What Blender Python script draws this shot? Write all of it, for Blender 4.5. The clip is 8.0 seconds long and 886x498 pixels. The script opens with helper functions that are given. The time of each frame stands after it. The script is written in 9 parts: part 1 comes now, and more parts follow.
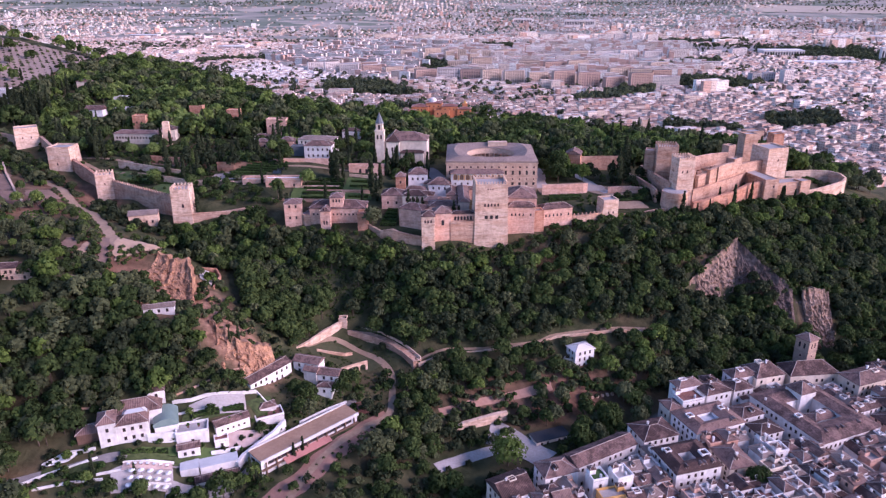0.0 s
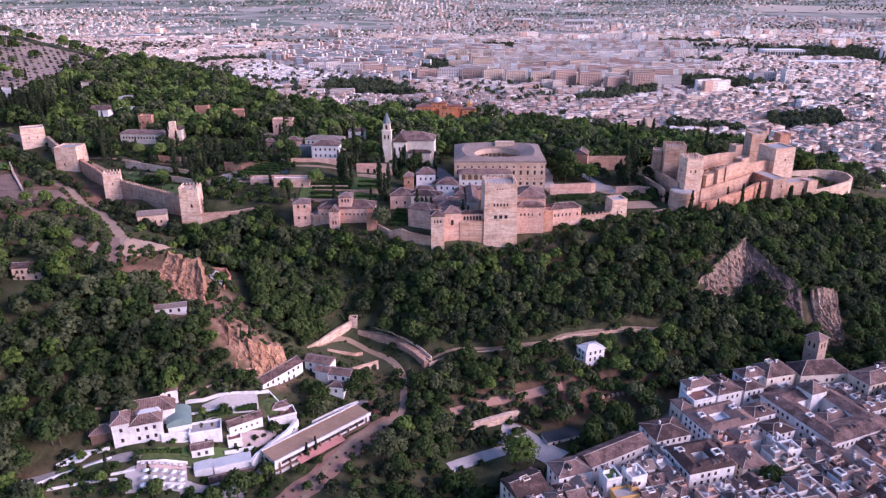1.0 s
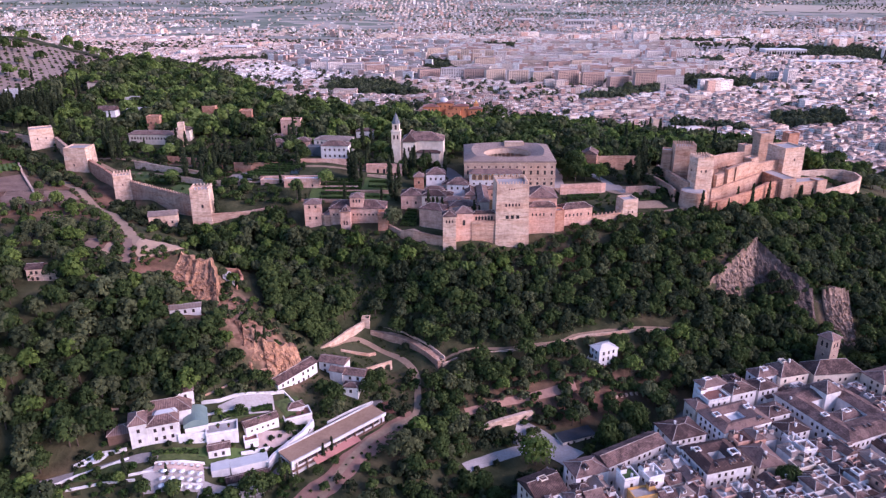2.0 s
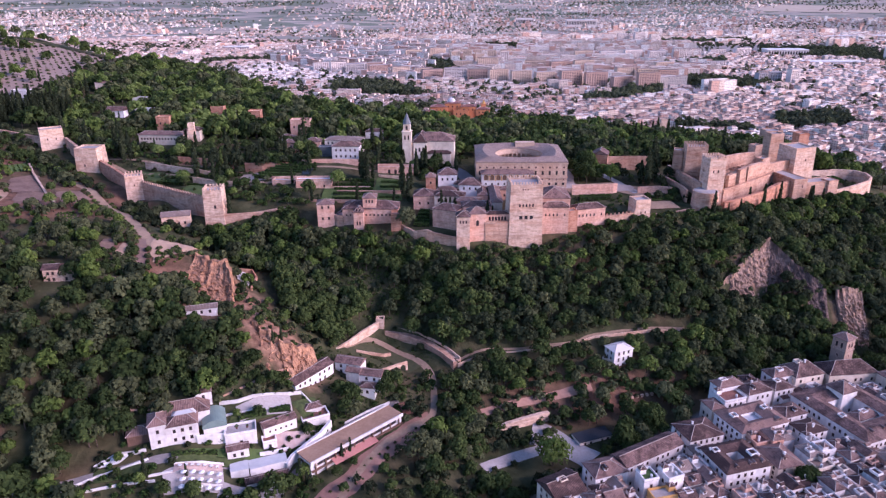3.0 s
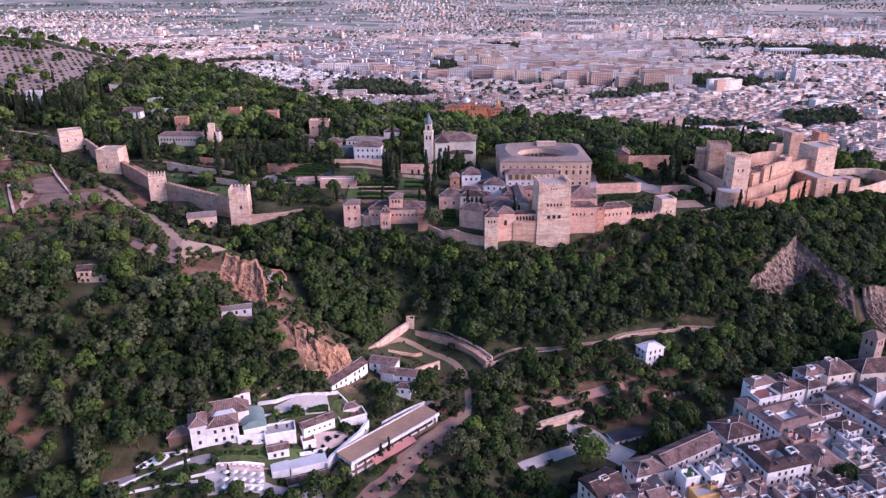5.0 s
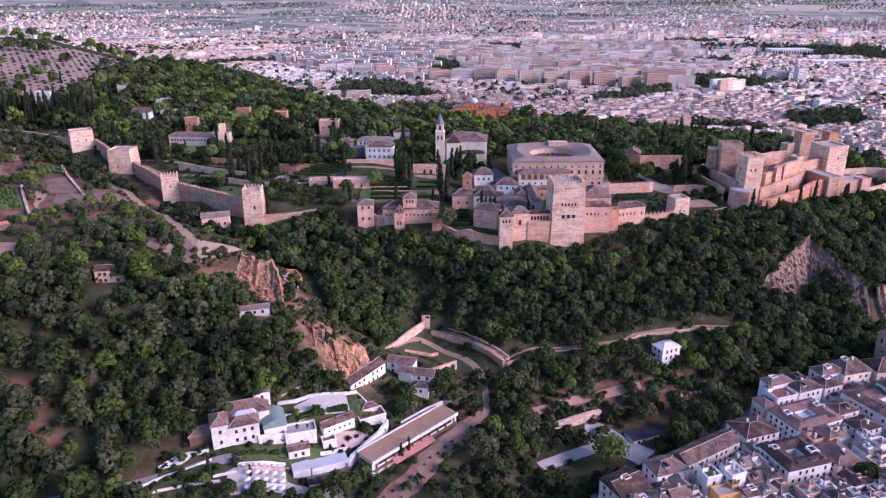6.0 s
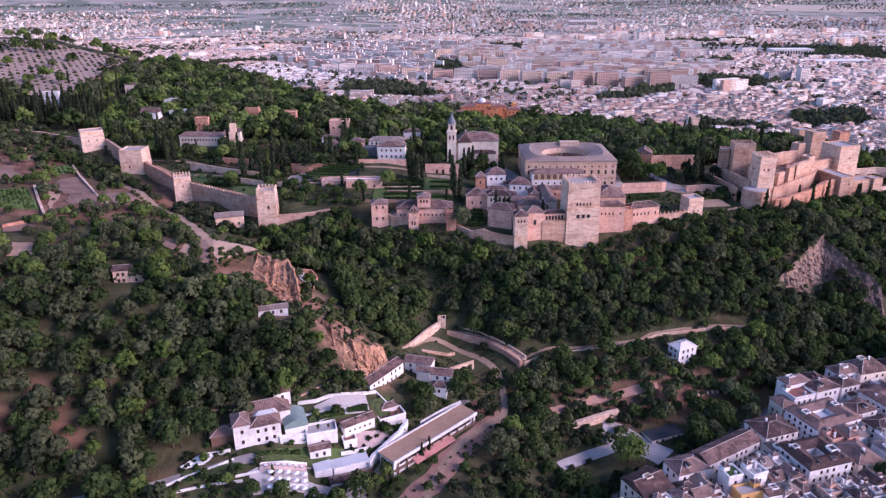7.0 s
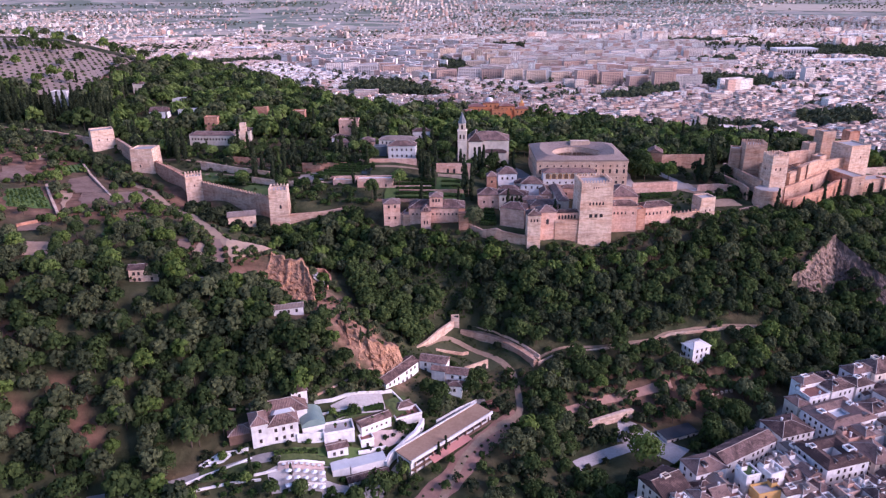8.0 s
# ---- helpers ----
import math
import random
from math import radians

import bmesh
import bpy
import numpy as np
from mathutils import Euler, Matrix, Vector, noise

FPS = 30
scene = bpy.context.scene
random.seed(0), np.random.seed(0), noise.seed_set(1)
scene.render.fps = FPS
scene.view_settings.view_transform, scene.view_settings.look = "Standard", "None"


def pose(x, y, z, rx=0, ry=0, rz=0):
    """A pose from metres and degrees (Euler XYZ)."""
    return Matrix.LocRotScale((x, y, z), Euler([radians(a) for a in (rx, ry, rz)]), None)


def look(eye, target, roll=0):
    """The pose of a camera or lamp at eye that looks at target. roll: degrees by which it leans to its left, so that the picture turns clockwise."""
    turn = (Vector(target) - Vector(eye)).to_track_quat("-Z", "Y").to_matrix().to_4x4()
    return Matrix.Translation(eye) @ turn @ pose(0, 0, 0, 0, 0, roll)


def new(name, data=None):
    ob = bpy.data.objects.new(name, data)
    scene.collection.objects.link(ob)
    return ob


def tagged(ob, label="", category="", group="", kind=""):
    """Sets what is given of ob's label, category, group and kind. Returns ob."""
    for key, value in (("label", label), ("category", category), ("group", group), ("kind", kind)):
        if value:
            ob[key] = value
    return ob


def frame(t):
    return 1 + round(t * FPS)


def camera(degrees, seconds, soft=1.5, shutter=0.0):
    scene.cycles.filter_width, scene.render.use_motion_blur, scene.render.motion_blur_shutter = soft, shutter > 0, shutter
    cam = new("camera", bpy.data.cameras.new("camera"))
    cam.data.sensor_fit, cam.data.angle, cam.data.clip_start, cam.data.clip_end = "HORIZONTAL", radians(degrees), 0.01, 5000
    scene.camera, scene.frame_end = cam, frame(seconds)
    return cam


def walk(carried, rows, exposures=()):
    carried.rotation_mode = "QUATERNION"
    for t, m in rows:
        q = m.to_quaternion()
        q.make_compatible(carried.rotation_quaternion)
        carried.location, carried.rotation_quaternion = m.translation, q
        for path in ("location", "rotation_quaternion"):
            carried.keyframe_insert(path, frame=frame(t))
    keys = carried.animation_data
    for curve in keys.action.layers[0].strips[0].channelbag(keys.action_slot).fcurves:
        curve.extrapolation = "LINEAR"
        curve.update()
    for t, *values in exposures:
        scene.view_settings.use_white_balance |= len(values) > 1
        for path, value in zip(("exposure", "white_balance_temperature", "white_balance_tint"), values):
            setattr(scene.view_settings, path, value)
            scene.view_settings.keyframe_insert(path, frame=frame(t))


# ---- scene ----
cam = camera(65.5, 8.0, soft=1.3)
PATH = [
    (0, (-0.053, 0.113, 244.798), (-0.054, 1.985, 244.093), -0.3),
    (0.5, (-2.789, -0.062, 244.893), (-2.788, 1.81, 244.188), -0.3),
    (1, (-5.74, -0.08, 244.871), (-5.738, 1.791, 244.166), -0.3),
    (2.5, (-16.003, 0.024, 245.119), (-16.0, 1.895, 244.414), -0.4),
    (3, (-19.822, 0.151, 245.186), (-19.819, 2.023, 244.481), -0.4),
    (3.5, (-23.715, -0.086, 245.083), (-23.711, 1.786, 244.379), -0.5),
    (4, (-27.821, -0.056, 245.044), (-27.816, 1.816, 244.34), -0.5),
    (4.5, (-32.039, -0.003, 245.052), (-32.032, 1.869, 244.348), -0.5),
    (6, (-44.48, -0.234, 244.668), (-44.47, 1.639, 243.966), -0.6),
    (6.5, (-48.839, -0.313, 244.73), (-48.828, 1.559, 244.027), -0.5),
    (7, (-53.2, -0.284, 244.702), (-53.187, 1.589, 244.0), -0.6),
    (7.5, (-57.087, -0.28, 244.954), (-57.074, 1.592, 244.25), -0.6),
    (8, (-59.616, -0.431, 244.906), (-59.606, 1.441, 244.202), -0.6),
]
walk(cam, [(t, look(eye, target, roll)) for t, eye, target, roll in PATH], exposures=[(0, 1.55, 5520, 37.2), (8, 1.54, 5520, 37.2)])

# ---- light: after sunset, glow from the west (right of the walk) ----
world = bpy.data.worlds.new("dusk_sky")
scene.world = world
world.use_nodes = True
wn = world.node_tree.nodes
sky = wn.new("ShaderNodeTexSky")
sky.sky_type = "NISHITA"
sky.sun_disc = False
sky.sun_elevation = radians(14)
sky.sun_rotation = radians(100)
sky.air_density, sky.dust_density, sky.ozone_density = 1.0, 1.0, 2.0
wn["Background"].inputs["Strength"].default_value = 0.105
world.node_tree.links.new(sky.outputs["Color"], wn["Background"].inputs["Color"])
sun_data = bpy.data.lights.new("sun", "SUN")
sun_data.energy, sun_data.angle, sun_data.color = 1.6, radians(26), (1.0, 0.79, 0.71)
sun = new("sun", sun_data)
sun.matrix_basis = look((300, -120, 160), (0, 0, 0))

# ---- materials ----
def material(name, low, high, rough=0.9, grain=1.0, stain=0.08, bump=0.3, mid=None, contrast=0.25, per_object=0.0, metal=0.0, per_island=0.0, toned=0.0):
    """Two-scale mottled surface: fine grain of 1/grain metres and broad stains of 1/stain metres between two base colours."""
    m = bpy.data.materials.new(name)
    m.use_nodes = True
    nt = m.node_tree
    n, l = nt.nodes, nt.links
    bsdf = n["Principled BSDF"]
    bsdf.inputs["Roughness"].default_value = rough
    bsdf.inputs["Metallic"].default_value = metal
    bsdf.inputs["Specular IOR Level"].default_value = 0.25
    pos = n.new("ShaderNodeNewGeometry")
    fine, broad = n.new("ShaderNodeTexNoise"), n.new("ShaderNodeTexNoise")
    fine.inputs["Scale"].default_value, broad.inputs["Scale"].default_value = grain, stain
    fine.inputs["Detail"].default_value, broad.inputs["Detail"].default_value = 3, 4
    l.new(pos.outputs["Position"], fine.inputs["Vector"])
    l.new(pos.outputs["Position"], broad.inputs["Vector"])
    mixed = n.new("ShaderNodeMath")
    mixed.operation = "MULTIPLY_ADD"
    mixed.inputs[1].default_value = 0.45
    l.new(fine.outputs["Fac"], mixed.inputs[0])
    half = n.new("ShaderNodeMath")
    half.operation = "MULTIPLY"
    half.inputs[1].default_value = 0.55
    l.new(broad.outputs["Fac"], half.inputs[0])
    l.new(half.outputs[0], mixed.inputs[2])
    value = mixed.outputs[0]
    for amount, source in ((per_object, "obj"), (per_island, "isl"), (toned, "tone")):
        if amount:
            extra = n.new("ShaderNodeMath")
            extra.operation = "MULTIPLY_ADD"
            extra.inputs[1].default_value = amount
            if source == "obj":
                info = n.new("ShaderNodeObjectInfo")
                l.new(info.outputs["Random"], extra.inputs[0])
            elif source == "tone":
                tone = n.new("ShaderNodeAttribute")
                tone.attribute_name = "tone"
                l.new(tone.outputs["Fac"], extra.inputs[0])
            else:
                l.new(pos.outputs["Random Per Island"], extra.inputs[0])
            shift = n.new("ShaderNodeMath")
            shift.operation = "SUBTRACT"
            shift.inputs[1].default_value = amount / 2
            l.new(value, extra.inputs[2])
            l.new(extra.outputs[0], shift.inputs[0])
            value = shift.outputs[0]
    ramp = n.new("ShaderNodeValToRGB")
    ramp.color_ramp.elements[0].position, ramp.color_ramp.elements[1].position = 0.5 - contrast, 0.5 + contrast
    ramp.color_ramp.elements[0].color, ramp.color_ramp.elements[1].color = (*low, 1), (*high, 1)
    if mid:
        ramp.color_ramp.elements.new(0.5).color = (*mid, 1)
    l.new(value, ramp.inputs["Fac"])
    l.new(ramp.outputs["Color"], bsdf.inputs["Base Color"])
    if bump:
        b = n.new("ShaderNodeBump")
        b.inputs["Strength"].default_value, b.inputs["Distance"].default_value = bump, 0.3 / grain
        l.new(fine.outputs["Fac"], b.inputs["Height"])
        l.new(b.outputs["Normal"], bsdf.inputs["Normal"])
    return m


def tiled(m, pitch=0.65, depth=0.8, darken=0.4):
    """Adds rows of curved roof tiles, running down the slope along the surface's UV v, to a material."""
    n, l = m.node_tree.nodes, m.node_tree.links
    uv = n.new("ShaderNodeUVMap")
    wave = n.new("ShaderNodeTexWave")
    wave.wave_type, wave.bands_direction = "BANDS", "X"
    wave.inputs["Scale"].default_value = 0.314 / pitch
    wave.inputs["Distortion"].default_value = 0.6
    l.new(uv.outputs["UV"], wave.inputs["Vector"])
    bsdf = n["Principled BSDF"]
    ramp = bsdf.inputs["Base Color"].links[0].from_socket
    dark = n.new("ShaderNodeMix")
    dark.data_type, dark.blend_type = "RGBA", "MULTIPLY"
    dark.inputs["Factor"].default_value = darken
    l.new(ramp, dark.inputs["A"])
    l.new(wave.outputs["Color"], dark.inputs["B"])
    l.new(dark.outputs["Result"], bsdf.inputs["Base Color"])
    b = n.new("ShaderNodeBump")
    b.inputs["Strength"].default_value, b.inputs["Distance"].default_value = depth, 0.12
    l.new(wave.outputs["Fac"], b.inputs["Height"])
    l.new(b.outputs["Normal"], bsdf.inputs["Normal"])
    return m


def coursed(m, height=0.9, amount=0.3):
    """Adds faint level courses (rammed-earth lifts or masonry beds) to a material."""
    n, l = m.node_tree.nodes, m.node_tree.links
    pos = n.new("ShaderNodeNewGeometry")
    wave = n.new("ShaderNodeTexWave")
    wave.wave_type, wave.bands_direction = "BANDS", "Z"
    wave.inputs["Scale"].default_value = 0.314 / height
    wave.inputs["Distortion"].default_value = 2.5
    wave.inputs["Detail"].default_value = 3
    wave.inputs["Detail Scale"].default_value = 0.6
    l.new(pos.outputs["Position"], wave.inputs["Vector"])
    bsdf = n["Principled BSDF"]
    ramp = bsdf.inputs["Base Color"].links[0].from_socket
    dark = n.new("ShaderNodeMix")
    dark.data_type, dark.blend_type = "RGBA", "MULTIPLY"
    dark.inputs["Factor"].default_value = amount
    l.new(ramp, dark.inputs["A"])
    l.new(wave.outputs["Color"], dark.inputs["B"])
    l.new(dark.outputs["Result"], bsdf.inputs["Base Color"])
    return m


def weathered(m, amount=0.4, drip=0.09, spread=0.55, lifts=0.0):
    """Adds rain streaks running down a wall, worn patches and, with lifts, ragged level stains along the courses."""
    n, l = m.node_tree.nodes, m.node_tree.links
    pos, stretch, level = n.new("ShaderNodeNewGeometry"), n.new("ShaderNodeMapping"), n.new("ShaderNodeMapping")
    stretch.inputs["Scale"].default_value = (spread, spread, drip)
    level.inputs["Scale"].default_value = (0.14, 0.14, 0.75)
    l.new(pos.outputs["Position"], stretch.inputs["Vector"])
    l.new(pos.outputs["Position"], level.inputs["Vector"])
    bsdf = n["Principled BSDF"]
    colour = bsdf.inputs["Base Color"].links[0].from_socket
    layers = [(stretch.outputs["Vector"], 1.0, 0.46, 0.68, (0.50, 0.43, 0.40), amount * 0.8), (pos.outputs["Position"], 0.22, 0.50, 0.60, (1.20, 1.15, 1.1), amount * 0.8), (pos.outputs["Position"], 0.35, 0.56, 0.64, (0.58, 0.50, 0.46), amount * 0.8)]
    if lifts:
        layers += [(level.outputs["Vector"], 0.9, 0.52, 0.60, (0.62, 0.50, 0.43), lifts), (level.outputs["Vector"], 2.3, 0.56, 0.62, (0.50, 0.43, 0.40), lifts), (level.outputs["Vector"], 0.35, 0.48, 0.62, (1.0, 0.78, 0.66), lifts)]
    for source, scale, lo, hi, tint, share in layers:
        t, r, mix = n.new("ShaderNodeTexNoise"), n.new("ShaderNodeMapRange"), n.new("ShaderNodeMix")
        t.inputs["Scale"].default_value, t.inputs["Detail"].default_value = scale, 6
        r.inputs["From Min"].default_value, r.inputs["From Max"].default_value, r.inputs["To Max"].default_value = lo, hi, share
        mix.data_type, mix.blend_type = "RGBA", "MULTIPLY"
        mix.inputs["B"].default_value = (*tint, 1)
        l.new(source, t.inputs["Vector"]); l.new(t.outputs["Fac"], r.inputs["Value"])
        l.new(r.outputs["Result"], mix.inputs["Factor"]); l.new(colour, mix.inputs["A"])
        colour = mix.outputs["Result"]
    l.new(colour, bsdf.inputs["Base Color"])
    return m


def leafy(name, low, mid, high, amount=0.5):
    """Foliage: each tree and each clump in it has its own tone, kept in the mesh's "tone" attribute."""
    m = material(name, low, high, rough=0.8, grain=0.45, stain=0.03, bump=0, mid=mid, contrast=0.3, per_object=0.3, toned=amount)
    m.node_tree.nodes["Principled BSDF"].inputs["Specular IOR Level"].default_value = 0.06
    n, l = m.node_tree.nodes, m.node_tree.links
    through_leaf, both = n.new("ShaderNodeBsdfTranslucent"), n.new("ShaderNodeMixShader")
    both.inputs["Fac"].default_value = 0.38
    l.new(n["Principled BSDF"].inputs["Base Color"].links[0].from_socket, through_leaf.inputs["Color"])
    l.new(n["Principled BSDF"].outputs["BSDF"], both.inputs[1])
    l.new(through_leaf.outputs["BSDF"], both.inputs[2])
    l.new(both.outputs["Shader"], n["Material Output"].inputs["Surface"])
    return m


TAPIAL = weathered(coursed(material("rammed_earth", (0.36, 0.215, 0.155), (0.66, 0.455, 0.345), grain=0.7, stain=0.12, mid=(0.53, 0.345, 0.255), contrast=0.2), amount=0.16), 0.4, lifts=0.45)
TAPIAL_PALE = weathered(coursed(material("pale_rammed_earth", (0.48, 0.32, 0.24), (0.78, 0.60, 0.475), grain=0.6, stain=0.15, mid=(0.67, 0.485, 0.375), contrast=0.22), amount=0.12), 0.34, lifts=0.42)
TAPIAL_RED = weathered(coursed(material("red_rammed_earth", (0.36, 0.165, 0.105), (0.64, 0.36, 0.25), grain=0.6, stain=0.15, mid=(0.53, 0.275, 0.185), contrast=0.22), amount=0.16), 0.4, lifts=0.4)
PINK_RENDER = weathered(material("pink_lime_render", (0.50, 0.285, 0.215), (0.75, 0.50, 0.40), grain=0.8, stain=0.2, contrast=0.22), 0.34, lifts=0.3)
SANDSTONE = weathered(coursed(material("sandstone", (0.50, 0.335, 0.245), (0.70, 0.52, 0.405), grain=0.9, stain=0.1, contrast=0.2), height=0.8, amount=0.25), 0.3, lifts=0.25)
WHITEWASH = weathered(material("whitewash", (0.54, 0.51, 0.505), (0.80, 0.775, 0.77), grain=0.5, stain=0.15, bump=0.1, contrast=0.18, per_object=0.3), 0.25, 0.12, 0.8)
CREAM = weathered(material("cream_render", (0.56, 0.46, 0.375), (0.76, 0.66, 0.56), grain=0.5, stain=0.15, bump=0.1, contrast=0.18, per_object=0.3), 0.25, 0.12, 0.8)
OCHRE = material("ochre_render", (0.50, 0.27, 0.09), (0.62, 0.36, 0.13), grain=0.5, stain=0.15, bump=0.1)
TILE = weathered(tiled(material("clay_roof_tile", (0.075, 0.044, 0.040), (0.27, 0.170, 0.148), grain=1.3, stain=0.22, mid=(0.15, 0.092, 0.083), contrast=0.12, per_object=0.3, bump=0)), 0.45, 0.3, 0.7)
TILE_PALE = tiled(material("weathered_roof_tile", (0.20, 0.14, 0.12), (0.36, 0.27, 0.235), grain=1.4, stain=0.16, contrast=0.2, per_object=0.2, bump=0))
TILE_RED = tiled(material("red_roof_tile", (0.20, 0.085, 0.07), (0.34, 0.16, 0.13), grain=1.4, stain=0.16, contrast=0.2, bump=0))
PAVING = material("stone_paving", (0.26, 0.23, 0.22), (0.44, 0.40, 0.39), grain=1.2, stain=0.1, contrast=0.2)
ASPHALT = material("grey_lane", (0.14, 0.125, 0.125), (0.25, 0.225, 0.22), grain=1.2, stain=0.1, contrast=0.2)
DIRT = material("dirt_track", (0.20, 0.133, 0.090), (0.36, 0.252, 0.178), grain=0.6, stain=0.08, contrast=0.22)
ROCK = coursed(material("ochre_cliff", (0.17, 0.086, 0.052), (0.47, 0.280, 0.175), grain=0.5, stain=0.1, mid=(0.33, 0.175, 0.105), contrast=0.16, bump=1.0), height=3.4, amount=0.16)
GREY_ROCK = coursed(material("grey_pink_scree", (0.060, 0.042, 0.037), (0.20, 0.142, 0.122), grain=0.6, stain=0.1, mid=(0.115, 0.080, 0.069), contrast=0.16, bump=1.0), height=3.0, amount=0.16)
MORTAR = material("pale_ridge_mortar", (0.30, 0.25, 0.23), (0.46, 0.40, 0.37), grain=2, stain=0.4, bump=0)
GLASS = material("dark_window", (0.02, 0.018, 0.02), (0.05, 0.045, 0.05), rough=0.25, grain=2, bump=0)
TIMBER = material("brown_timber", (0.10, 0.055, 0.04), (0.20, 0.12, 0.085), rough=0.7, grain=3, stain=0.5, bump=0.2)
DARK_SLATE = material("dark_slate_roof", (0.03, 0.032, 0.038), (0.06, 0.062, 0.07), rough=0.6, grain=1.5, stain=0.3)
SLATE = material("blue_grey_slate", (0.09, 0.10, 0.115), (0.17, 0.18, 0.20), rough=0.6, grain=1.5, stain=0.3)
GREEN_METAL = material("green_metal_roof", (0.13, 0.19, 0.18), (0.20, 0.27, 0.255), rough=0.5, grain=0.6, stain=0.2, bump=0.05)
GREY_SHEET = material("pale_grey_sheet", (0.40, 0.41, 0.44), (0.55, 0.56, 0.58), rough=0.5, grain=0.6, stain=0.2, bump=0.05)
BARK = material("bark", (0.05, 0.035, 0.028), (0.12, 0.09, 0.07), grain=4, stain=0.6)
LEAF = leafy("broad_leaf", (0.033, 0.052, 0.018), (0.053, 0.080, 0.026), (0.082, 0.116, 0.037))
LEAF_OLIVE = leafy("olive_leaf", (0.062, 0.074, 0.037), (0.090, 0.106, 0.051), (0.128, 0.146, 0.072))
LEAF_DARK = leafy("cypress_leaf", (0.027, 0.037, 0.020), (0.040, 0.053, 0.027), (0.058, 0.074, 0.037))
LEAF_BRIGHT = leafy("bright_leaf", (0.075, 0.115, 0.027), (0.120, 0.172, 0.043), (0.175, 0.235, 0.070))
# Greyed, lightened green: distance haze is put into this leaf colour.
LEAF_HAZE = leafy("haze_paled_leaf", (0.056, 0.068, 0.040), (0.080, 0.095, 0.057), (0.112, 0.130, 0.080))
HEDGE = leafy("hedge_leaf", (0.031, 0.058, 0.018), (0.056, 0.098, 0.028), (0.096, 0.142, 0.042))

# ---- terrain: cross-sections across the valley, x then y:z along the view ----
SECTIONS = []


def section(x, text):
    pairs = [p.split(":") for p in text.split()]
    SECTIONS.append((x, [float(a) for a, b in pairs], [float(b) for a, b in pairs]))


section(-700, "100:95 150:110 230:134 300:150 400:158 500:164 600:176 740:196 880:204 1000:178 1200:160 1330:138 1480:54")
section(-520, "100:90 150:104 230:128 300:146 400:152 500:157 600:168 740:188 880:195 960:166 1080:146 1160:118 1260:54")
section(-400, "100:80 150:90 230:116 300:136 380:146 480:148 600:150 740:164 880:165 980:120 1100:52")
section(-300, "100:70 150:78 200:94 240:118 300:133 370:138 430:133 476:132 494:133 506:140 520:138 600:145 700:150 840:152 920:120 1050:50")
section(-240, "100:66 150:73 205:88 240:113 290:126 380:131 415:128 440:125 456:126 466:134 500:138 600:143 700:146 780:147 850:122 930:80 1010:50")
section(-214, "100:64 150:70 205:83 232:100 272:122 310:127 350:128 384:126 404:119 420:117 428:119 434:129 470:133 520:141 600:143 720:144 800:130 870:95 980:50")
section(-180, "100:62 150:68 205:79 225:86 275:119 330:126 366:122 380:117 402:116 411:128 440:131 520:141 600:142 690:141 780:118 850:85 960:50")
section(-145, "100:60 150:66 200:73 214:78 224:81 232:85 270:106 285:111 300:112.5 311:113 318:115.5 326:119.5 341:119.5 350:111 362:109 374:110 385:112 393:123 420:129 520:139 600:141 670:138 760:112 840:78 940:50")
section(-128, "100:59 150:64 205:73 214:77 222:81 234:83 242:90 262:104 272:111 282:110 296:106 303:105 309:106.5 316:111 322:117.5 325:117 329:106 334:104 352:104 378:113 400:124 425:132 445:137 520:139 600:139 660:136 750:110 830:75 930:50")
section(-121, "100:58 150:63 205:72.5 214:76.5 223:80 236:82.5 243:88 262:102 272:109.5 282:108.5 292:106 302:105 309:106.5 314:104 318:103 334:103 352:103 376:112.5 398:124 418:131 435:136 445:138 520:139 600:138.5 660:135 750:109 829:74 929:50")
section(-115, "100:58 150:62 205:72 215:76 225:79 238:82 244:86 262:101 272:107 281:107.5 289:105.5 295:103 306:102 334:102 350:102 375:112 395:124 412:130 425:134 445:139 480:141 520:139 600:138 660:134 750:108 828:73 928:50")
section(-106, "100:58 150:61 205:66 214:70 222:69.5 227:75 236:80 243:84 252:89 262:98 276:104 284:105.5 296:102 312:100 328:99 345:102 375:113 395:124 412:130 425:134 445:139 520:138 600:137 655:133 745:106 825:72 925:50")
section(-97, "100:57 150:61 205:63 216:65.5 223:67 227:73 230:75.5 236:79 244:84 252:86 262:95 270:100 276:101 286:98 296:97 312:95 328:94 345:101 375:114 395:124 412:130 425:134 445:139 520:137 600:136 655:132 745:105 825:71 925:50")
section(-88, "100:57 150:60 205:62.5 218:65 226:66 233:73 240:77 248:83 256:85.5 264:91 270:94 278:96 286:95 298:94 312:91 330:92 350:101 375:113 395:124 412:130 425:134 445:139 520:136 600:135 655:132 742:105 822:71 922:50")
section(-82, "100:56 150:60 205:62 218:64 226:65.5 233:71.5 240:76 248:82 256:83 268:81 276:82 284:89 298:90 312:87 330:91 350:101 368:112 385:120 400:126 412:130 425:134 440:138 460:139 520:135 600:134 655:131 740:104 820:70 920:50")
section(-70, "100:55 150:58 205:63 222:64.5 240:67 249:71 254:75 262:78 275:80 290:83 304:82 318:86 332:92 350:103 366:113 385:121 400:126 420:132 440:136 520:134 600:133 650:130 735:103 815:70 920:50")
section(-40, "100:52 150:55 210:63 240:66 262:68 275:73 292:73 300:71.6 313:71.8 320:80 326:87 345:98 357:108 365:117 385:121 400:125 420:130 436:133 520:133 600:131 660:128 735:100 810:70 910:50")
section(-12, "100:48 150:50 205:53 228:56 246:61 262:65 280:69 289:70.5 294:75 304:80 328:98 343:104 353:110 360:118 385:121 400:123 440:129 520:132 620:128 680:122 750:92 830:60 890:50")
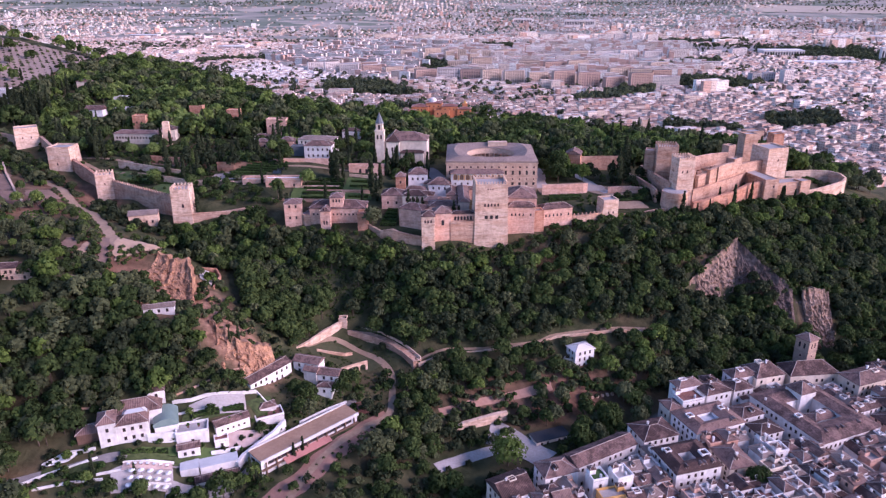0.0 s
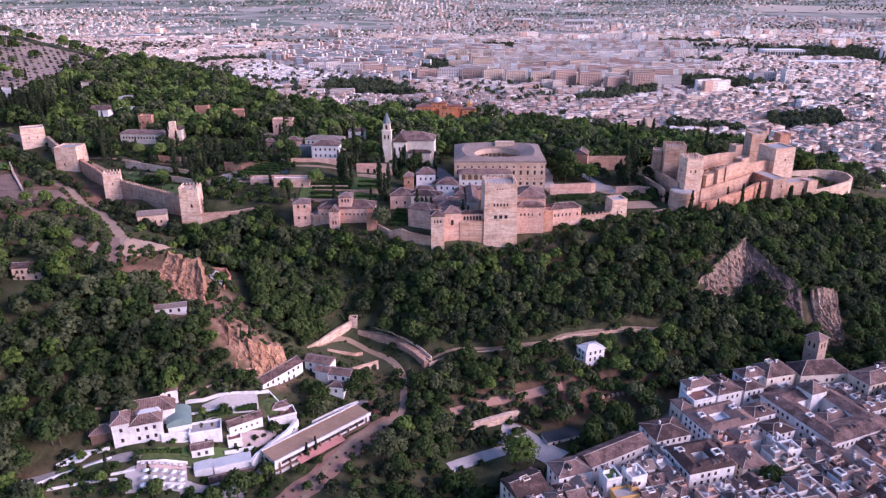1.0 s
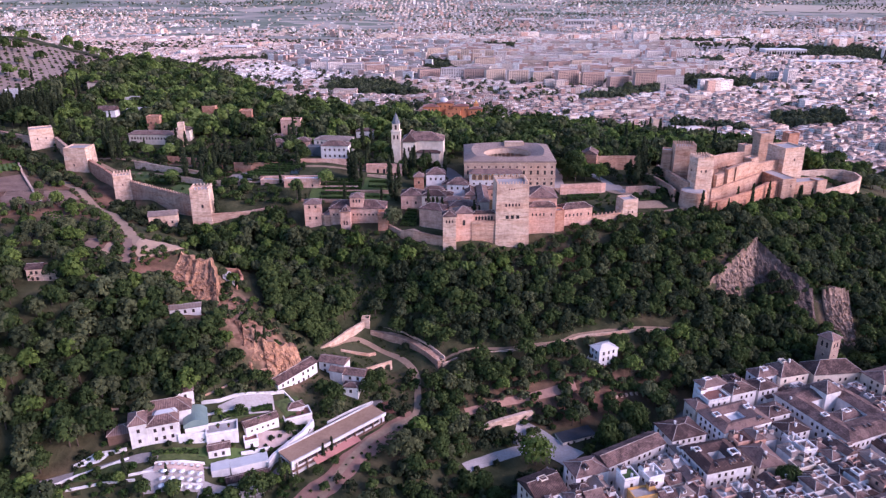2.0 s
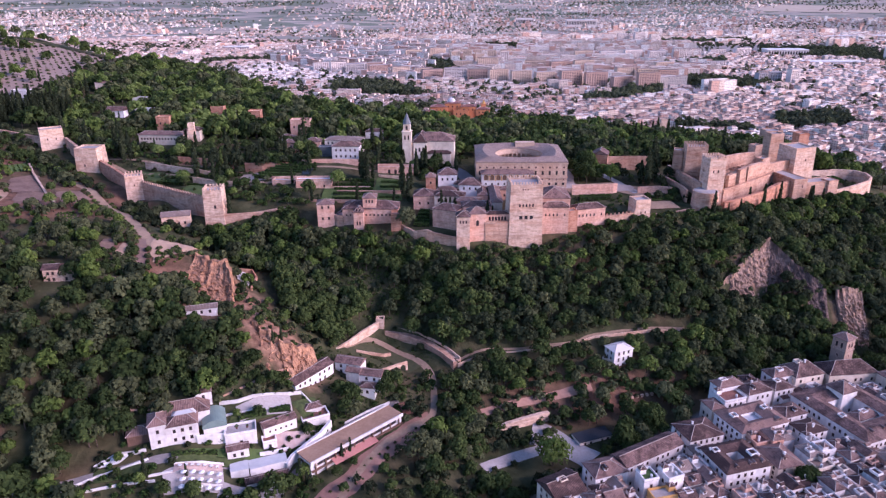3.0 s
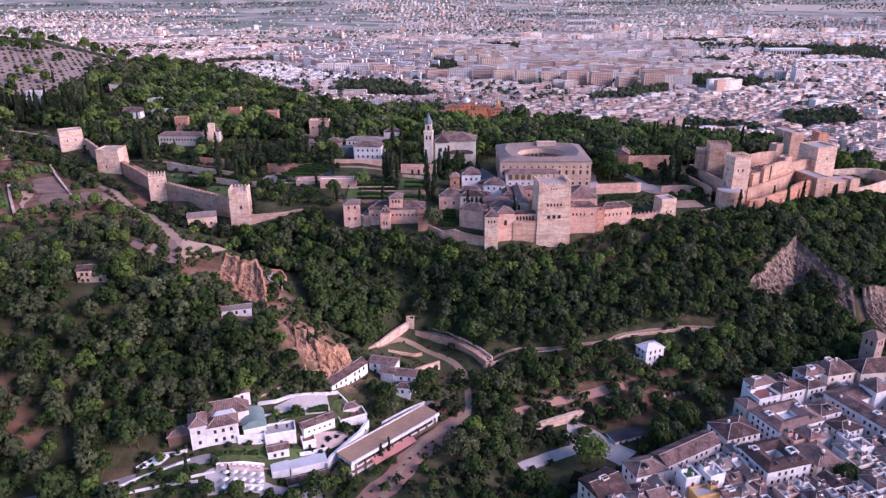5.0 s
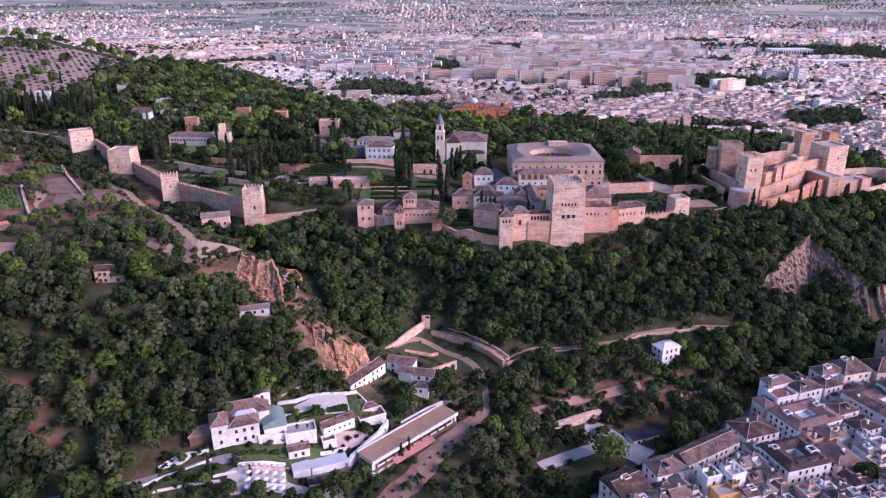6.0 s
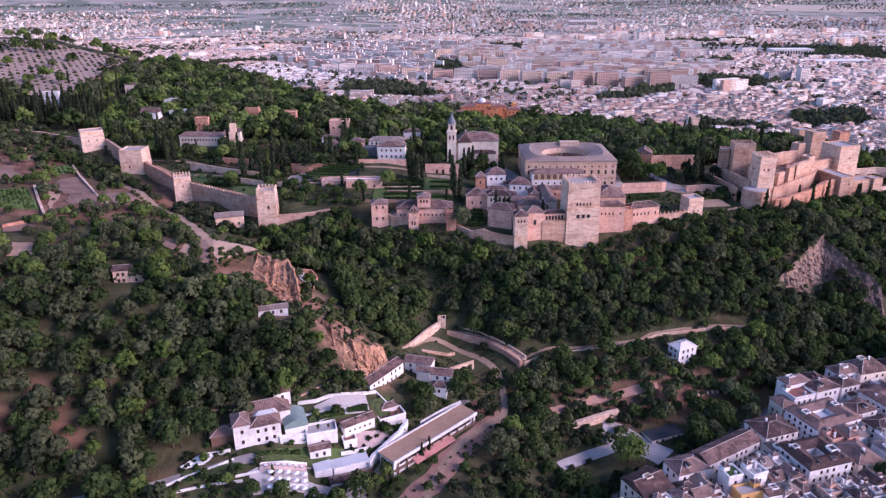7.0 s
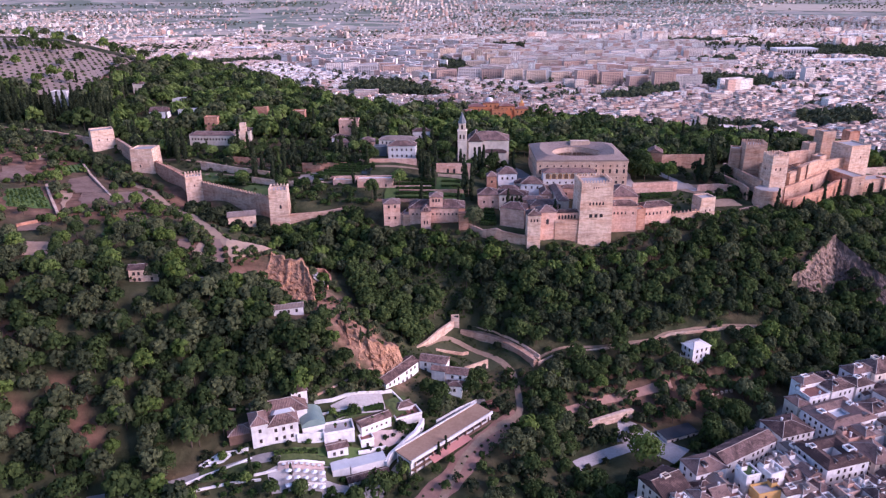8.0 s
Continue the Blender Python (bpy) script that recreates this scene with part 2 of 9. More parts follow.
section(8, "100:46 150:47 205:49 228:52 244:54 258:57 268:62 284:69 298:75 304:77 312:83 336:99 351:110 357:117 372:120 400:122 440:127 520:131 720:122 800:90 900:50")
section(26, "100:50 222:54 244:54 258:54 268:57 285:65 300:75 307:78 314:83 338:98 350:105 358:109 368:118 385:121 440:127 520:129 710:120 790:88 890:50")
section(50, "100:56 222:56 244:54 258:54 268:55 285:63 300:74 309:79 316:82 342:99 358:111 366:118 385:121 440:127 520:128 700:118 780:85 880:50")
section(110, "100:60 250:58 275:54 290:55 305:66 318:79 330:84 352:98 374:114 395:121 450:127 520:125 680:114 760:80 860:49")
section(150, "100:60 270:58 295:55 310:58 330:68 347:79 354:86 360:99 369:105.5 385:114 400:119 450:127 520:124 660:112 740:78 850:49")
section(167, "100:60 278:58 304:55 322:61 340:71 355:82 362:88 372:108.5 388:115 404:119 450:126 520:123 653:111 733:77 846:49")
section(182, "100:60 284:58 311:56 329:64 343:76 352:89 362:96 380:105 400:112 424:117 450:125 520:123 647:111 727:76 843:48")
section(200, "100:60 290:58 318:56 331:62 340:72 350:84 364:89 380:95 400:105 424:116 450:124 520:122 640:110 720:75 840:48")
section(260, "100:60 320:58 345:58 370:68 400:88 430:106 452:114 500:115 600:108 680:80 820:47")
section(340, "100:58 350:56 390:60 430:78 460:90 520:95 600:88 680:65 800:46")
section(460, "100:55 430:52 480:60 560:66 650:55 780:45")

CELL = 4.0
GX, GY = np.arange(-700, 701, CELL), np.arange(60, 1601, CELL)
rows_z = np.array([np.interp(GY, ys, zs) for _, ys, zs in SECTIONS])
grid_z = np.array([np.interp(GX, [s[0] for s in SECTIONS], rows_z[:, j]) for j in range(len(GY))])
kernel = np.exp(-0.5 * (np.arange(-3, 4) * CELL / 4.5) ** 2)
kernel /= kernel.sum()
for axis in (0, 1):
    pad = [(3, 3) if a == axis else (0, 0) for a in (0, 1)]
    wide = np.pad(grid_z, pad, mode="edge")
    grid_z = sum(k * (wide[i:i + grid_z.shape[0], :] if axis == 0 else wide[:, i:i + grid_z.shape[1]]) for i, k in enumerate(kernel))


def fractal(x, y, size, octaves=4, seed=0):
    """Smooth value noise on arrays, about -1 to 1."""
    total, amp = np.zeros(np.broadcast(x, y).shape), 1.0
    for o in range(octaves):
        u, v = np.asarray(x) / size + 17.3 * (o + seed), np.asarray(y) / size + 9.1 * (o + seed)
        iu, iv = np.floor(u), np.floor(v)
        fu, fv = u - iu, v - iv
        fu, fv = fu * fu * (3 - 2 * fu), fv * fv * (3 - 2 * fv)

        def rnd(a, b):
            s = np.sin(a * 127.1 + b * 311.7 + seed * 7.7) * 43758.5453
            return 2 * (s - np.floor(s)) - 1

        total += amp * ((rnd(iu, iv) * (1 - fu) + rnd(iu + 1, iv) * fu) * (1 - fv) + (rnd(iu, iv + 1) * (1 - fu) + rnd(iu + 1, iv + 1) * fu) * fv)
        amp, size = amp * 0.5, size * 0.5
    return total / 1.6


def blob(x, y, cx, cy, rx, ry, turn=0.0):
    """1 inside an ellipse, fading to 0 at its rim."""
    c, s = math.cos(radians(turn)), math.sin(radians(turn))
    u, v = ((x - cx) * c + (y - cy) * s) / rx, (-(x - cx) * s + (y - cy) * c) / ry
    return np.clip(1.6 * (1 - np.sqrt(u * u + v * v)), 0, 1)


def cliffs(x, y):
    """Where bare ochre rock and earth shows: the nose of the spur, and the landslip under the citadel."""
    x, y = np.asarray(x, float), np.asarray(y, float)
    left = np.maximum.reduce([blob(x, y, -126, 300, 30, 26, -35), blob(x, y, -92, 275, 22, 15, -30), blob(x, y, -104, 288, 22, 14, -35)])
    right = np.maximum.reduce([blob(x, y, 156, 362, 18, 8, 36), blob(x, y, 176, 357, 14, 7, -40), blob(x, y, 206, 343, 11, 9, 0)])
    return np.maximum(left, right)


def ground_z(x, y):
    x, y = np.asarray(x, float), np.asarray(y, float)
    u = np.clip((x - GX[0]) / CELL, 0, len(GX) - 1.001)
    v = np.clip((y - GY[0]) / CELL, 0, len(GY) - 1.001)
    i, j = u.astype(int), v.astype(int)
    fu, fv = u - i, v - j
    z = (grid_z[j, i] * (1 - fu) + grid_z[j, i + 1] * fu) * (1 - fv) + (grid_z[j + 1, i] * (1 - fu) + grid_z[j + 1, i + 1] * fu) * fv
    far = np.clip((y - 3000) / 1950, 0, 1)
    return z + 185 * far * far


def rugged(x, y):
    """Ground height with its small unevenness; rougher on the cliffs."""
    wild = np.clip((np.asarray(y, float) - 1100) / 200, 0, 1)
    c = cliffs(x, y)
    return ground_z(x, y) + (1 - wild) * (0.5 * fractal(x, y, 14, 3, 2) + c * (1.5 * fractal(x, y, 12, 4, 5) + 1.5 * (0.4 - np.abs(fractal(x, y, 5, 4, 6)))))


def gz(x, y):
    return float(ground_z(x, y))


def spaced(*stops):
    """Grid lines: (from, step), ..., end."""
    out = []
    for (a, step), nxt in zip(stops[:-1], stops[1:]):
        b = nxt[0] if isinstance(nxt, tuple) else nxt
        out += list(np.linspace(a, b, max(1, round((b - a) / step)), endpoint=False))
    return np.array(out + [stops[-1]])


def grid_mesh(name, xs, ys, zfun):
    X, Y = np.meshgrid(xs, ys)
    Z = zfun(X, Y)
    nx, ny = len(xs), len(ys)
    me = bpy.data.meshes.new(name)
    idx = np.arange(nx * ny).reshape(ny, nx)
    faces = np.stack([idx[:-1, :-1], idx[:-1, 1:], idx[1:, 1:], idx[1:, :-1]], -1).reshape(-1, 4)
    me.vertices.add(nx * ny)
    me.vertices.foreach_set("co", np.stack([X, Y, Z], -1).ravel())
    me.loops.add(faces.size)
    me.loops.foreach_set("vertex_index", faces.ravel())
    me.polygons.add(len(faces))
    me.polygons.foreach_set("loop_start", np.arange(0, faces.size, 4))
    me.polygons.foreach_set("use_smooth", np.ones(len(faces), bool))
    me.update(calc_edges=True)
    return me, X.ravel(), Y.ravel()


ground_me, VX, VY = grid_mesh("ground", spaced((-3600, 150), (-900, 40), (-560, 12), (-340, 3.0), (330, 12), (600, 40), (1000, 150), 3600),
                              spaced((-400, 40), (120, 8), (190, 2.6), (470, 6), (700, 14), (1200, 20), (1600, 60), 4950), rugged)


def cover(x, y):
    """Ground cover, 0 to 1 each: bare rock, dry earth, grass."""
    rock = np.clip(cliffs(x, y) * 1.5 + 0.35 * fractal(x, y, 9, 3, 8) * (cliffs(x, y) > 0.05), 0, 1)
    earth = np.maximum.reduce([blob(x, y, 48, 284, 60, 20, 8), blob(x, y, -265, 380, 75, 42, 0), blob(x, y, -345, 455, 80, 55, 0), blob(x, y, -240, 425, 60, 26, -35), blob(x, y, -168, 325, 44, 24, -45), blob(x, y, -206, 233, 15, 8, -30), blob(x, y, -234, 250, 16, 9, -30), blob(x, y, -195, 221, 14, 8, -30), blob(x, y, -218, 222, 12, 8, -30), blob(x, y, -250, 232, 12, 8, -30), blob(x, y, -470, 745, 120, 90, 0), blob(x, y, -620, 1120, 220, 200, 0)])
    earth = np.clip(earth + 0.5 * fractal(x, y, 22, 4, 11), 0, 1)
    plain = np.clip((y - 950) / 150, 0, 1) * np.clip((72 - ground_z(x, np.minimum(y, 2900))) / 10, 0, 1)
    plain = np.maximum(plain, ((x > 6) & (y < 300) & (y < 216 + 0.62 * x)).astype(float))
    return rock, earth * (1 - plain), plain


rock_w, earth_w, plain_w = cover(VX, VY)
attr = ground_me.color_attributes.new("cover", "FLOAT_COLOR", "POINT")
attr.data.foreach_set("color", np.stack([rock_w, earth_w, plain_w, np.ones_like(rock_w)], -1).ravel())


def ground_material():
    m = bpy.data.materials.new("hillside_ground")
    m.use_nodes = True
    n, l = m.node_tree.nodes, m.node_tree.links
    bsdf = n["Principled BSDF"]
    bsdf.inputs["Roughness"].default_value = 0.95
    bsdf.inputs["Specular IOR Level"].default_value = 0.1
    pos = n.new("ShaderNodeNewGeometry")

    def mottled(low, high, scale, detail=5):
        t, r = n.new("ShaderNodeTexNoise"), n.new("ShaderNodeValToRGB")
        t.inputs["Scale"].default_value, t.inputs["Detail"].default_value = scale, detail
        l.new(pos.outputs["Position"], t.inputs["Vector"])
        r.color_ramp.elements[0].position, r.color_ramp.elements[1].position = 0.32, 0.68
        r.color_ramp.elements[0].color, r.color_ramp.elements[1].color = (*low, 1), (*high, 1)
        l.new(t.outputs["Fac"], r.inputs["Fac"])
        return r.outputs["Color"], t.outputs["Fac"]

    grass, _ = mottled((0.024, 0.032, 0.014), (0.085, 0.082, 0.042), 0.12)
    earth, _ = mottled((0.095, 0.050, 0.034), (0.24, 0.130, 0.088), 0.15)
    rock, height = mottled((0.12, 0.060, 0.040), (0.35, 0.205, 0.14), 0.3, 9)
    town, _ = mottled((0.24, 0.215, 0.205), (0.40, 0.355, 0.34), 0.02)
    fields = n.new("ShaderNodeTexVoronoi")
    fields.inputs["Scale"].default_value = 0.011
    tilt = n.new("ShaderNodeMapping")
    tilt.inputs["Rotation"].default_value = (0, 0, 0.35)
    tilt.inputs["Scale"].default_value = (0.55, 1.3, 1.0)
    l.new(pos.outputs["Position"], tilt.inputs["Vector"])
    l.new(tilt.outputs["Vector"], fields.inputs["Vector"])
    patch = n.new("ShaderNodeValToRGB")
    patch.color_ramp.interpolation = "CONSTANT"
    # Field tones are kept pale; haze over the plain is put into them.
    for i, c in enumerate([(0.17, 0.19, 0.14), (0.27, 0.25, 0.21), (0.20, 0.215, 0.165), (0.40, 0.345, 0.29), (0.16, 0.18, 0.14), (0.31, 0.28, 0.24)]):
        e = patch.color_ramp.elements[i] if i < 2 else patch.color_ramp.elements.new(i / 6)
        e.position, e.color = i / 6, (*c, 1)
    split = n.new("ShaderNodeSeparateColor")
    l.new(fields.outputs["Color"], split.inputs["Color"])
    l.new(split.outputs["Red"], patch.inputs["Fac"])
    where = n.new("ShaderNodeSeparateXYZ")
    l.new(pos.outputs["Position"], where.inputs["Vector"])
    past = n.new("ShaderNodeMapRange")
    past.inputs["From Min"].default_value, past.inputs["From Max"].default_value = 2300, 3100
    l.new(where.outputs["Y"], past.inputs["Value"])
    attr_node = n.new("ShaderNodeAttribute")
    attr_node.attribute_name = "cover"
    parts = n.new("ShaderNodeSeparateColor")
    l.new(attr_node.outputs["Color"], parts.inputs["Color"])

    def blend(a, b, fac):
        x = n.new("ShaderNodeMix")
        x.data_type = "RGBA"
        l.new(fac, x.inputs["Factor"])
        l.new(a, x.inputs["A"])
        l.new(b, x.inputs["B"])
        return x.outputs["Result"]

    colour = blend(grass, earth, parts.outputs["Green"])
    colour = blend(colour, rock, parts.outputs["Red"])
    plain = blend(town, patch.outputs["Color"], past.outputs["Result"])
    colour = blend(colour, plain, parts.outputs["Blue"])
    l.new(colour, bsdf.inputs["Base Color"])
    b = n.new("ShaderNodeBump")
    b.inputs["Strength"].default_value, b.inputs["Distance"].default_value = 0.8, 1.0
    l.new(height, b.inputs["Height"])
    l.new(b.outputs["Normal"], bsdf.inputs["Normal"])
    return m


ground_me.materials.append(ground_material())
tagged(new("ground", ground_me), "wooded valley sides, bare ochre cliffs and a wide plain", "ground", kind="structure")

# ---- building blocks ----
def thing(name, x, y, z, turn=0.0, label="", category="", group="", kind=""):
    e = new(name)
    e.matrix_basis = pose(x, y, z, 0, 0, turn)
    e.empty_display_size = 1
    return tagged(e, label, category, group, kind)


def as_mesh(name, bm, *mats):
    me = bpy.data.meshes.new(name)
    bm.to_mesh(me)
    bm.free()
    for m in mats:
        me.materials.append(m)
    return me


def part(name, bm, mat, parent, label="", kind=""):
    ob = new(name, bm if isinstance(bm, bpy.types.Mesh) else as_mesh(name, bm, *(mat if isinstance(mat, tuple) else (mat,))))
    ob.parent = parent
    return tagged(ob, label, kind=kind)


def quad(bm, pts, mi=0):
    f = bm.faces.new([bm.verts.new(p) for p in pts])
    f.material_index = mi
    return f


def box(bm, x0, x1, y0, y1, z0, z1, batter=0.0, mi=0):
    """A box; batter draws its top in on all four sides."""
    b = batter
    lo = [bm.verts.new(p) for p in ((x0, y0, z0), (x1, y0, z0), (x1, y1, z0), (x0, y1, z0))]
    hi = [bm.verts.new(p) for p in ((x0 + b, y0 + b, z1), (x1 - b, y0 + b, z1), (x1 - b, y1 - b, z1), (x0 + b, y1 - b, z1))]
    fs = [bm.faces.new(lo[::-1]), bm.faces.new(hi)]
    for i in range(4):
        j = (i + 1) % 4
        fs.append(bm.faces.new((lo[i], lo[j], hi[j], hi[i])))
    for f in fs:
        f.material_index = mi
    return bm


def roof_uv(bm):
    """UV in metres: u level along each slope, v down it."""
    layer = bm.loops.layers.uv.verify()
    bm.normal_update()
    for f in bm.faces:
        n = f.normal
        level = Vector((-n.y, n.x, 0))
        level = level.normalized() if level.length > 1e-4 else Vector((1, 0, 0))
        down = n.cross(level)
        for lp in f.loops:
            lp[layer].uv = (lp.vert.co.dot(level), lp.vert.co.dot(down))
    return bm


def hip_roof(x0, x1, y0, y1, z, rise, thick=0.25, gable=False, flat_ends=None):
    """Four-sided (or gabled) tiled roof with thickness over a rectangle of eaves."""
    bm = bmesh.new()
    w, d = x1 - x0, y1 - y0
    along = w >= d
    s = min(w, d) / 2
    inset = 0.0 if gable else s
    if along:
        ra, rb = (x0 + inset, (y0 + y1) / 2), (x1 - inset, (y0 + y1) / 2)
    else:
        ra, rb = ((x0 + x1) / 2, y0 + inset), ((x0 + x1) / 2, y1 - inset)
    e = [(x0, y0), (x1, y0), (x1, y1), (x0, y1)]
    top = [bm.verts.new((*p, z)) for p in e]
    low = [bm.verts.new((*p, z - thick)) for p in e]
    A = bm.verts.new((*ra, z + rise))
    B = bm.verts.new((*rb, z + rise)) if (Vector(ra) - Vector(rb)).length > 0.05 else A
    if along:
        slopes = [(top[0], top[1], B, A), (top[2], top[3], A, B), (top[1], top[2], B), (top[3], top[0], A)]
    else:
        slopes = [(top[1], top[2], B, A), (top[3], top[0], A, B), (top[0], top[1], A), (top[2], top[3], B)]
    for f in slopes:
        u = []
        for v in f:
            if v not in u:
                u.append(v)
        bm.faces.new(u)
    bm.faces.new(low[::-1])
    for i in range(4):
        j = (i + 1) % 4
        bm.faces.new((low[i], low[j], top[j], top[i]))
    roof_uv(bm)
    # mortared ridge and hip tiles
    lines = [(A.co.copy(), B.co.copy())] if B is not A else []
    if not gable:
        near = (A, B, B, A) if along else (A, A, B, B)
        lines += [(t.co.copy(), n.co.copy()) for t, n in zip(top, near)]
    for p, q in lines:
        d = (q - p).normalized()
        s = d.cross(Vector((0, 0, 1))).normalized() * 0.13
        u = Vector((0, 0, 0.14))
        f = [quad(bm, (p - s, q - s, q + u, p + u), 1), quad(bm, (p + u, q + u, q + s, p + s), 1)]
    return bm


WAYS = []      # points along the lanes, with their half widths
FOOT = []      # plans of what is built: middle, size, turn


def clear_of(x, y, margin=0.8):
    """True where a place lies outside every building."""
    ok = np.ones(len(x), bool)
    for cx, cy, w, d, turn in FOOT:
        c, s = math.cos(radians(turn)), math.sin(radians(turn))
        u, v = (x - cx) * c + (y - cy) * s, -(x - cx) * s + (y - cy) * c
        ok &= (np.abs(u) > w / 2 + margin) | (np.abs(v) > d / 2 + margin)
    return ok


WINDOWS = {}


def window_mesh(w, h, style="plain"):
    key = (round(w, 2), round(h, 2), style)
    if key not in WINDOWS:
        bm = bmesh.new()
        f = 0.12
        # local: opening in the xz plane, outwards is -y; one skin: surround, reveal and recessed pane
        n = 8 if style in ("arch", "loggia") else 1
        top = [(w / 2 * math.cos(math.pi * i / n), h + w / 2 * math.sin(math.pi * i / n)) for i in range(n + 1)] if style in ("arch", "loggia") else [(w / 2, h), (-w / 2, h)]
        inner = [(-w / 2, 0.0), (w / 2, 0.0)] + top
        cz = h / 2
        k = 1 + 2 * f / w
        outer = [(x * k, cz + (z - cz) * (1 + 2 * f / h)) for x, z in inner]
        rings = [[bm.verts.new((x, y, z)) for x, z in ring] for ring, y in ((outer, 0.02), (outer, -0.06), (inner, -0.06), (inner, -0.015))]
        for r0, r1 in zip(rings, rings[1:]):
            for i in range(len(inner)):
                j = (i + 1) % len(inner)
                bm.faces.new((r0[i], r0[j], r1[j], r1[i])).material_index = 1
        bm.faces.new(rings[-1]).material_index = 0
        WINDOWS[key] = as_mesh("window", bm, TIMBER if style == "loggia" else GLASS, {"arch": PINK_RENDER, "loggia": OCHRE, "stone": SANDSTONE}.get(style, TIMBER))
    return WINDOWS[key]


def put_window(parent, face, u, z, w, h, size, style="plain", name="window"):
    """face: S (towards -y), N, E, W of a block of size (w, d); u along the face."""
    hw, hd = size[0] / 2, size[1] / 2
    at = {"S": pose(u, -hd, z), "N": pose(u, hd, z, 0, 0, 180), "E": pose(hw, u, z, 0, 0, 90), "W": pose(-hw, u, z, 0, 0, -90)}[face]
    ob = new(name, window_mesh(w, h, style))
    ob.parent = parent
    ob.matrix_basis = at
    return ob


def windows(parent, face, size, floors, step=2.8, first=1.0, rise=3.0, w=0.9, h=1.4, style="plain", skip=0.0, margin=1.2):
    span = (size[0] if face in "SN" else size[1]) - 2 * margin
    n = max(1, int(span / step))
    for k in range(floors):
        for i in range(n):
            if skip and random.random() < skip:
                continue
            put_window(parent, face, -span / 2 + (i + 0.5) * span / n, first + k * rise, w, h, size, style)


def roof_clutter(e, w, d, h, rise, roof, wall, tile):
    """Stair heads, tanks, dormers, sunk terraces and lean-tos of the old quarter."""
    k = random.random()
    if roof == "flat":
        u, v = random.choice((-1, 1)) * (w / 2 - 1.6), d / 2 - 1.5
        part("stair_head", box(bmesh.new(), u - 1.3, u + 1.3, v - 1.2, v + 1.2, h + 0.1, h + 2.5), wall, e)
        part("stair_roof", hip_roof(u - 1.5, u + 1.5, v - 1.4, v + 1.4, h + 2.6, 0.6), (TILE, MORTAR), e)
        if k < 0.5:
            bm = bmesh.new()
            bmesh.ops.create_cone(bm, cap_ends=True, segments=10, radius1=0.55, radius2=0.5, depth=1.3, matrix=Matrix.Translation((-u * 0.5, -d / 4, h + 0.8)))
            part("water_tank", bm, GREY_SHEET, e)
        return
    if k < 0.34:
        u, v = random.uniform(-w / 5, w / 5), -d / 4
        bm = box(bmesh.new(), u - 0.8, u + 0.8, v - 0.9, v + 0.9, h, h + rise * 0.5 + 1.3)
        part("dormer", bm, wall, e)
        part("dormer_roof", hip_roof(u - 1.0, u + 1.0, v - 1.1, v + 1.1, h + rise * 0.5 + 1.35, 0.5, gable=True), (tile, MORTAR), e)
        ob = new("dormer_window", window_mesh(0.7, 0.8))
        ob.parent, ob.matrix_basis = e, pose(u, v - 0.92, h + rise * 0.5 + 0.4)
    elif k < 0.66:
        u, v, a, b = random.uniform(-w / 6, w / 6), random.uniform(-d / 6, d / 6), random.uniform(1.3, 2.0), random.uniform(1.2, 1.7)
        top = h + rise * 0.9 + 0.5
        bm = bmesh.new()
        for q in ((u - a, u + a, v - b, v - b + 0.25), (u - a, u + a, v + b - 0.25, v + b), (u - a, u - a + 0.25, v - b + 0.25, v + b - 0.25), (u + a - 0.25, u + a, v - b + 0.25, v + b - 0.25)):
            box(bm, *q, h - 0.5, top)
        part("terrace_parapet", bm, wall, e)
        part("terrace_floor", box(bmesh.new(), u - a + 0.25, u + a - 0.25, v - b + 0.25, v + b - 0.25, h - 0.5, top - 0.7), random.choice([TILE_RED, PAVING, TILE_PALE]), e)
    if k > 0.45:
        s, L = random.choice((-1, 1)), min(w, 5) * 0.8
        z1 = h * random.uniform(0.5, 0.8)
        bm = box(bmesh.new(), -L / 2, L / 2, min(s * d / 2, s * (d / 2 + 1.8)), max(s * d / 2, s * (d / 2 + 1.8)), -2, z1)
        part("lean_to", bm, wall, e)
        bm = bmesh.new()
        y0, y1 = s * (d / 2 - 0.05), s * (d / 2 + 2.1)
        quad(bm, [(-L / 2 - 0.2, y0, z1 + 0.8), (L / 2 + 0.2, y0, z1 + 0.8), (L / 2 + 0.2, y1, z1 + 0.05), (-L / 2 - 0.2, y1, z1 + 0.05)])
        quad(bm, [(-L / 2 - 0.2, y1, z1 - 0.1), (L / 2 + 0.2, y1, z1 - 0.1), (L / 2 + 0.2, y0, z1 + 0.65), (-L / 2 - 0.2, y0, z1 + 0.65)])
        part("lean_to_roof", roof_uv(bm), tile, e)


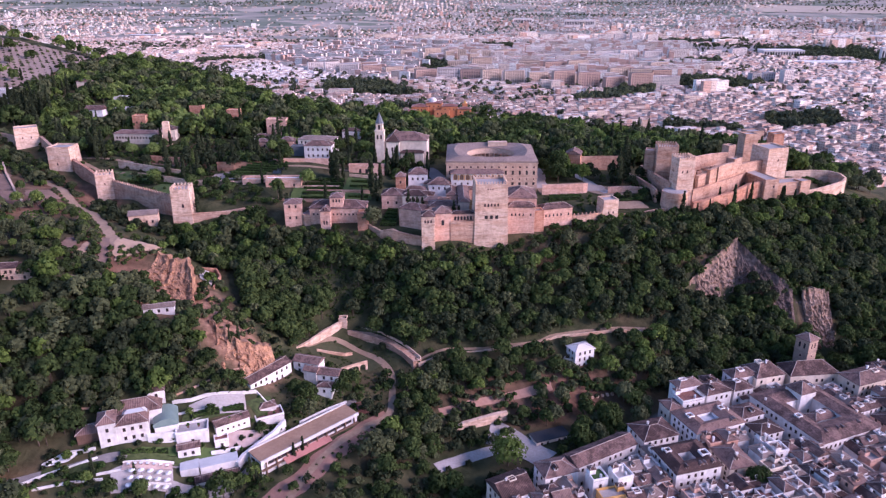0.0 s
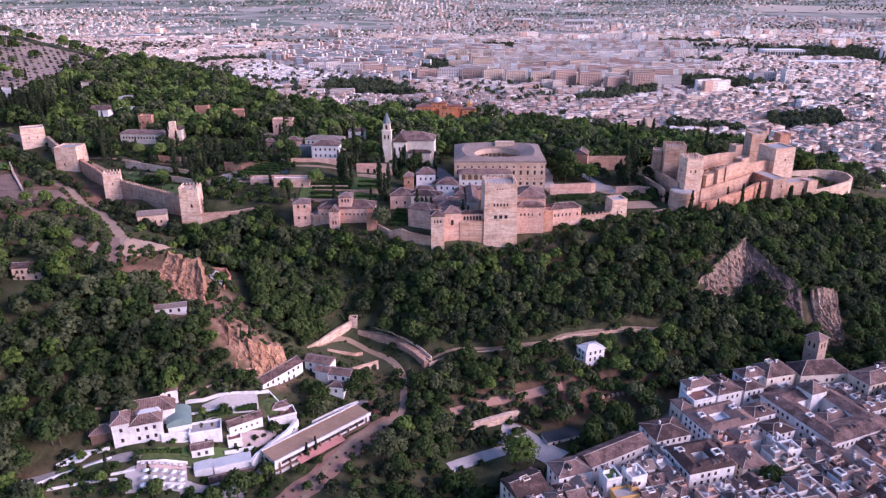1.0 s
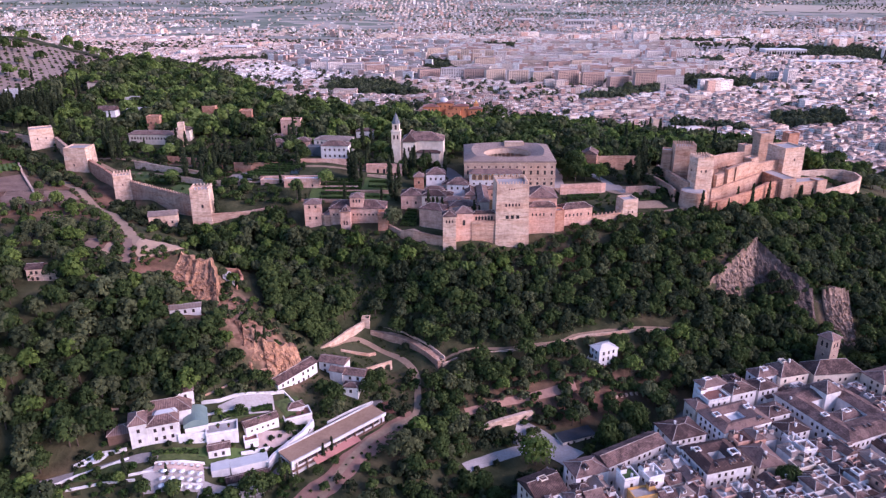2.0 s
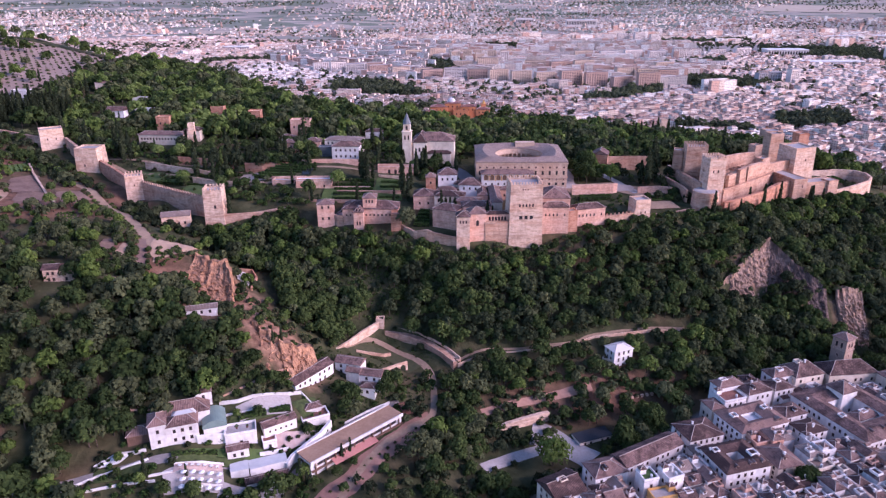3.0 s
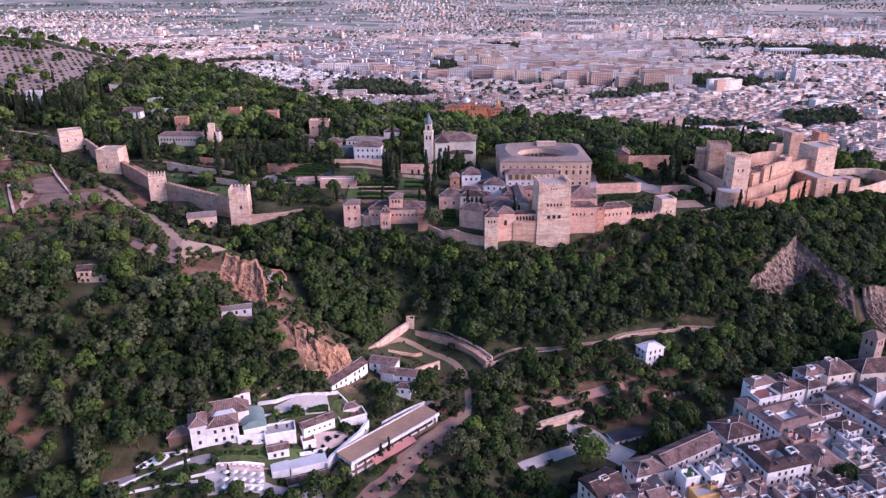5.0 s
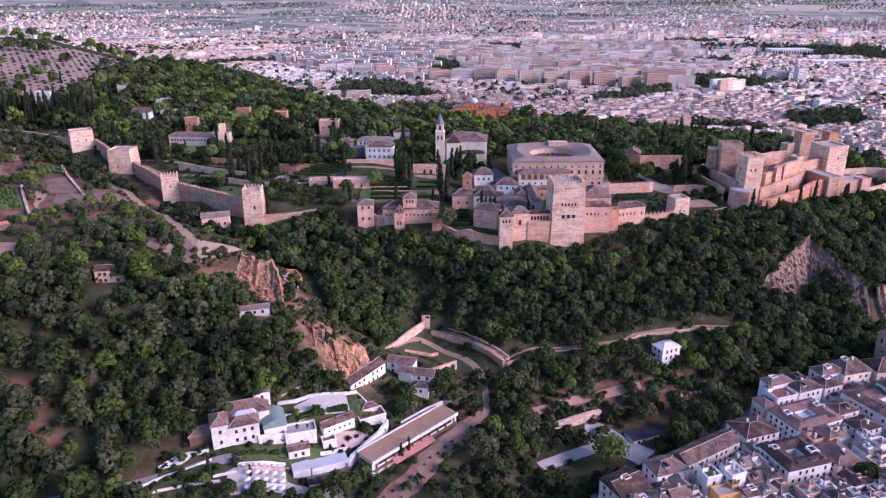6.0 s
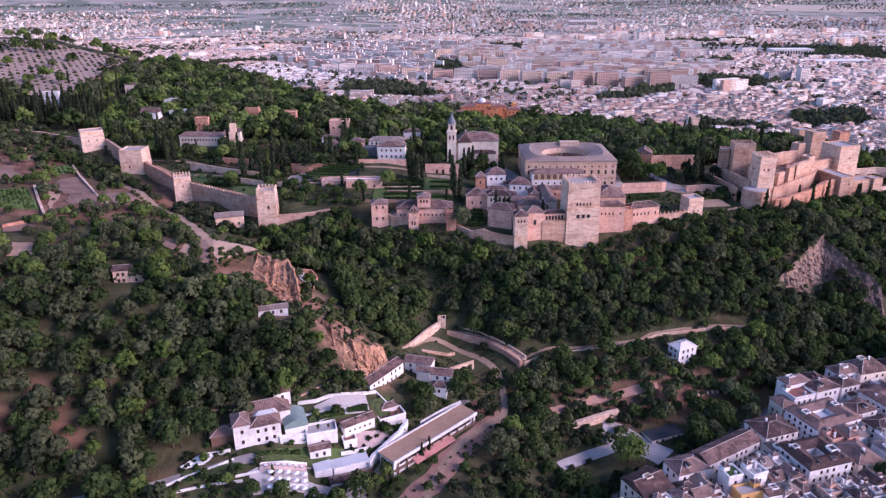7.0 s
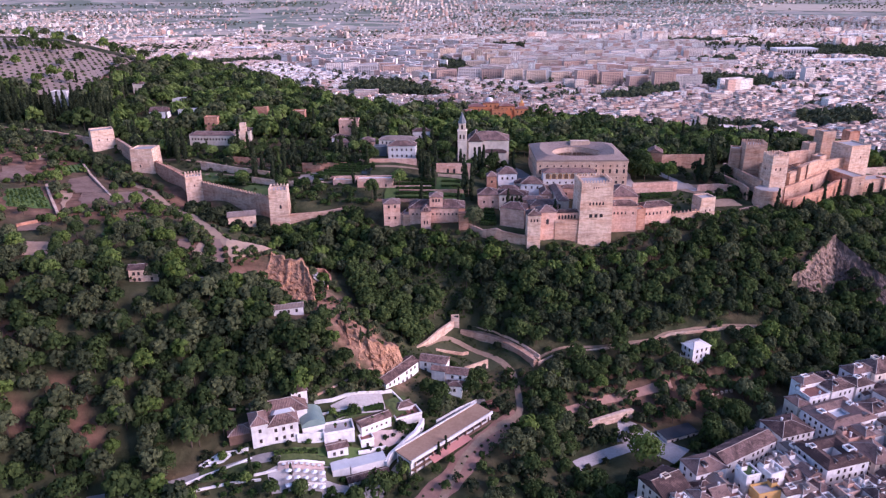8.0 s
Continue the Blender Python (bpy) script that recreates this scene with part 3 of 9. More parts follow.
def house(x, y, w, d, h, turn=0.0, z=None, roof="hip", wall=None, tile=None, label="white house with a tiled roof", category="house", group="",
          floors=2, faces="SEW", rise=None, over=0.45, name="house", skip=0.25, sink=4.0, step=2.8, chimney=False, parapet=True, winsize=(0.9, 1.4), style="plain", first=1.0):
    z = gz(x, y) if z is None else z
    FOOT.append((x, y, w, d, turn))
    e = thing(name, x, y, z, turn, label, category, group)
    wall, tile = wall or WHITEWASH, tile or TILE
    part("wall", box(bmesh.new(), -w / 2, w / 2, -d / 2, d / 2, -sink, h), wall, e)
    rise = min(w, d) * 0.2 if rise is None else rise
    if roof == "flat":
        bm = box(bmesh.new(), -w / 2 - 0.1, w / 2 + 0.1, -d / 2 - 0.1, d / 2 + 0.1, h, h + 0.15)
        part("roof", roof_uv(bm), tile, e)
    if roof == "flat" and parapet:
        bm = bmesh.new()
        t = 0.3
        for a in ((-w / 2 - 0.12, w / 2 + 0.12, -d / 2 - 0.12, -d / 2 + t), (-w / 2 - 0.12, w / 2 + 0.12, d / 2 - t, d / 2 + 0.12),
                  (-w / 2 - 0.12, -w / 2 + t, -d / 2 + t, d / 2 - t), (w / 2 - t, w / 2 + 0.12, -d / 2 + t, d / 2 - t)):
            box(bm, *a, h + 0.1, h + 1.0)
        part("parapet", bm, wall, e)
    if roof != "flat":
        part("roof", hip_roof(-w / 2 - over, w / 2 + over, -d / 2 - over, d / 2 + over, h + 0.25, rise, gable=roof == "gable"), (tile, MORTAR), e)
        if roof == "gable":
            bm = bmesh.new()
            for s in (-1, 1):
                if w >= d:
                    quad(bm, [(s * w / 2, -d / 2, h), (s * w / 2, d / 2, h), (s * w / 2, 0, h + rise)])
                else:
                    quad(bm, [(-w / 2, s * d / 2, h), (w / 2, s * d / 2, h), (0, s * d / 2, h + rise)])
            part("gable", bm, wall, e)
    if chimney:
        cx, cy = random.uniform(-w / 4, w / 4), random.uniform(-d / 4, d / 4)
        bm = box(bmesh.new(), cx - 0.35, cx + 0.35, cy - 0.35, cy + 0.35, h, h + rise + 0.9)
        box(bm, cx - 0.45, cx + 0.45, cy - 0.45, cy + 0.45, h + rise + 0.9, h + rise + 1.05)
        part("chimney", bm, WHITEWASH, e)
    if group == "old quarter houses":
        roof_clutter(e, w, d, h, rise, roof, wall, tile)
    for f in faces:
        windows(e, f, (w, d), floors, rise=max(2.4, (h - 0.6) / max(floors, 1)), skip=skip, step=step, w=winsize[0], h=winsize[1], style=style, first=first)
    return e


MERLON = {}


def merlon(parent, x, y, z, w=0.8, h=1.1, mat=None):
    key = (w, h, mat.name)
    if key not in MERLON:
        bm = box(bmesh.new(), -w / 2, w / 2, -w / 2, w / 2, 0, h)
        quad(bm, [(-w / 2, -w / 2, h), (w / 2, -w / 2, h), (0, 0, h + 0.5)])
        quad(bm, [(w / 2, -w / 2, h), (w / 2, w / 2, h), (0, 0, h + 0.5)])
        quad(bm, [(w / 2, w / 2, h), (-w / 2, w / 2, h), (0, 0, h + 0.5)])
        quad(bm, [(-w / 2, w / 2, h), (-w / 2, -w / 2, h), (0, 0, h + 0.5)])
        MERLON[key] = as_mesh("merlon", bm, mat)
    ob = new("merlon", MERLON[key])
    ob.parent = parent
    ob.matrix_basis = pose(x, y, z)


def tower(x, y, z0, w, d, h, turn=0.0, wall=None, merlons=True, batter=0.25, label="square rammed-earth fortress tower", deck=None, name="tower", rows=(), sink=6.0, gap=1.9, parapet=1.0):
    """A battlemented tower; x, y is the middle of its plan, rows of windows: (face, us, z, w, h, style)."""
    FOOT.append((x, y, w, d, turn))
    e = thing(name, x, y, z0, turn, label, "tower", "fortress towers")
    wall = wall or TAPIAL
    part("wall", box(bmesh.new(), -w / 2 - batter, w / 2 + batter, -d / 2 - batter, d / 2 + batter, -sink, h, batter), wall, e)
    part("roof_deck", box(bmesh.new(), -w / 2 + 0.6, w / 2 - 0.6, -d / 2 + 0.6, d / 2 - 0.6, h, h + 0.12), deck or PAVING, e)
    bm = bmesh.new()
    t = 0.6
    for a in ((-w / 2, w / 2, -d / 2, -d / 2 + t), (-w / 2, w / 2, d / 2 - t, d / 2), (-w / 2, -w / 2 + t, -d / 2 + t, d / 2 - t), (w / 2 - t, w / 2, -d / 2 + t, d / 2 - t)):
        box(bm, *a, h, h + parapet)
    part("parapet", bm, wall, e)
    if merlons:
        for half, other, flip in ((w / 2, d / 2, False), (d / 2, w / 2, True)):
            n = max(2, int(2 * half / gap))
            for i in range(n + 1):
                u = -half + 0.4 + i * (2 * half - 0.8) / n
                for s in (-1, 1):
                    if flip and i in (0, n):
                        continue
                    merlon(e, *((s * (other - 0.4), u) if flip else (u, s * (other - 0.4))), h + parapet, mat=wall)
    for face, us, zz, ww, hh, style in rows:
        for u in us:
            put_window(e, face, u, zz, ww, hh, (w + 2 * batter * (1 - zz / h), d + 2 * batter * (1 - zz / h)), style)
    return e


def curtain(points, thick=1.6, wall=None, merlons=False, label="rammed-earth curtain wall along the hill edge", name="curtain_wall", category="wall", sink=8.0, gap=2.4, kind="", flat=False, tall=None):
    """A wall along (x, y, top z) points, one solid with mitred ends, with merlons on its outer lip if asked."""
    wall = wall or TAPIAL
    ox, oy, oz = points[0]
    e = thing(name, ox, oy, 0, 0, label, category, "fortress walls", kind)
    bm = bmesh.new()
    P = [Vector((p[0] - ox, p[1] - oy)) for p in points]
    rings = []
    for i, p in enumerate(P):
        a, b = P[max(i - 1, 0)], P[min(i + 1, len(P) - 1)]
        t = (b - a).normalized()
        nrm = Vector((-t.y, t.x)) * thick / 2
        z = points[i][2]
        lo = z - sink if flat else min(gz(*points[i][:2]) - 2, z - (tall or 1))
        rings.append([bm.verts.new((*(p - nrm), lo)), bm.verts.new((*(p - nrm), z)), bm.verts.new((*(p + nrm), z)), bm.verts.new((*(p + nrm), lo))])
    for r, q in zip(rings, rings[1:]):
        for k in range(4):
            bm.faces.new((r[k], q[k], q[(k + 1) % 4], r[(k + 1) % 4]))
    bm.faces.new(rings[0])
    bm.faces.new(rings[-1][::-1])
    bmesh.ops.recalc_face_normals(bm, faces=bm.faces)
    part("wall", bm, wall, e)
    if merlons:
        for p, q, a, b in zip(P, P[1:], points, points[1:]):
            L = (q - p).length
            n = max(1, int(L / gap))
            for i in range(n):
                f = (i + 0.5) / n
                c = p.lerp(q, f)
                t = (q - p).normalized()
                c = c - Vector((-t.y, t.x)) * (thick / 2 - 0.42)
                merlon(e, c.x, c.y, a[2] + (b[2] - a[2]) * f - 0.02, mat=wall)
    return e


def strip(name, points, width, mat, label, lift=0.18, category="path", kind="structure", ragged=0.3):
    """A path laid on the ground along (x, y) points."""
    P = [Vector(p) for p in points]
    pts = []
    for i in range(len(P) - 1):
        p0, p1, p2, p3 = P[max(i - 1, 0)], P[i], P[i + 1], P[min(i + 2, len(P) - 1)]
        n = max(2, int((p2 - p1).length / 3))
        for k in range(n):
            t = k / n
            pts.append(0.5 * ((2 * p1) + (p2 - p0) * t + (2 * p0 - 5 * p1 + 4 * p2 - p3) * t * t + (3 * p1 - p0 - 3 * p2 + p3) * t ** 3))
    pts.append(P[-1])
    WAYS.extend((p.x, p.y, width / 2 + 0.3) for p in pts)
    bm = bmesh.new()
    rows = []
    for i, p in enumerate(pts):
        t = (pts[min(i + 1, len(pts) - 1)] - pts[max(i - 1, 0)]).normalized()
        nrm = Vector((-t.y, t.x))
        rows.append([bm.verts.new((q.x, q.y, float(rugged(q.x, q.y)) + lift)) for q in (p + nrm * width * s * (1 + ragged * float(fractal(p.x + 40 * s, p.y, 8, 2, 61))) for s in (-0.5, -0.25, 0, 0.25, 0.5))])
    for a, b in zip(rows, rows[1:]):
        for k in range(4):
            f = bm.faces.new((a[k], b[k], b[k + 1], a[k + 1]))
            f.smooth = True
    bmesh.ops.recalc_face_normals(bm, faces=bm.faces)
    if sum(f.normal.z for f in bm.faces) < 0:
        bmesh.ops.reverse_faces(bm, faces=bm.faces)
    ob = new(name, as_mesh(name, bm, mat))
    return tagged(ob, label, category, kind=kind)


def plot(name, corners, mat, label, lift=0.3, category="field", n=18):
    """A four-cornered patch of worked ground, laid on the slope; corners run round it."""
    a, b, c, d = (Vector(p) for p in corners)
    bm = bmesh.new()
    rows = []
    for i in range(n + 1):
        row = []
        for k in range(n + 1):
            q = a.lerp(b, k / n).lerp(d.lerp(c, k / n), i / n)
            edge = 1.8 * float(fractal(q.x, q.y, 7, 3, 77)) if i in (0, n) or k in (0, n) else 0
            row.append(bm.verts.new((q.x + edge, q.y + edge, float(rugged(q.x, q.y)) + lift)))
        rows.append(row)
    for r0, r1 in zip(rows, rows[1:]):
        for k in range(n):
            bm.faces.new((r0[k], r0[k + 1], r1[k + 1], r1[k])).smooth = True
    bmesh.ops.recalc_face_normals(bm, faces=bm.faces)
    if sum(f.normal.z for f in bm.faces) < 0:
        bmesh.ops.reverse_faces(bm, faces=bm.faces)
    return tagged(new(name, as_mesh(name, bm, mat)), label, category, kind="structure")


def crag(top, foot, mat, label, name="rock_face", seed=1, bulge=1.6):
    """A rugged rock face lofted from a line of top points down to a line of foot points, with ledges and fissures."""
    def along(line, t):
        f = t * (len(line) - 1)
        i = min(int(f), len(line) - 2)
        return Vector(line[i]).lerp(Vector(line[i + 1]), f - i)

    n, m = 84, 36
    out = (along(foot, 0.5) - along(top, 0.5)).to_2d().normalized()
    bm = bmesh.new()
    grid = []
    for i in range(n + 1):
        t = i / n
        a, b = along(top, t), along(foot, t)
        rim = Vector((noise.noise(Vector((t * 9, seed, 0))), noise.noise(Vector((t * 9, seed, 5))), 0.7 * noise.noise(Vector((t * 13, seed, 9)))))
        a, b = a + rim * bulge * 1.1, b + Vector((out.x, out.y, 0)) * bulge * 1.6 * noise.noise(Vector((t * 8, seed, 14)))
        back = a - Vector((out.x, out.y, 0)) * 7 - Vector((0, 0, 2.0))
        row = [bm.verts.new(back)]
        for k in range(m + 1):
            v = k / m
            p = a.lerp(b, v)
            drop = v ** 0.62
            p.z = a.z + (b.z - a.z) * (0.25 * v + 0.75 * min(1.0, drop * 1.05) if v > 0 else 0)
            q = Vector((p.x, p.y, p.z * 1.4))
            w = noise.fractal(q * 0.11 + Vector((seed * 7, 0, 0)), 1.0, 2.0, 5) + 0.5 * abs(noise.noise(Vector((q.x * 0.45, q.y * 0.45, q.z * 0.1)) + Vector((seed, 3, 0))))
            rib = 1 - 2.2 * abs(noise.noise(Vector((q.x * 0.16, q.y * 0.16, q.z * 0.03)) + Vector((seed * 5, 1, 0))))
            ledge = (p.z / 3.6 + 1.6 * noise.noise(Vector((q.x * 0.08, q.y * 0.08, seed)))) % 1.0
            w = 0.5 * w + 0.22 * rib + 0.5 * ledge ** 2 * (0.5 + noise.noise(q * 0.2)) + 0.75 * noise.fractal(q * 0.42, 0.8, 2.0, 5) + 0.35 * noise.cell(Vector((q.x * 0.7, q.y * 0.7, q.z * 0.25)))
            edge = min(1.0, 0.35 + 8 * t, 0.35 + 8 * (1 - t)) * min(1.0, 0.3 + 4 * v)
            p += Vector((out.x, out.y, 0.25)) * w * bulge * edge + Vector((0, 0, 0.5 * noise.noise(q * 0.5)))
            p += Vector((out.x, out.y, 0)) * bulge * 0.9 * math.sin(math.pi * v) * edge
            row.append(bm.verts.new(p))
        row.append(bm.verts.new(along(foot, t) + Vector((out.x * 2, out.y * 2, -6))))
        grid.append(row)
    for r0, r1 in zip(grid, grid[1:]):
        for k in range(len(r0) - 1):
            bm.faces.new((r0[k], r0[k + 1], r1[k + 1], r1[k]))
    bmesh.ops.recalc_face_normals(bm, faces=bm.faces)
    if sum((f.normal.xy.dot(out)) for f in bm.faces) < 0:
        bmesh.ops.reverse_faces(bm, faces=bm.faces)
    ob = new(name, as_mesh(name, bm, mat))
    return tagged(ob, label, "cliff", "rock faces")

# ---- the walled palaces on the hill ----
def facing(ax, ay, bx, by, depth):
    """Middle and turn of a plan whose front runs from a to b (left to right as seen from -y)."""
    t = math.atan2(by - ay, bx - ax)
    cx, cy = (ax + bx) / 2 - math.sin(t) * depth / 2, (ay + by) / 2 + math.cos(t) * depth / 2
    return cx, cy, math.degrees(t), math.hypot(bx - ax, by - ay)


def front_tower(a, b, depth, z0, z1, **kw):
    cx, cy, turn, w = facing(*a, *b, depth)
    return tower(cx, cy, z0, w, depth, z1 - z0, turn, **kw)


def front_house(a, b, depth, z0, z1, **kw):
    cx, cy, turn, w = facing(*a, *b, depth)
    return house(cx, cy, w, depth, z1 - z0, turn, z=z0, **kw)


# outer towers on the eastern wall
front_tower((-311, 497.6), (-298, 505.6), 12, 134, 151, wall=TAPIAL_PALE, merlons=False, batter=0.8, label="pale square wall tower with a small roof lantern", rows=[("S", (-3, 2.5), 10, 0.7, 1.2, "arch")])
front_tower((-268, 460), (-253, 459.5), 13, 127, 145.5, wall=TAPIAL_PALE, merlons=False, batter=0.9, label="tall pale wall tower with a long dark crack", rows=[("S", (-1.5,), 7, 0.9, 1.3, "arch"), ("E", (0,), 9, 0.8, 1.2, "arch")])
front_tower((-219, 421.6), (-209.5, 425), 9, 122, 135.5, wall=TAPIAL_PALE, batter=0.5, label="low square wall tower with worn battlements", rows=[("S", (0,), 8, 0.7, 1.0, "arch")])
front_tower((-158.6, 386), (-148, 387), 10.5, 114, 136, wall=TAPIAL_PALE, batter=0.5, label="pale battlemented wall tower with arched windows", rows=[("S", (1,), 12, 1.2, 1.6, "arch"), ("E", (0,), 11, 1.0, 1.4, "arch")])
curtain([(-420, 545, 149), (-350, 520, 148), (-312, 502, 146)], 2)
curtain([(-297, 506, 145), (-280, 485, 144), (-264, 468, 141)], 2)
curtain([(-253, 462, 138), (-235, 445, 136), (-219, 428, 134)], 2, wall=TAPIAL_RED)
curtain([(-210, 426, 132), (-185, 408, 132), (-158, 392, 131)], 2.2, merlons=True)
curtain([(-148, 388, 122), (-130, 392, 122), (-112, 396, 124)], 1.6)

# ladies' tower and its portico
front_house((-91.5, 379), (-82, 380), 9, 116, 130, roof="hip", wall=PINK_RENDER, rise=2.0, faces="SE", floors=2, skip=0.2, label="pink rendered corner pavilion with a hipped roof", category="pavilion", name="pavilion", first=5)
front_house((-82, 384), (-70, 380), 12, 114, 122, roof="flat", wall=PAVING, tile=PAVING, faces="", label="low grey stone terrace wall block", category="wall", name="terrace_block")
front_house((-77, 379), (-45, 378), 13, 112, 127.5, roof="hip", wall=PINK_RENDER, rise=3.2, faces="S", floors=1, first=11.5, label="pink portico palace with a hipped tile roof", category="palace", name="portico_palace", winsize=(0.7, 0.9), step=2.2)
front_house((-70, 373.5), (-64.5, 373.5), 9, 111, 127.2, roof="hip", wall=PINK_RENDER, rise=2.2, faces="S", floors=2, first=8.5, skip=0, step=1.5, label="slender pink lookout tower with paired windows", category="tower", name="lookout_tower", winsize=(0.8, 1.8), style="arch")
front_house((-65, 379), (-57.5, 379), 8, 120, 133.8, roof="hip", wall=PINK_RENDER, rise=2.0, faces="SE", floors=1, first=11, skip=0, step=1.5, label="small belvedere with a row of windows under its roof", category="belvedere", name="belvedere", winsize=(0.9, 1.4), style="arch")
front_house((-48.5, 370), (-43, 370), 8, 110, 126, roof="flat", wall=TAPIAL_RED, tile=TAPIAL_RED, faces="", label="stub of a red brick tower", category="tower", name="brick_stub")
curtain([(-43, 373, 120), (-35, 364, 119), (-28, 361, 121), (-24, 360, 119.5), (-16, 357, 118.5), (-11, 356, 118)], 1.4, label="ruined crenellated terrace wall", sink=12)
curtain([(-83, 382, 124), (-80, 379.5, 123.4), (-76.5, 379, 123.6)], 1.2, wall=TAPIAL, label="grey-pink stone wall between the pavilions", tall=14)
# queen's dressing room tower
front_house((-11.8, 353), (-4.6, 353), 8, 106, 130.5, roof="hip", wall=TAPIAL_PALE, rise=2.4, faces="SE", floors=1, first=20.8, skip=0, step=1.5, label="tall slender pink tower with an arcaded top", category="tower", name="dressing_room_tower", winsize=(0.8, 1.3), style="arch", sink=8)
front_house((-5, 357), (4.5, 358), 9, 112, 130.8, roof="hip", wall=PINK_RENDER, rise=2.8, faces="S", floors=1, first=12, skip=0, step=6, label="pink palace wing with one arched window", category="palace", name="palace_wing", winsize=(1.5, 2.4), style="arch")
front_house((4.5, 360), (17.2, 361), 4.5, 110, 129.6, roof="hip", wall=PINK_RENDER, rise=1.2, faces="S", floors=1, first=16, skip=0, step=1.7, label="open arcaded gallery beside the great tower", category="gallery", name="gallery", winsize=(1.2, 1.7), style="arch")
front_house((4, 357.6), (17, 358.6), 2.4, 106, 125, roof="flat", wall=TAPIAL, tile=PAVING, faces="", label="retaining wall under the open gallery", category="wall", name="retaining_wall")
front_house((-25, 372), (-12, 366), 10, 114, 129.5, roof="hip", wall=PINK_RENDER, rise=2.6, faces="", label="pink courtyard wing with a low tiled roof", category="palace", name="courtyard_wing")

# the great tower
front_tower((17.6, 358.6), (35, 359.6), 16, 108, 145.5, wall=TAPIAL_PALE, batter=0.9, gap=1.6, label="massive pale square palace tower with battlements", sink=6, parapet=1.1,
            rows=[("S", (-3.6, -1.8, 0, 1.8, 3.6), 26.2, 0.9, 1.2, "arch"), ("S", (-2.9, 0, 2.9), 19.3, 1.5, 1.8, "plain"), ("S", (-2.0, -0.7, 0.6), 35.5, 0.6, 0.5, "arch"), ("W", (-3, 0, 3), 19.3, 1.5, 1.8, "plain")])

# wings west of it
front_house((36, 372), (52.5, 371.5), 20, 112, 135, roof="hip", wall=PINK_RENDER, rise=4, faces="S", floors=0, label="pink hall with a broad hipped tile roof", category="palace", name="palace_hall")
front_house((36, 366), (51, 366), 7, 110, 131.5, roof="hip", wall=PINK_RENDER, rise=2.2, faces="S", floors=1, first=16.5, skip=0.4, step=2.0, label="pink palace wing with small paired windows", category="palace", name="palace_wing", winsize=(0.8, 1.1), style="arch")
tower(53, 370.5, 108, 6, 6, 20, 10, wall=TAPIAL_RED, merlons=False, batter=0.3, label="small half-round red bastion")
front_house((56, 372), (74, 377), 8, 110, 128, roof="hip", wall=PINK_RENDER, rise=2.2, faces="S", floors=1, first=13.5, skip=0.4, step=2.2, label="pink machuca wing with a tiled roof", category="palace", name="palace_wing", winsize=(0.9, 1.2), style="arch")
curtain([(74, 378, 122.5), (84, 381, 122.5), (94, 385, 122.5)], 1.6, merlons=True)
front_tower((93.4, 384), (102.5, 386), 9, 110, 129, wall=TAPIAL_PALE, merlons=False, batter=0.4, label="square rammed-earth wall tower with two windows", rows=[("S", (-1.2, 1.6), 11.5, 0.8, 1.0, "arch")])
curtain([(102, 388, 120), (115, 392, 119.5), (130, 397, 120.5), (140, 399, 121)], 1.6)

# citadel
front_tower((141.5, 404), (151.8, 405.6), 10, 118, 148.3, wall=TAPIAL_PALE, batter=0.3, gap=1.5, label="tall pale citadel keep with battlements", rows=[("S", (-2.4, 0.6), 22.5, 0.9, 1.2, "arch"), ("W", (1,), 22, 0.8, 1.1, "arch")])
front_tower((136.3, 431), (149, 429), 12, 122, 150, wall=TAPIAL, batter=0.2, gap=1.6, label="broad brown citadel tower with battlements")
front_tower((131.3, 441), (137, 439), 9, 122, 145.6, wall=TAPIAL, batter=0.2, label="narrow brown citadel wall tower", merlons=False)
front_tower((150, 412), (156, 414), 16, 120, 139, wall=TAPIAL, batter=0.2, label="lower citadel wall block beside the keep", merlons=False)
curtain([(133, 452, 134), (135, 436, 134), (137, 418, 134), (140, 410, 133)], 2.0, label="citadel wall facing the gardens")
curtain([(118, 458, 130), (127, 436, 130), (131, 416, 129.5), (131, 408, 129)], 1.4, label="low outer citadel wall above the gardens")
e = thing("round_bastion", 140.6, 403, 112, 0, "low round bastion with a paved deck", "bastion", "fortress towers")
bm = bmesh.new()
bmesh.ops.create_cone(bm, cap_ends=True, segments=36, radius1=8.6, radius2=7.6, depth=26, matrix=Matrix.Translation((0, 0, 5)))
part("wall", bm, TAPIAL, e)
bm = bmesh.new()
bmesh.ops.create_cone(bm, cap_ends=True, segments=36, radius1=6.9, radius2=6.9, depth=0.3, matrix=Matrix.Translation((0, 0, 18.1)))
part("roof_deck", bm, PAVING, e, "pale paved deck")
# watch tower and its gun platform
front_tower((217.3, 452), (232.3, 456), 17, 118, 143.6, wall=TAPIAL_PALE, merlons=False, batter=0.3, label="big pale watch tower with a flat roof", rows=[("S", (0.5,), 17.5, 0.9, 1.4, "arch"), ("W", (2,), 15, 0.8, 1.2, "arch")])
front_tower((206.8, 428), (216.2, 430), 27, 106, 129.3, wall=TAPIAL, merlons=False, batter=0.3, parapet=0.5, label="long flat-roofed gun platform tower", rows=[("S", (1.6,), 18, 0.9, 1.4, "arch")])
front_tower((217, 438), (243.5, 444.8), 10, 106, 124, wall=TAPIAL, merlons=False, batter=0.3, parapet=0.6, label="low citadel wall block with a terrace", rows=[("S", (-6, 5), 13, 0.7, 0.9, "arch")])
front_tower((237, 441.5), (244.5, 444), 7, 106, 124.6, wall=TAPIAL, merlons=False, batter=0.3, parapet=0.5, label="corner buttress tower of the citadel")
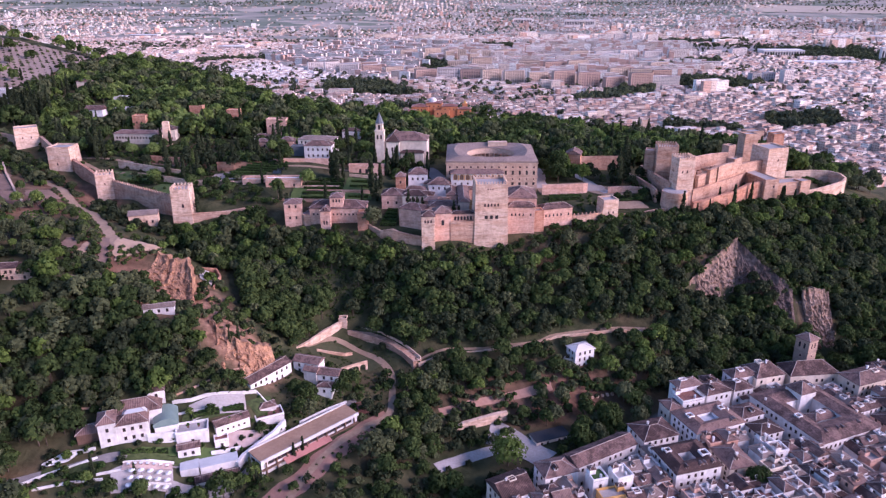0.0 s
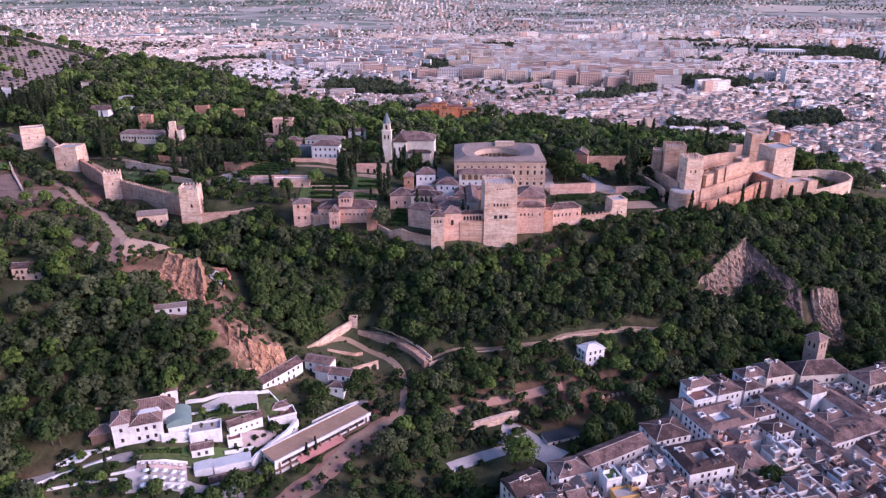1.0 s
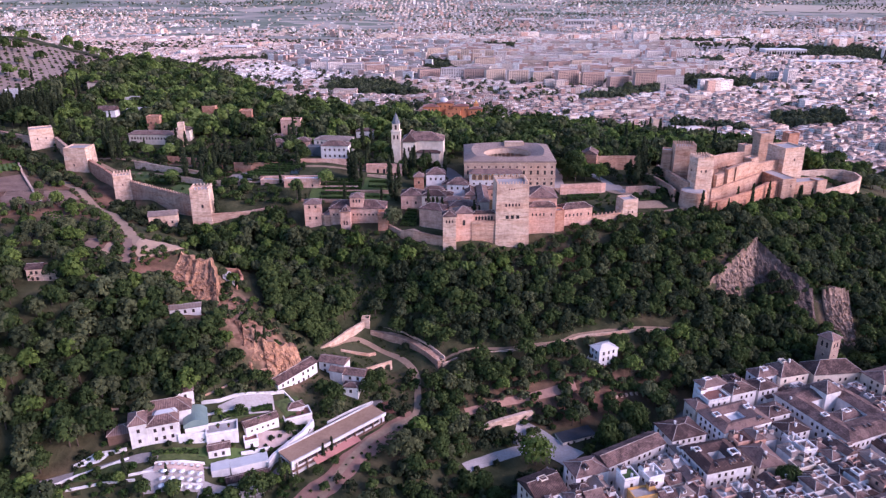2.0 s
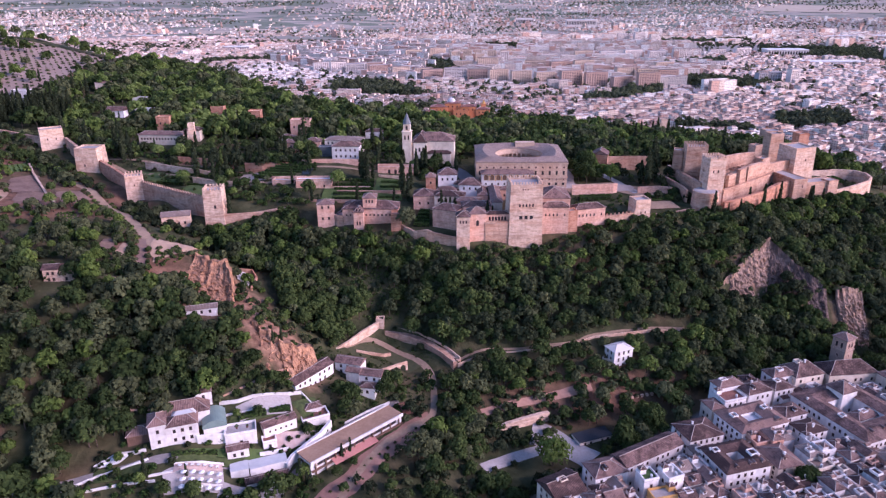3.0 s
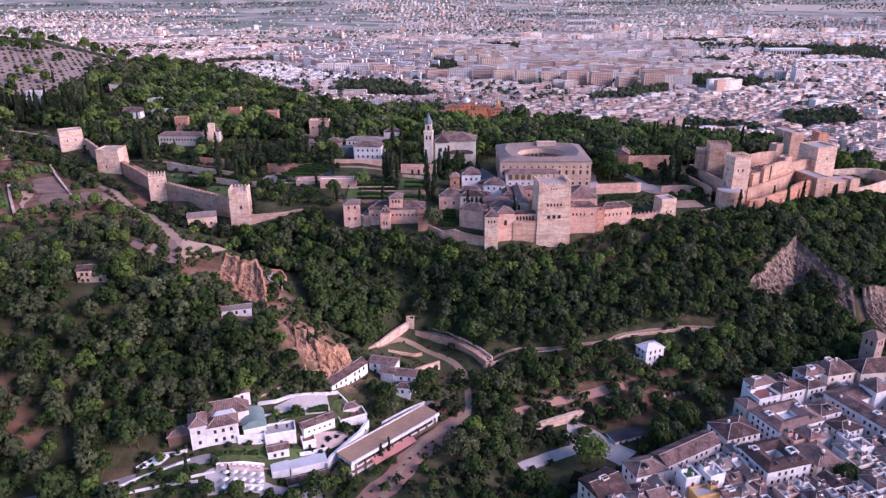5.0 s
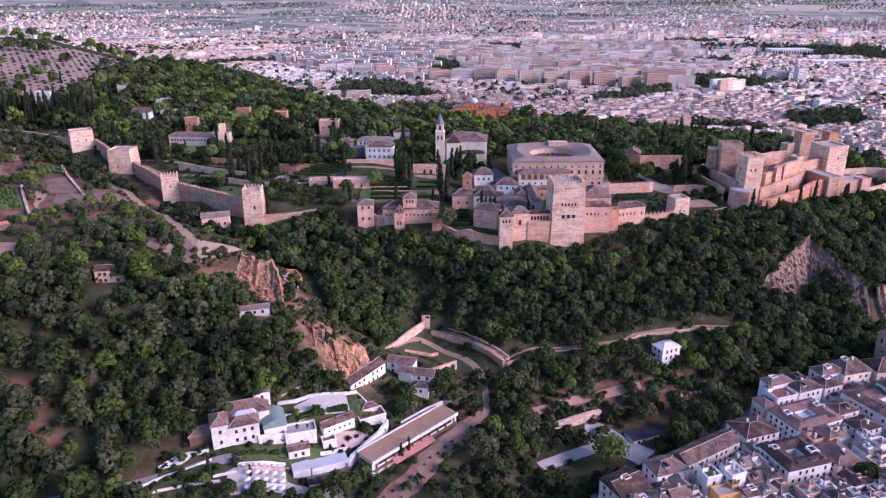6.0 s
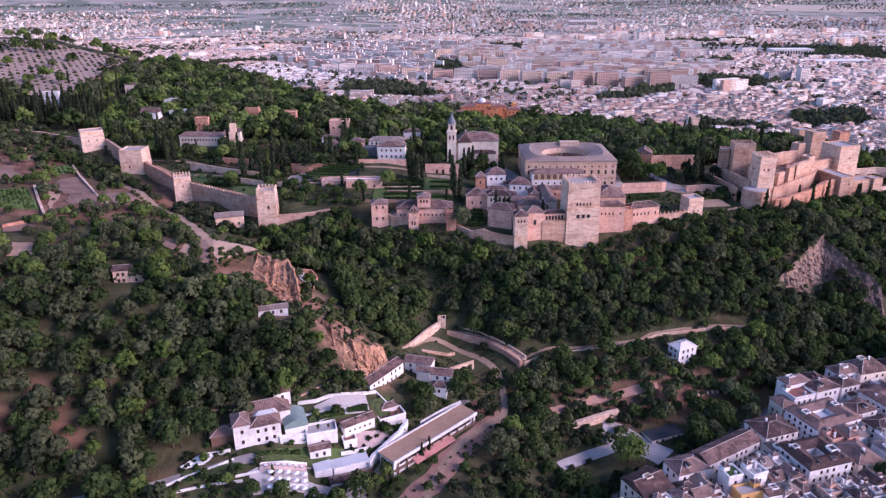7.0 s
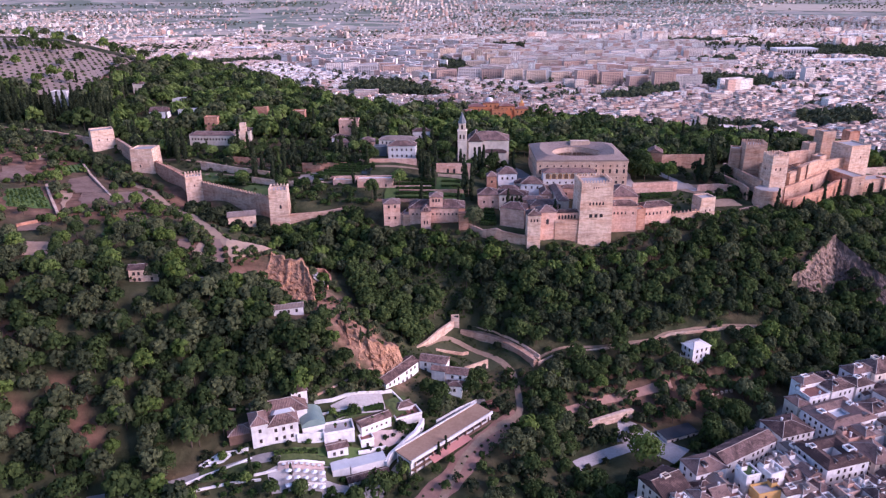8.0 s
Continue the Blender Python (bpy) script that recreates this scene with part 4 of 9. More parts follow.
curtain([(150, 397, 124.5), (158, 400, 125), (165.3, 404, 126), (175, 410, 126.4), (182.3, 415, 127), (195.5, 426, 128), (206, 432, 128)], 2.0, wall=TAPIAL_RED, label="red outer wall of the citadel")
curtain([(152, 405.5, 130), (162, 411, 131), (172, 419, 131), (182, 428, 130.5), (192, 438, 130), (204, 452, 129)], 1.4, label="low middle wall along the citadel ditch")
curtain([(155.6, 410, 137.6), (164, 417, 137.8)], 2.0, label="inner citadel wall")
curtain([(164, 414.5, 140), (171, 421, 140.4), (172.5, 420, 140.4)], 2.2, label="inner citadel wall")
curtain([(172.5, 424, 139.6), (182, 433, 139.4), (192.3, 441.5, 138.6)], 2.0, label="inner citadel wall")
front_tower((190, 440), (197, 445), 6, 122, 139.6, merlons=False, label="small inner citadel turret")
curtain([(196, 446, 136), (206, 452, 136), (217, 458, 136)], 2.0, wall=TAPIAL, label="inner citadel wall beside the watch tower")
curtain([(150, 436, 140), (166, 446, 141), (182, 459, 140), (198, 470, 138.6)], 2.0, label="south wall of the citadel")
front_tower((197, 468), (203, 471), 6, 120, 142.4, merlons=False, label="small square tower of the south citadel wall")
strip("parade_ground", [(160, 428), (175, 440), (195, 455), (210, 462)], 18, DIRT, "bare ground inside the citadel", lift=6.0)
for i in range(5):
    for j in range(3):
        px, py = 166 + 8 * i - 3 * j, 428 + 6.4 * i + 5 * j
        e = thing("foundation_ruin", px, py, gz(px, py) + 6, 39, "low foundation wall of a ruined house", "ruin", "citadel ruins")
        bm = bmesh.new()
        for q in ((-2.6, 2.6, -1.8, -1.4), (-2.6, 2.6, 1.4, 1.8), (-2.6, -2.2, -1.4, 1.4), (2.2, 2.6, -1.4, 1.4)):
            box(bm, *q, -1.5, 1.2)
        part("wall", bm, TAPIAL, e)
curtain([(243, 446, 117), (248.2, 450, 116.6), (258, 453.5, 117.6), (267.7, 458, 118.6), (278, 464.5, 119), (284.5, 473, 119.2), (286.5, 484, 119.4), (282, 491, 119.6), (269.7, 493, 119.7), (250, 490, 119.5)], 1.4, wall=TAPIAL_PALE, label="curved garden wall round the bastion")
tower(219, 490, 116, 10, 9, 31, 8, wall=TAPIAL, merlons=False, batter=0.3, label="square brown tower behind the citadel court")
tower(243, 499, 112, 8, 8, 33, 8, wall=TAPIAL_RED, merlons=False, batter=0.3, label="reddish square tower behind the watch tower")
tower(289, 640, 90, 15, 13, 30, 10, wall=TAPIAL, merlons=False, label="far red gate tower beyond the citadel")

# the renaissance palace: square block with a round court
def palace(cx, cy, z, w, d, h, turn):
    e = thing("renaissance_palace", cx, cy, z, turn, "square sandstone renaissance palace with a round open court", "palace")
    ring, N = [], 64
    bm = bmesh.new()
    R = 15.5
    outer = []
    for i in range(N):
        a = 2 * math.pi * i / N
        c, s = math.cos(a), math.sin(a)
        k = max(abs(c), abs(s))
        outer.append((c / k * w / 2, s / k * d / 2))
    inner = [(R * math.cos(2 * math.pi * i / N), R * math.sin(2 * math.pi * i / N)) for i in range(N)]
    midr = [((R + 4.5) * math.cos(2 * math.pi * i / N), (R + 4.5) * math.sin(2 * math.pi * i / N)) for i in range(N)]
    roofm = bmesh.new()
    for i in range(N):
        j = (i + 1) % N
        quad(bm, [(*outer[i], -6), (*outer[j], -6), (*outer[j], h), (*outer[i], h)])
        quad(bm, [(*inner[j], -1), (*inner[i], -1), (*inner[i], 1), (*inner[j], 1)])
        quad(bm, [(*inner[j], h - 4), (*inner[i], h - 4), (*inner[i], h - 0.6), (*inner[j], h - 0.6)])
        quad(bm, [(*midr[j], 0), (*midr[i], 0), (*midr[i], h - 3), (*midr[j], h - 3)])
        ridge_i, ridge_j = Vector(outer[i]) * 0.45 + Vector(midr[i]) * 0.55, Vector(outer[j]) * 0.45 + Vector(midr[j]) * 0.55
        oi, oj = Vector(outer[i]) * 1.012, Vector(outer[j]) * 1.012
        quad(roofm, [(*oi, h), (*oj, h), (*ridge_j, h + 2.2), (*ridge_i, h + 2.2)])
        quad(roofm, [(*ridge_i, h + 2.2), (*ridge_j, h + 2.2), (*inner[j], h - 0.4), (*inner[i], h - 0.4)])
        quad(roofm, [(*oj, h), (*oi, h), (*oi, h - 0.8), (*oj, h - 0.8)])
    bmesh.ops.recalc_face_normals(bm, faces=[f for f in bm.faces if abs(f.calc_center_median().xy.length) > 20])
    part("wall", bm, SANDSTONE, e)
    part("roof", roof_uv(roofm), TILE_PALE, e, "weathered ring-shaped tile roof")
    col = bmesh.new()
    bmesh.ops.create_cone(col, cap_ends=True, segments=8, radius1=0.4, radius2=0.36, depth=h - 5, matrix=Matrix.Translation((0, 0, (h - 5) / 2 + 1)))
    col = as_mesh("column", col, SANDSTONE)
    for i in range(32):
        a = 2 * math.pi * i / 32
        ob = part("column", col, None, e)
        ob.matrix_basis = pose(R * math.cos(a), R * math.sin(a), 0)
    bm = bmesh.new()
    bmesh.ops.create_circle(bm, cap_ends=True, segments=48, radius=R + 4.6, matrix=Matrix.Translation((0, 0, 0.2)))
    part("court_floor", bm, PAVING, e)
    for zz in (6.3, h - 1.6):
        bm = box(bmesh.new(), -w / 2 - 0.5, w / 2 + 0.5, -d / 2 - 0.5, d / 2 + 0.5, zz, zz + 0.7)
        for f in [f for f in bm.faces if abs(f.calc_center_median().z - zz - 0.35) > 0.3]:
            bm.faces.remove(f)
        part("cornice", bm, SANDSTONE, e)
    for face, span, size in (("S", w, (w, d)), ("W", d, (w, d)), ("E", d, (w, d))):
        n = 13
        for i in range(n):
            u = -span / 2 + (i + 0.5) * span / n
            put_window(e, face, u, 8.2, 1.3, 2.6, size, "stone")
            put_window(e, face, u, 12.4, 1.0, 0.8, size, "arch")
            put_window(e, face, u, 1.6, 1.5, 1.7, size, "stone")
            put_window(e, face, u, 4.9, 0.8, 0.6, size, "arch")
    bm = box(bmesh.new(), -1, 12, d / 2 - 8, d / 2 - 3, h, h + 3.2)
    part("roof_house", bm, SANDSTONE, e)
    return e


palace(31.3, 447, 127.5, 57, 50, 16.8, -1.5)

# church with belfry
e = thing("church", -25, 477, 131, -4, "pale church with hipped tile roofs and a slate-spired belfry", "church")
part("nave", box(bmesh.new(), -14.4, 14.5, -9, 9, -4, 17), CREAM, e)
part("nave_roof", hip_roof(-14.4, 15, -9.5, 9.5, 17.2, 4.5), (TILE, MORTAR), e)
part("transept", box(bmesh.new(), -13, -4, -11, 11, -4, 16.5), CREAM, e)
part("transept_roof", hip_roof(-13.6, -3.4, -11.6, 11.6, 16.7, 5.2), (TILE, MORTAR), e)
part("aisle", box(bmesh.new(), -3, 12.5, -14, -9, -4, 9.5), CREAM, e)
part("aisle_roof", hip_roof(-3.5, 13, -14.5, -8.5, 9.7, 1.6), TILE, e)
part("belfry", box(bmesh.new(), -20.5, -14.5, -12, -6, -6, 24), CREAM, e)
part("belfry_cornice", box(bmesh.new(), -20.9, -14.1, -12.4, -5.6, 23.6, 24.2), CREAM, e)
part("string_course", box(bmesh.new(), -20.7, -14.3, -12.2, -5.8, 16.4, 16.8), CREAM, e)
part("belfry_top", box(bmesh.new(), -19.8, -15.2, -11.3, -6.7, 24, 29), CREAM, e)
bm = bmesh.new()
bmesh.ops.create_cone(bm, cap_ends=True, segments=8, radius1=3.0, radius2=0.1, depth=7.5, matrix=Matrix.Translation((-17.5, -9, 32.7)))
part("spire", bm, SLATE, e, "pointed blue-grey slate spire")
for u in (-1.2, 1.2):
    ob = new("window", window_mesh(1.0, 2.4, "arch")); ob.parent = e; ob.matrix_basis = pose(-17.5 + u, -12, 18.5)
ob = new("window", window_mesh(1.4, 2.4, "arch")); ob.parent = e; ob.matrix_basis = pose(-17.5, -11.3, 25)
for u in (-9, -6):
    ob = new("window", window_mesh(1.2, 2.2, "arch")); ob.parent = e; ob.matrix_basis = pose(u, -11, 10)

# ---- trees ----
def crown_template(rng, width, height, clumps, leaves, leaf, shape="round", base=0.0):
    """Leaf quads gathered in clumps round a crown; returns an (n, 3, 3) array of triangles, origin at the foot of the tree."""
    quads = []
    for c in range(clumps):
        if shape == "column":
            f = (c + rng.random()) / clumps
            z = base + f * (height - base) * 0.97
            r = width / 2 * min(1.0, 0.5 + 2.2 * f) * (1 - f ** 2.2) ** 0.8
            a = rng.random() * 6.28
            centre = np.array([0.3 * r * math.cos(a), 0.3 * r * math.sin(a), z])
            radius = max(0.22, 0.8 * r)
        else:
            a, f = 2.399 * c + rng.random() * 0.8, (c + 0.5) / clumps
            zz = 1 - 1.55 * f
            rr = math.sqrt(max(0.0, 1 - zz * zz))
            reach = 0.62 + 0.2 * rng.random()
            centre = np.array([rr * math.cos(a) * width / 2 * reach, rr * math.sin(a) * width / 2 * reach, base + (height - base) * (0.5 + 0.36 * zz)])
            radius = width * (0.19 + 0.09 * rng.random())
        v = rng.normal(size=(leaves, 3))
        v[:, 2] = np.where(v[:, 2] < -0.3, -v[:, 2] * 0.6, v[:, 2])
        v /= np.linalg.norm(v, axis=1)[:, None]
        p = centre + v * radius * (0.8 + 0.3 * rng.random((leaves, 1))) * np.array([1, 1, 0.85 if shape == "round" else 1.3])
        nrm = v + 0.2 * rng.normal(size=(leaves, 3))
        nrm /= np.linalg.norm(nrm, axis=1)[:, None]
        side = np.cross(nrm, rng.normal(size=(leaves, 3)))
        side /= np.linalg.norm(side, axis=1)[:, None]
        up = np.cross(nrm, side)
        s = leaf * (0.7 + 0.6 * rng.random((leaves, 1)))
        quads.append(np.stack([p - side * s - up * s * 0.6, p + side * s - up * s * 0.5, p + up * s * 1.1], 1))
    return np.concatenate(quads)


def trunk_template(radius, height, limbs=0, reach=2.0):
    """Tapered trunk with limbs as triangles, (n, 3, 3)."""
    out = []

    def limb(a, b, ra, rb, n=5):
        a, b = Vector(a), Vector(b)
        d = (b - a).normalized()
        s = d.orthogonal().normalized()
        t = d.cross(s)
        ring = lambda c, r: [c + s * r * math.cos(6.283 * i / n) + t * r * math.sin(6.283 * i / n) for i in range(n)]
        A, B = ring(a, ra), ring(b, rb)
        for i in range(n):
            j = (i + 1) % n
            out.append([A[i], A[j], B[j]])
            out.append([A[i], B[j], B[i]])

    limb((0, 0, -1.0), (0, 0, height * 0.55), radius, radius * 0.7)
    limb((0, 0, height * 0.55), (radius * 0.6, 0, height), radius * 0.7, radius * 0.2)
    for i in range(limbs):
        a = 2.4 * i
        z = height * (0.45 + 0.08 * i)
        limb((0, 0, z), (reach * math.cos(a), reach * math.sin(a), z + reach * 0.8), radius * 0.4, radius * 0.12, 4)
    return np.array(out, float)


def quads_mesh(name, quads, mats, which=None, tone=None):
    n, k = quads.shape[:2]
    me = bpy.data.meshes.new(name)
    me.vertices.add(n * k)
    me.vertices.foreach_set("co", quads.reshape(-1).astype(np.float32))
    me.loops.add(n * k)
    me.loops.foreach_set("vertex_index", np.arange(n * k, dtype=np.int32))
    me.polygons.add(n)
    me.polygons.foreach_set("loop_start", np.arange(0, n * k, k, dtype=np.int32))
    if which is not None:
        me.polygons.foreach_set("material_index", which.astype(np.int32))
    me.update(calc_edges=True)
    shade = me.attributes.new("tone", "FLOAT", "FACE")
    shade.data.foreach_set("value", (np.full(n, 0.5) if tone is None else tone).astype(np.float32))
    for m in mats:
        me.materials.append(m)
    return me


def clump_tone(count, leaves, r):
    """A tone for each leaf: that of its clump, a little uneven."""
    clump = r.normal(0, 0.17, count // leaves + 1)
    return clump[np.arange(count) // leaves] + r.normal(0, 0.07, count)


LEAVES_IN_CLUMP = {"broad": 27, "large": 36, "wood": 24, "cypress": 18, "bush": 14, "far": 14, "distant": 7}


def inside(poly, x, y):
    poly = np.asarray(poly, float)
    r = np.zeros(np.shape(x), bool)
    for (x0, y0), (x1, y1) in zip(poly, np.roll(poly, -1, 0)):
        hit = ((y0 > y) != (y1 > y)) & (x < (x1 - x0) * (y - y0) / (y1 - y0 + 1e-9) + x0)
        r ^= hit
    return r


rng = np.random.default_rng(7)
TREES = {
    "broad": [(crown_template(rng, w, h, 18, 27, 0.66, base=h * 0.22), trunk_template(0.28, h * 0.7, 2, w * 0.25)) for w, h in ((8.2, 9.5), (7.0, 8.6), (9.2, 10.5), (7.6, 11.0), (6.2, 8.0))],
    "large": [(crown_template(rng, 12.5, 14, 34, 36, 0.62, base=2.0), trunk_template(0.45, 9, 4, 3.0))],
    "wood": [(crown_template(rng, w, h, 14, 24, 0.68, base=h * 0.22), trunk_template(0.24, h * 0.7)[:10]) for w, h in ((6.6, 8.4), (5.8, 7.8), (7.4, 9.0), (6.0, 9.4), (5.2, 7.0))],
    "cypress": [(crown_template(rng, w, h, 24, 18, 0.5, "column", 0.5), trunk_template(0.2, h * 0.6)) for w, h in ((2.6, 13.0), (2.2, 11.0), (3.2, 15.0))],
    "bush": [(crown_template(rng, w, h, 7, 14, 0.62, base=0.1), trunk_template(0.1, h * 0.5)[:4]) for w, h in ((3.4, 2.8), (2.6, 2.2), (4.4, 3.4))],
    "far": [(crown_template(rng, w, h, 11, 14, 1.25, base=h * 0.15), trunk_template(0.3, h * 0.6)[:10]) for w, h in ((10.5, 11.0), (9.0, 10.0), (11.5, 12.5), (8.5, 12.0))],
    "distant": [(crown_template(rng, w, h, 5, 7, 2.3, base=0.5), trunk_template(0.3, h * 0.6)[:4]) for w, h in ((11.0, 11.0), (9.0, 10.0), (12.0, 13.0))],
}
PLOT = material("bare_plot", (0.135, 0.080, 0.060), (0.25, 0.160, 0.122), grain=0.5, stain=0.1, contrast=0.16)
OCHRE_EARTH = material("ochre_earth", (0.28, 0.170, 0.112), (0.45, 0.300, 0.21), grain=0.5, stain=0.1, contrast=0.16)
CROPS = material("crop_rows", (0.05, 0.095, 0.022), (0.11, 0.160, 0.045), grain=0.9, stain=0.2)
SPUR_PLOTS = [
    ("orchard_plot", [(-263, 322), (-247, 323), (-244, 309), (-258, 305)], OCHRE_EARTH, "dry ochre earth patch among trees"),
    ("orchard_plot", [(-278, 343), (-264, 345), (-263, 336), (-275, 332)], PLOT, "bare brown plot beside the terrace wall"),
    ("orchard_plot", [(-182, 329), (-177, 329), (-176, 315), (-181, 312)], OCHRE_EARTH, "ochre earth bank beside the drive"),
    ("vineyard", [(-194, 332), (-187, 334), (-183, 322), (-190, 318)], PLOT, "small bare vineyard plot among trees"),
    ("orchard_plot", [(-176, 298), (-166, 298), (-166, 291), (-174, 289)], OCHRE_EARTH, "ochre earth clearing at the end of the drive"),
    ("vegetable_plot", [(-236, 345), (-226, 346), (-224, 338), (-234, 335)], CROPS, "green vegetable plot among trees"),
    ("vineyard", [(-214, 352), (-207, 355), (-201, 343), (-209, 340)], PLOT, "small bare vineyard plot among trees"),
]
KEEP_CLEAR = []      # polygons kept free of trees
BARE = ((-206, 233, 11, 5), (-234, 250, 12, 6), (-195, 221, 10, 5), (-218, 222, 9, 5), (-250, 232, 9, 5))      # red earth openings in the spur woods
openings = lambda x, y: np.maximum.reduce([blob(x, y, *b, -30) for b in BARE])
LEAVES = {"leaf": LEAF, "olive": LEAF_OLIVE, "dark": LEAF_DARK, "bright": LEAF_BRIGHT}


def scatter(poly, spacing, seed=0, density=None):
    """Jittered places inside a polygon, at least about spacing apart, off the kept-clear ground."""
    r = np.random.default_rng(seed)
    P = np.asarray(poly, float)
    (x0, y0), (x1, y1) = P.min(0), P.max(0)
    gx, gy = np.meshgrid(np.arange(x0, x1, spacing), np.arange(y0, y1, spacing))
    gx = gx + spacing * 0.5 * (np.arange(gx.shape[0]) % 2)[:, None]
    x, y = (g.ravel() + r.uniform(-0.36, 0.36, g.size) * spacing for g in (gx, gy))
    ok = inside(P, x, y)
    for c in KEEP_CLEAR:
        ok &= ~inside(c, x, y)
    if density is not None:
        ok &= r.random(x.size) < density(x, y)
    x, y = x[ok], y[ok]
    ok = clear_of(x, y)
    for px, py, half in WAYS:
        ok &= (x - px) ** 2 + (y - py) ** 2 > half ** 2
    return x[ok], y[ok]


def woods(name, x, y, kind, mats, label, seed=0, size=1.0, spread=0.3, shares=None, scale=None):
    """One joined stand of trees, kind 'stuff'."""
    if len(x) == 0:
        return None
    r = np.random.default_rng(seed)
    z = rugged(x, y)
    out, which, tones = [], [], []
    grow = np.ones(len(x)) if scale is None else scale(x, y)
    kinds = TREES[kind]
    for i in range(len(x)):
        leaves, trunk = kinds[r.integers(len(kinds))]
        a, s = r.uniform(0, 6.283), grow[i] * size * r.uniform(1 - spread, 1 + spread)
        c, sn = math.cos(a), math.sin(a)
        M = np.array([[c, -sn, 0], [sn, c, 0], [0, 0, r.uniform(0.85, 1.2)]]) * s
        m = r.choice(len(mats) - 1, p=shares) if shares else r.integers(len(mats) - 1)
        tones += [0.5 + r.normal(0, 0.2) + clump_tone(len(leaves), LEAVES_IN_CLUMP[kind], r), np.full(len(trunk), 0.5)]
        for q, k in ((leaves, m), (trunk, len(mats) - 1)):
            out.append(q @ M.T + np.array([x[i], y[i], z[i] - 0.2]))
            which.append(np.full(len(q), k))
    me = quads_mesh(name, np.concatenate(out), mats, np.concatenate(which), np.concatenate(tones))
    return tagged(new(name, me), label, "trees", kind="stuff")


TREE_MESH = {}


def tree(kind, x, y, size=1.0, leaf="leaf", label="broad-leaved tree with a dense rounded crown", name="tree", group="trees in the valley", variant=None, z=None):
    v = random.randrange(len(TREES[kind])) if variant is None else variant
    key = (kind, v, leaf)
    if key not in TREE_MESH:
        leaves, trunk = TREES[kind][v]
        TREE_MESH[key] = (quads_mesh("crown", leaves, [LEAVES[leaf]], None, 0.5 + 1.2 * clump_tone(len(leaves), LEAVES_IN_CLUMP[kind], np.random.default_rng(v))), quads_mesh("trunk", trunk, [BARK]))
    e = thing(name, x, y, (float(rugged(x, y)) if z is None else z) - 0.2, random.uniform(0, 360), label, "tree", group)
    e.scale = (size, size, size * random.uniform(0.9, 1.15))
    part("crown", TREE_MESH[key][0], None, e)
    part("trunk", TREE_MESH[key][1], None, e)
    return e


KEEP_CLEAR += [corners for name, corners, mat, text in SPUR_PLOTS]
KEEP_CLEAR += [
    [(-360, 655), (-336, 655), (-336, 682), (-360, 682)], [(-310, 566), (-262, 566), (-262, 604), (-310, 604)], [(-420, 596), (-380, 596), (-380, 642), (-420, 642)],
    [(-222, 568), (-200, 568), (-200, 598), (-222, 598)], [(-188, 556), (-166, 556), (-166, 588), (-188, 588)], [(-140, 506), (-116, 506), (-116, 534), (-140, 534)], [(-36, 640), (60, 640), (60, 674), (-36, 674)], [(180, 612), (196, 612), (196, 646), (180, 646)], [(-246, 515), (-226, 515), (-226, 536), (-246, 536)],
    [(-315, 350), (-205, 350), (-205, 372), (-180, 372), (-175, 400), (-240, 425), (-315, 420)],
    [(-172, 345), (-166, 318), (-158, 302), (-150, 302), (-139, 300), (-133, 286), (-129, 280), (-112, 277), (-100, 272), (-75, 275), (-75, 290), (-98, 304), (-112, 314), (-122, 324), (-140, 346)],
    [(-108, 280), (-98, 275), (-91, 271), (-84, 273), (-75, 277), (-75, 268), (-82, 262), (-88, 258.5), (-95, 259), (-104, 264)], [(-135, 268), (-118, 270), (-119, 284), (-135, 281)], [(-198, 266), (-182, 268), (-186, 290), (-202, 289)], [(-136, 344), (-112, 344), (-102, 314), (-103, 298), (-116, 296), (-128, 318)],
    [(-234, 416), (-220, 412), (-194, 376), (-166, 346), (-150, 324), (-152, 298), (-170, 298), (-182, 306), (-186, 322), (-178, 334), (-206, 366), (-224, 384)],
    [(-318, 350), (-276, 332), (-244, 340), (-214, 344), (-206, 360), (-232, 414), (-260, 440), (-318, 440)],
    [(-14, 290), (0, 297), (45, 303), (60, 309), (112, 315), (112, 320), (58, 315), (45, 309), (0, 303), (-13, 297)],
    [(135, 346), (150, 343), (168, 348), (186, 338), (216, 331), (219, 354), (192, 358), (172, 374), (150, 366), (137, 358)],
    [(-72, 292), (-50, 318), (-12, 296), (-28, 290), (-60, 286)],
    [(-160, 200), (-72, 200), (-34, 256), (-40, 262), (-66, 246), (-74, 254), (-46, 268), (-52, 282), (-76, 286), (-90, 262), (-112, 246), (-140, 226), (-160, 214)],
]
slope = [(-150, 352), (-120, 345), (-60, 326), (-12, 302), (40, 308), (92, 322), (130, 318), (200, 330), (330, 390), (330, 470), (250, 436), (216, 424), (195, 416), (150, 386), (92, 368), (54, 353), (36, 346), (14, 344), (-14, 343), (-44, 354), (-95, 369), (-112, 388), (-150, 372)]
x, y = scatter(slope, 4.7, 1, lambda x, y: 1 - 1.3 * blob(x, y, -58, 333, 26, 17, -20))
# Leaf mix goes by height: the valley's shade is put into darker low leaves.
up = ground_z(x, y) + 9 * fractal(x, y, 25, 2, 91) > 99
woods("hillside_woods", x[~up], y[~up], "wood", [LEAF, LEAF_OLIVE, LEAF_DARK, BARK], "dense woods on the lower slope, leaf mix darkened for valley shade", 1, size=0.97, spread=0.35, shares=[0.46, 0.04, 0.50])
woods("hillside_woods", x[up], y[up], "wood", [LEAF, LEAF_OLIVE, LEAF_BRIGHT, LEAF_DARK, BARK], "woods below the palace walls, leaf mix lightened for the brighter height", 101, size=0.97, spread=0.35, shares=[0.49, 0.26, 0.19, 0.06])
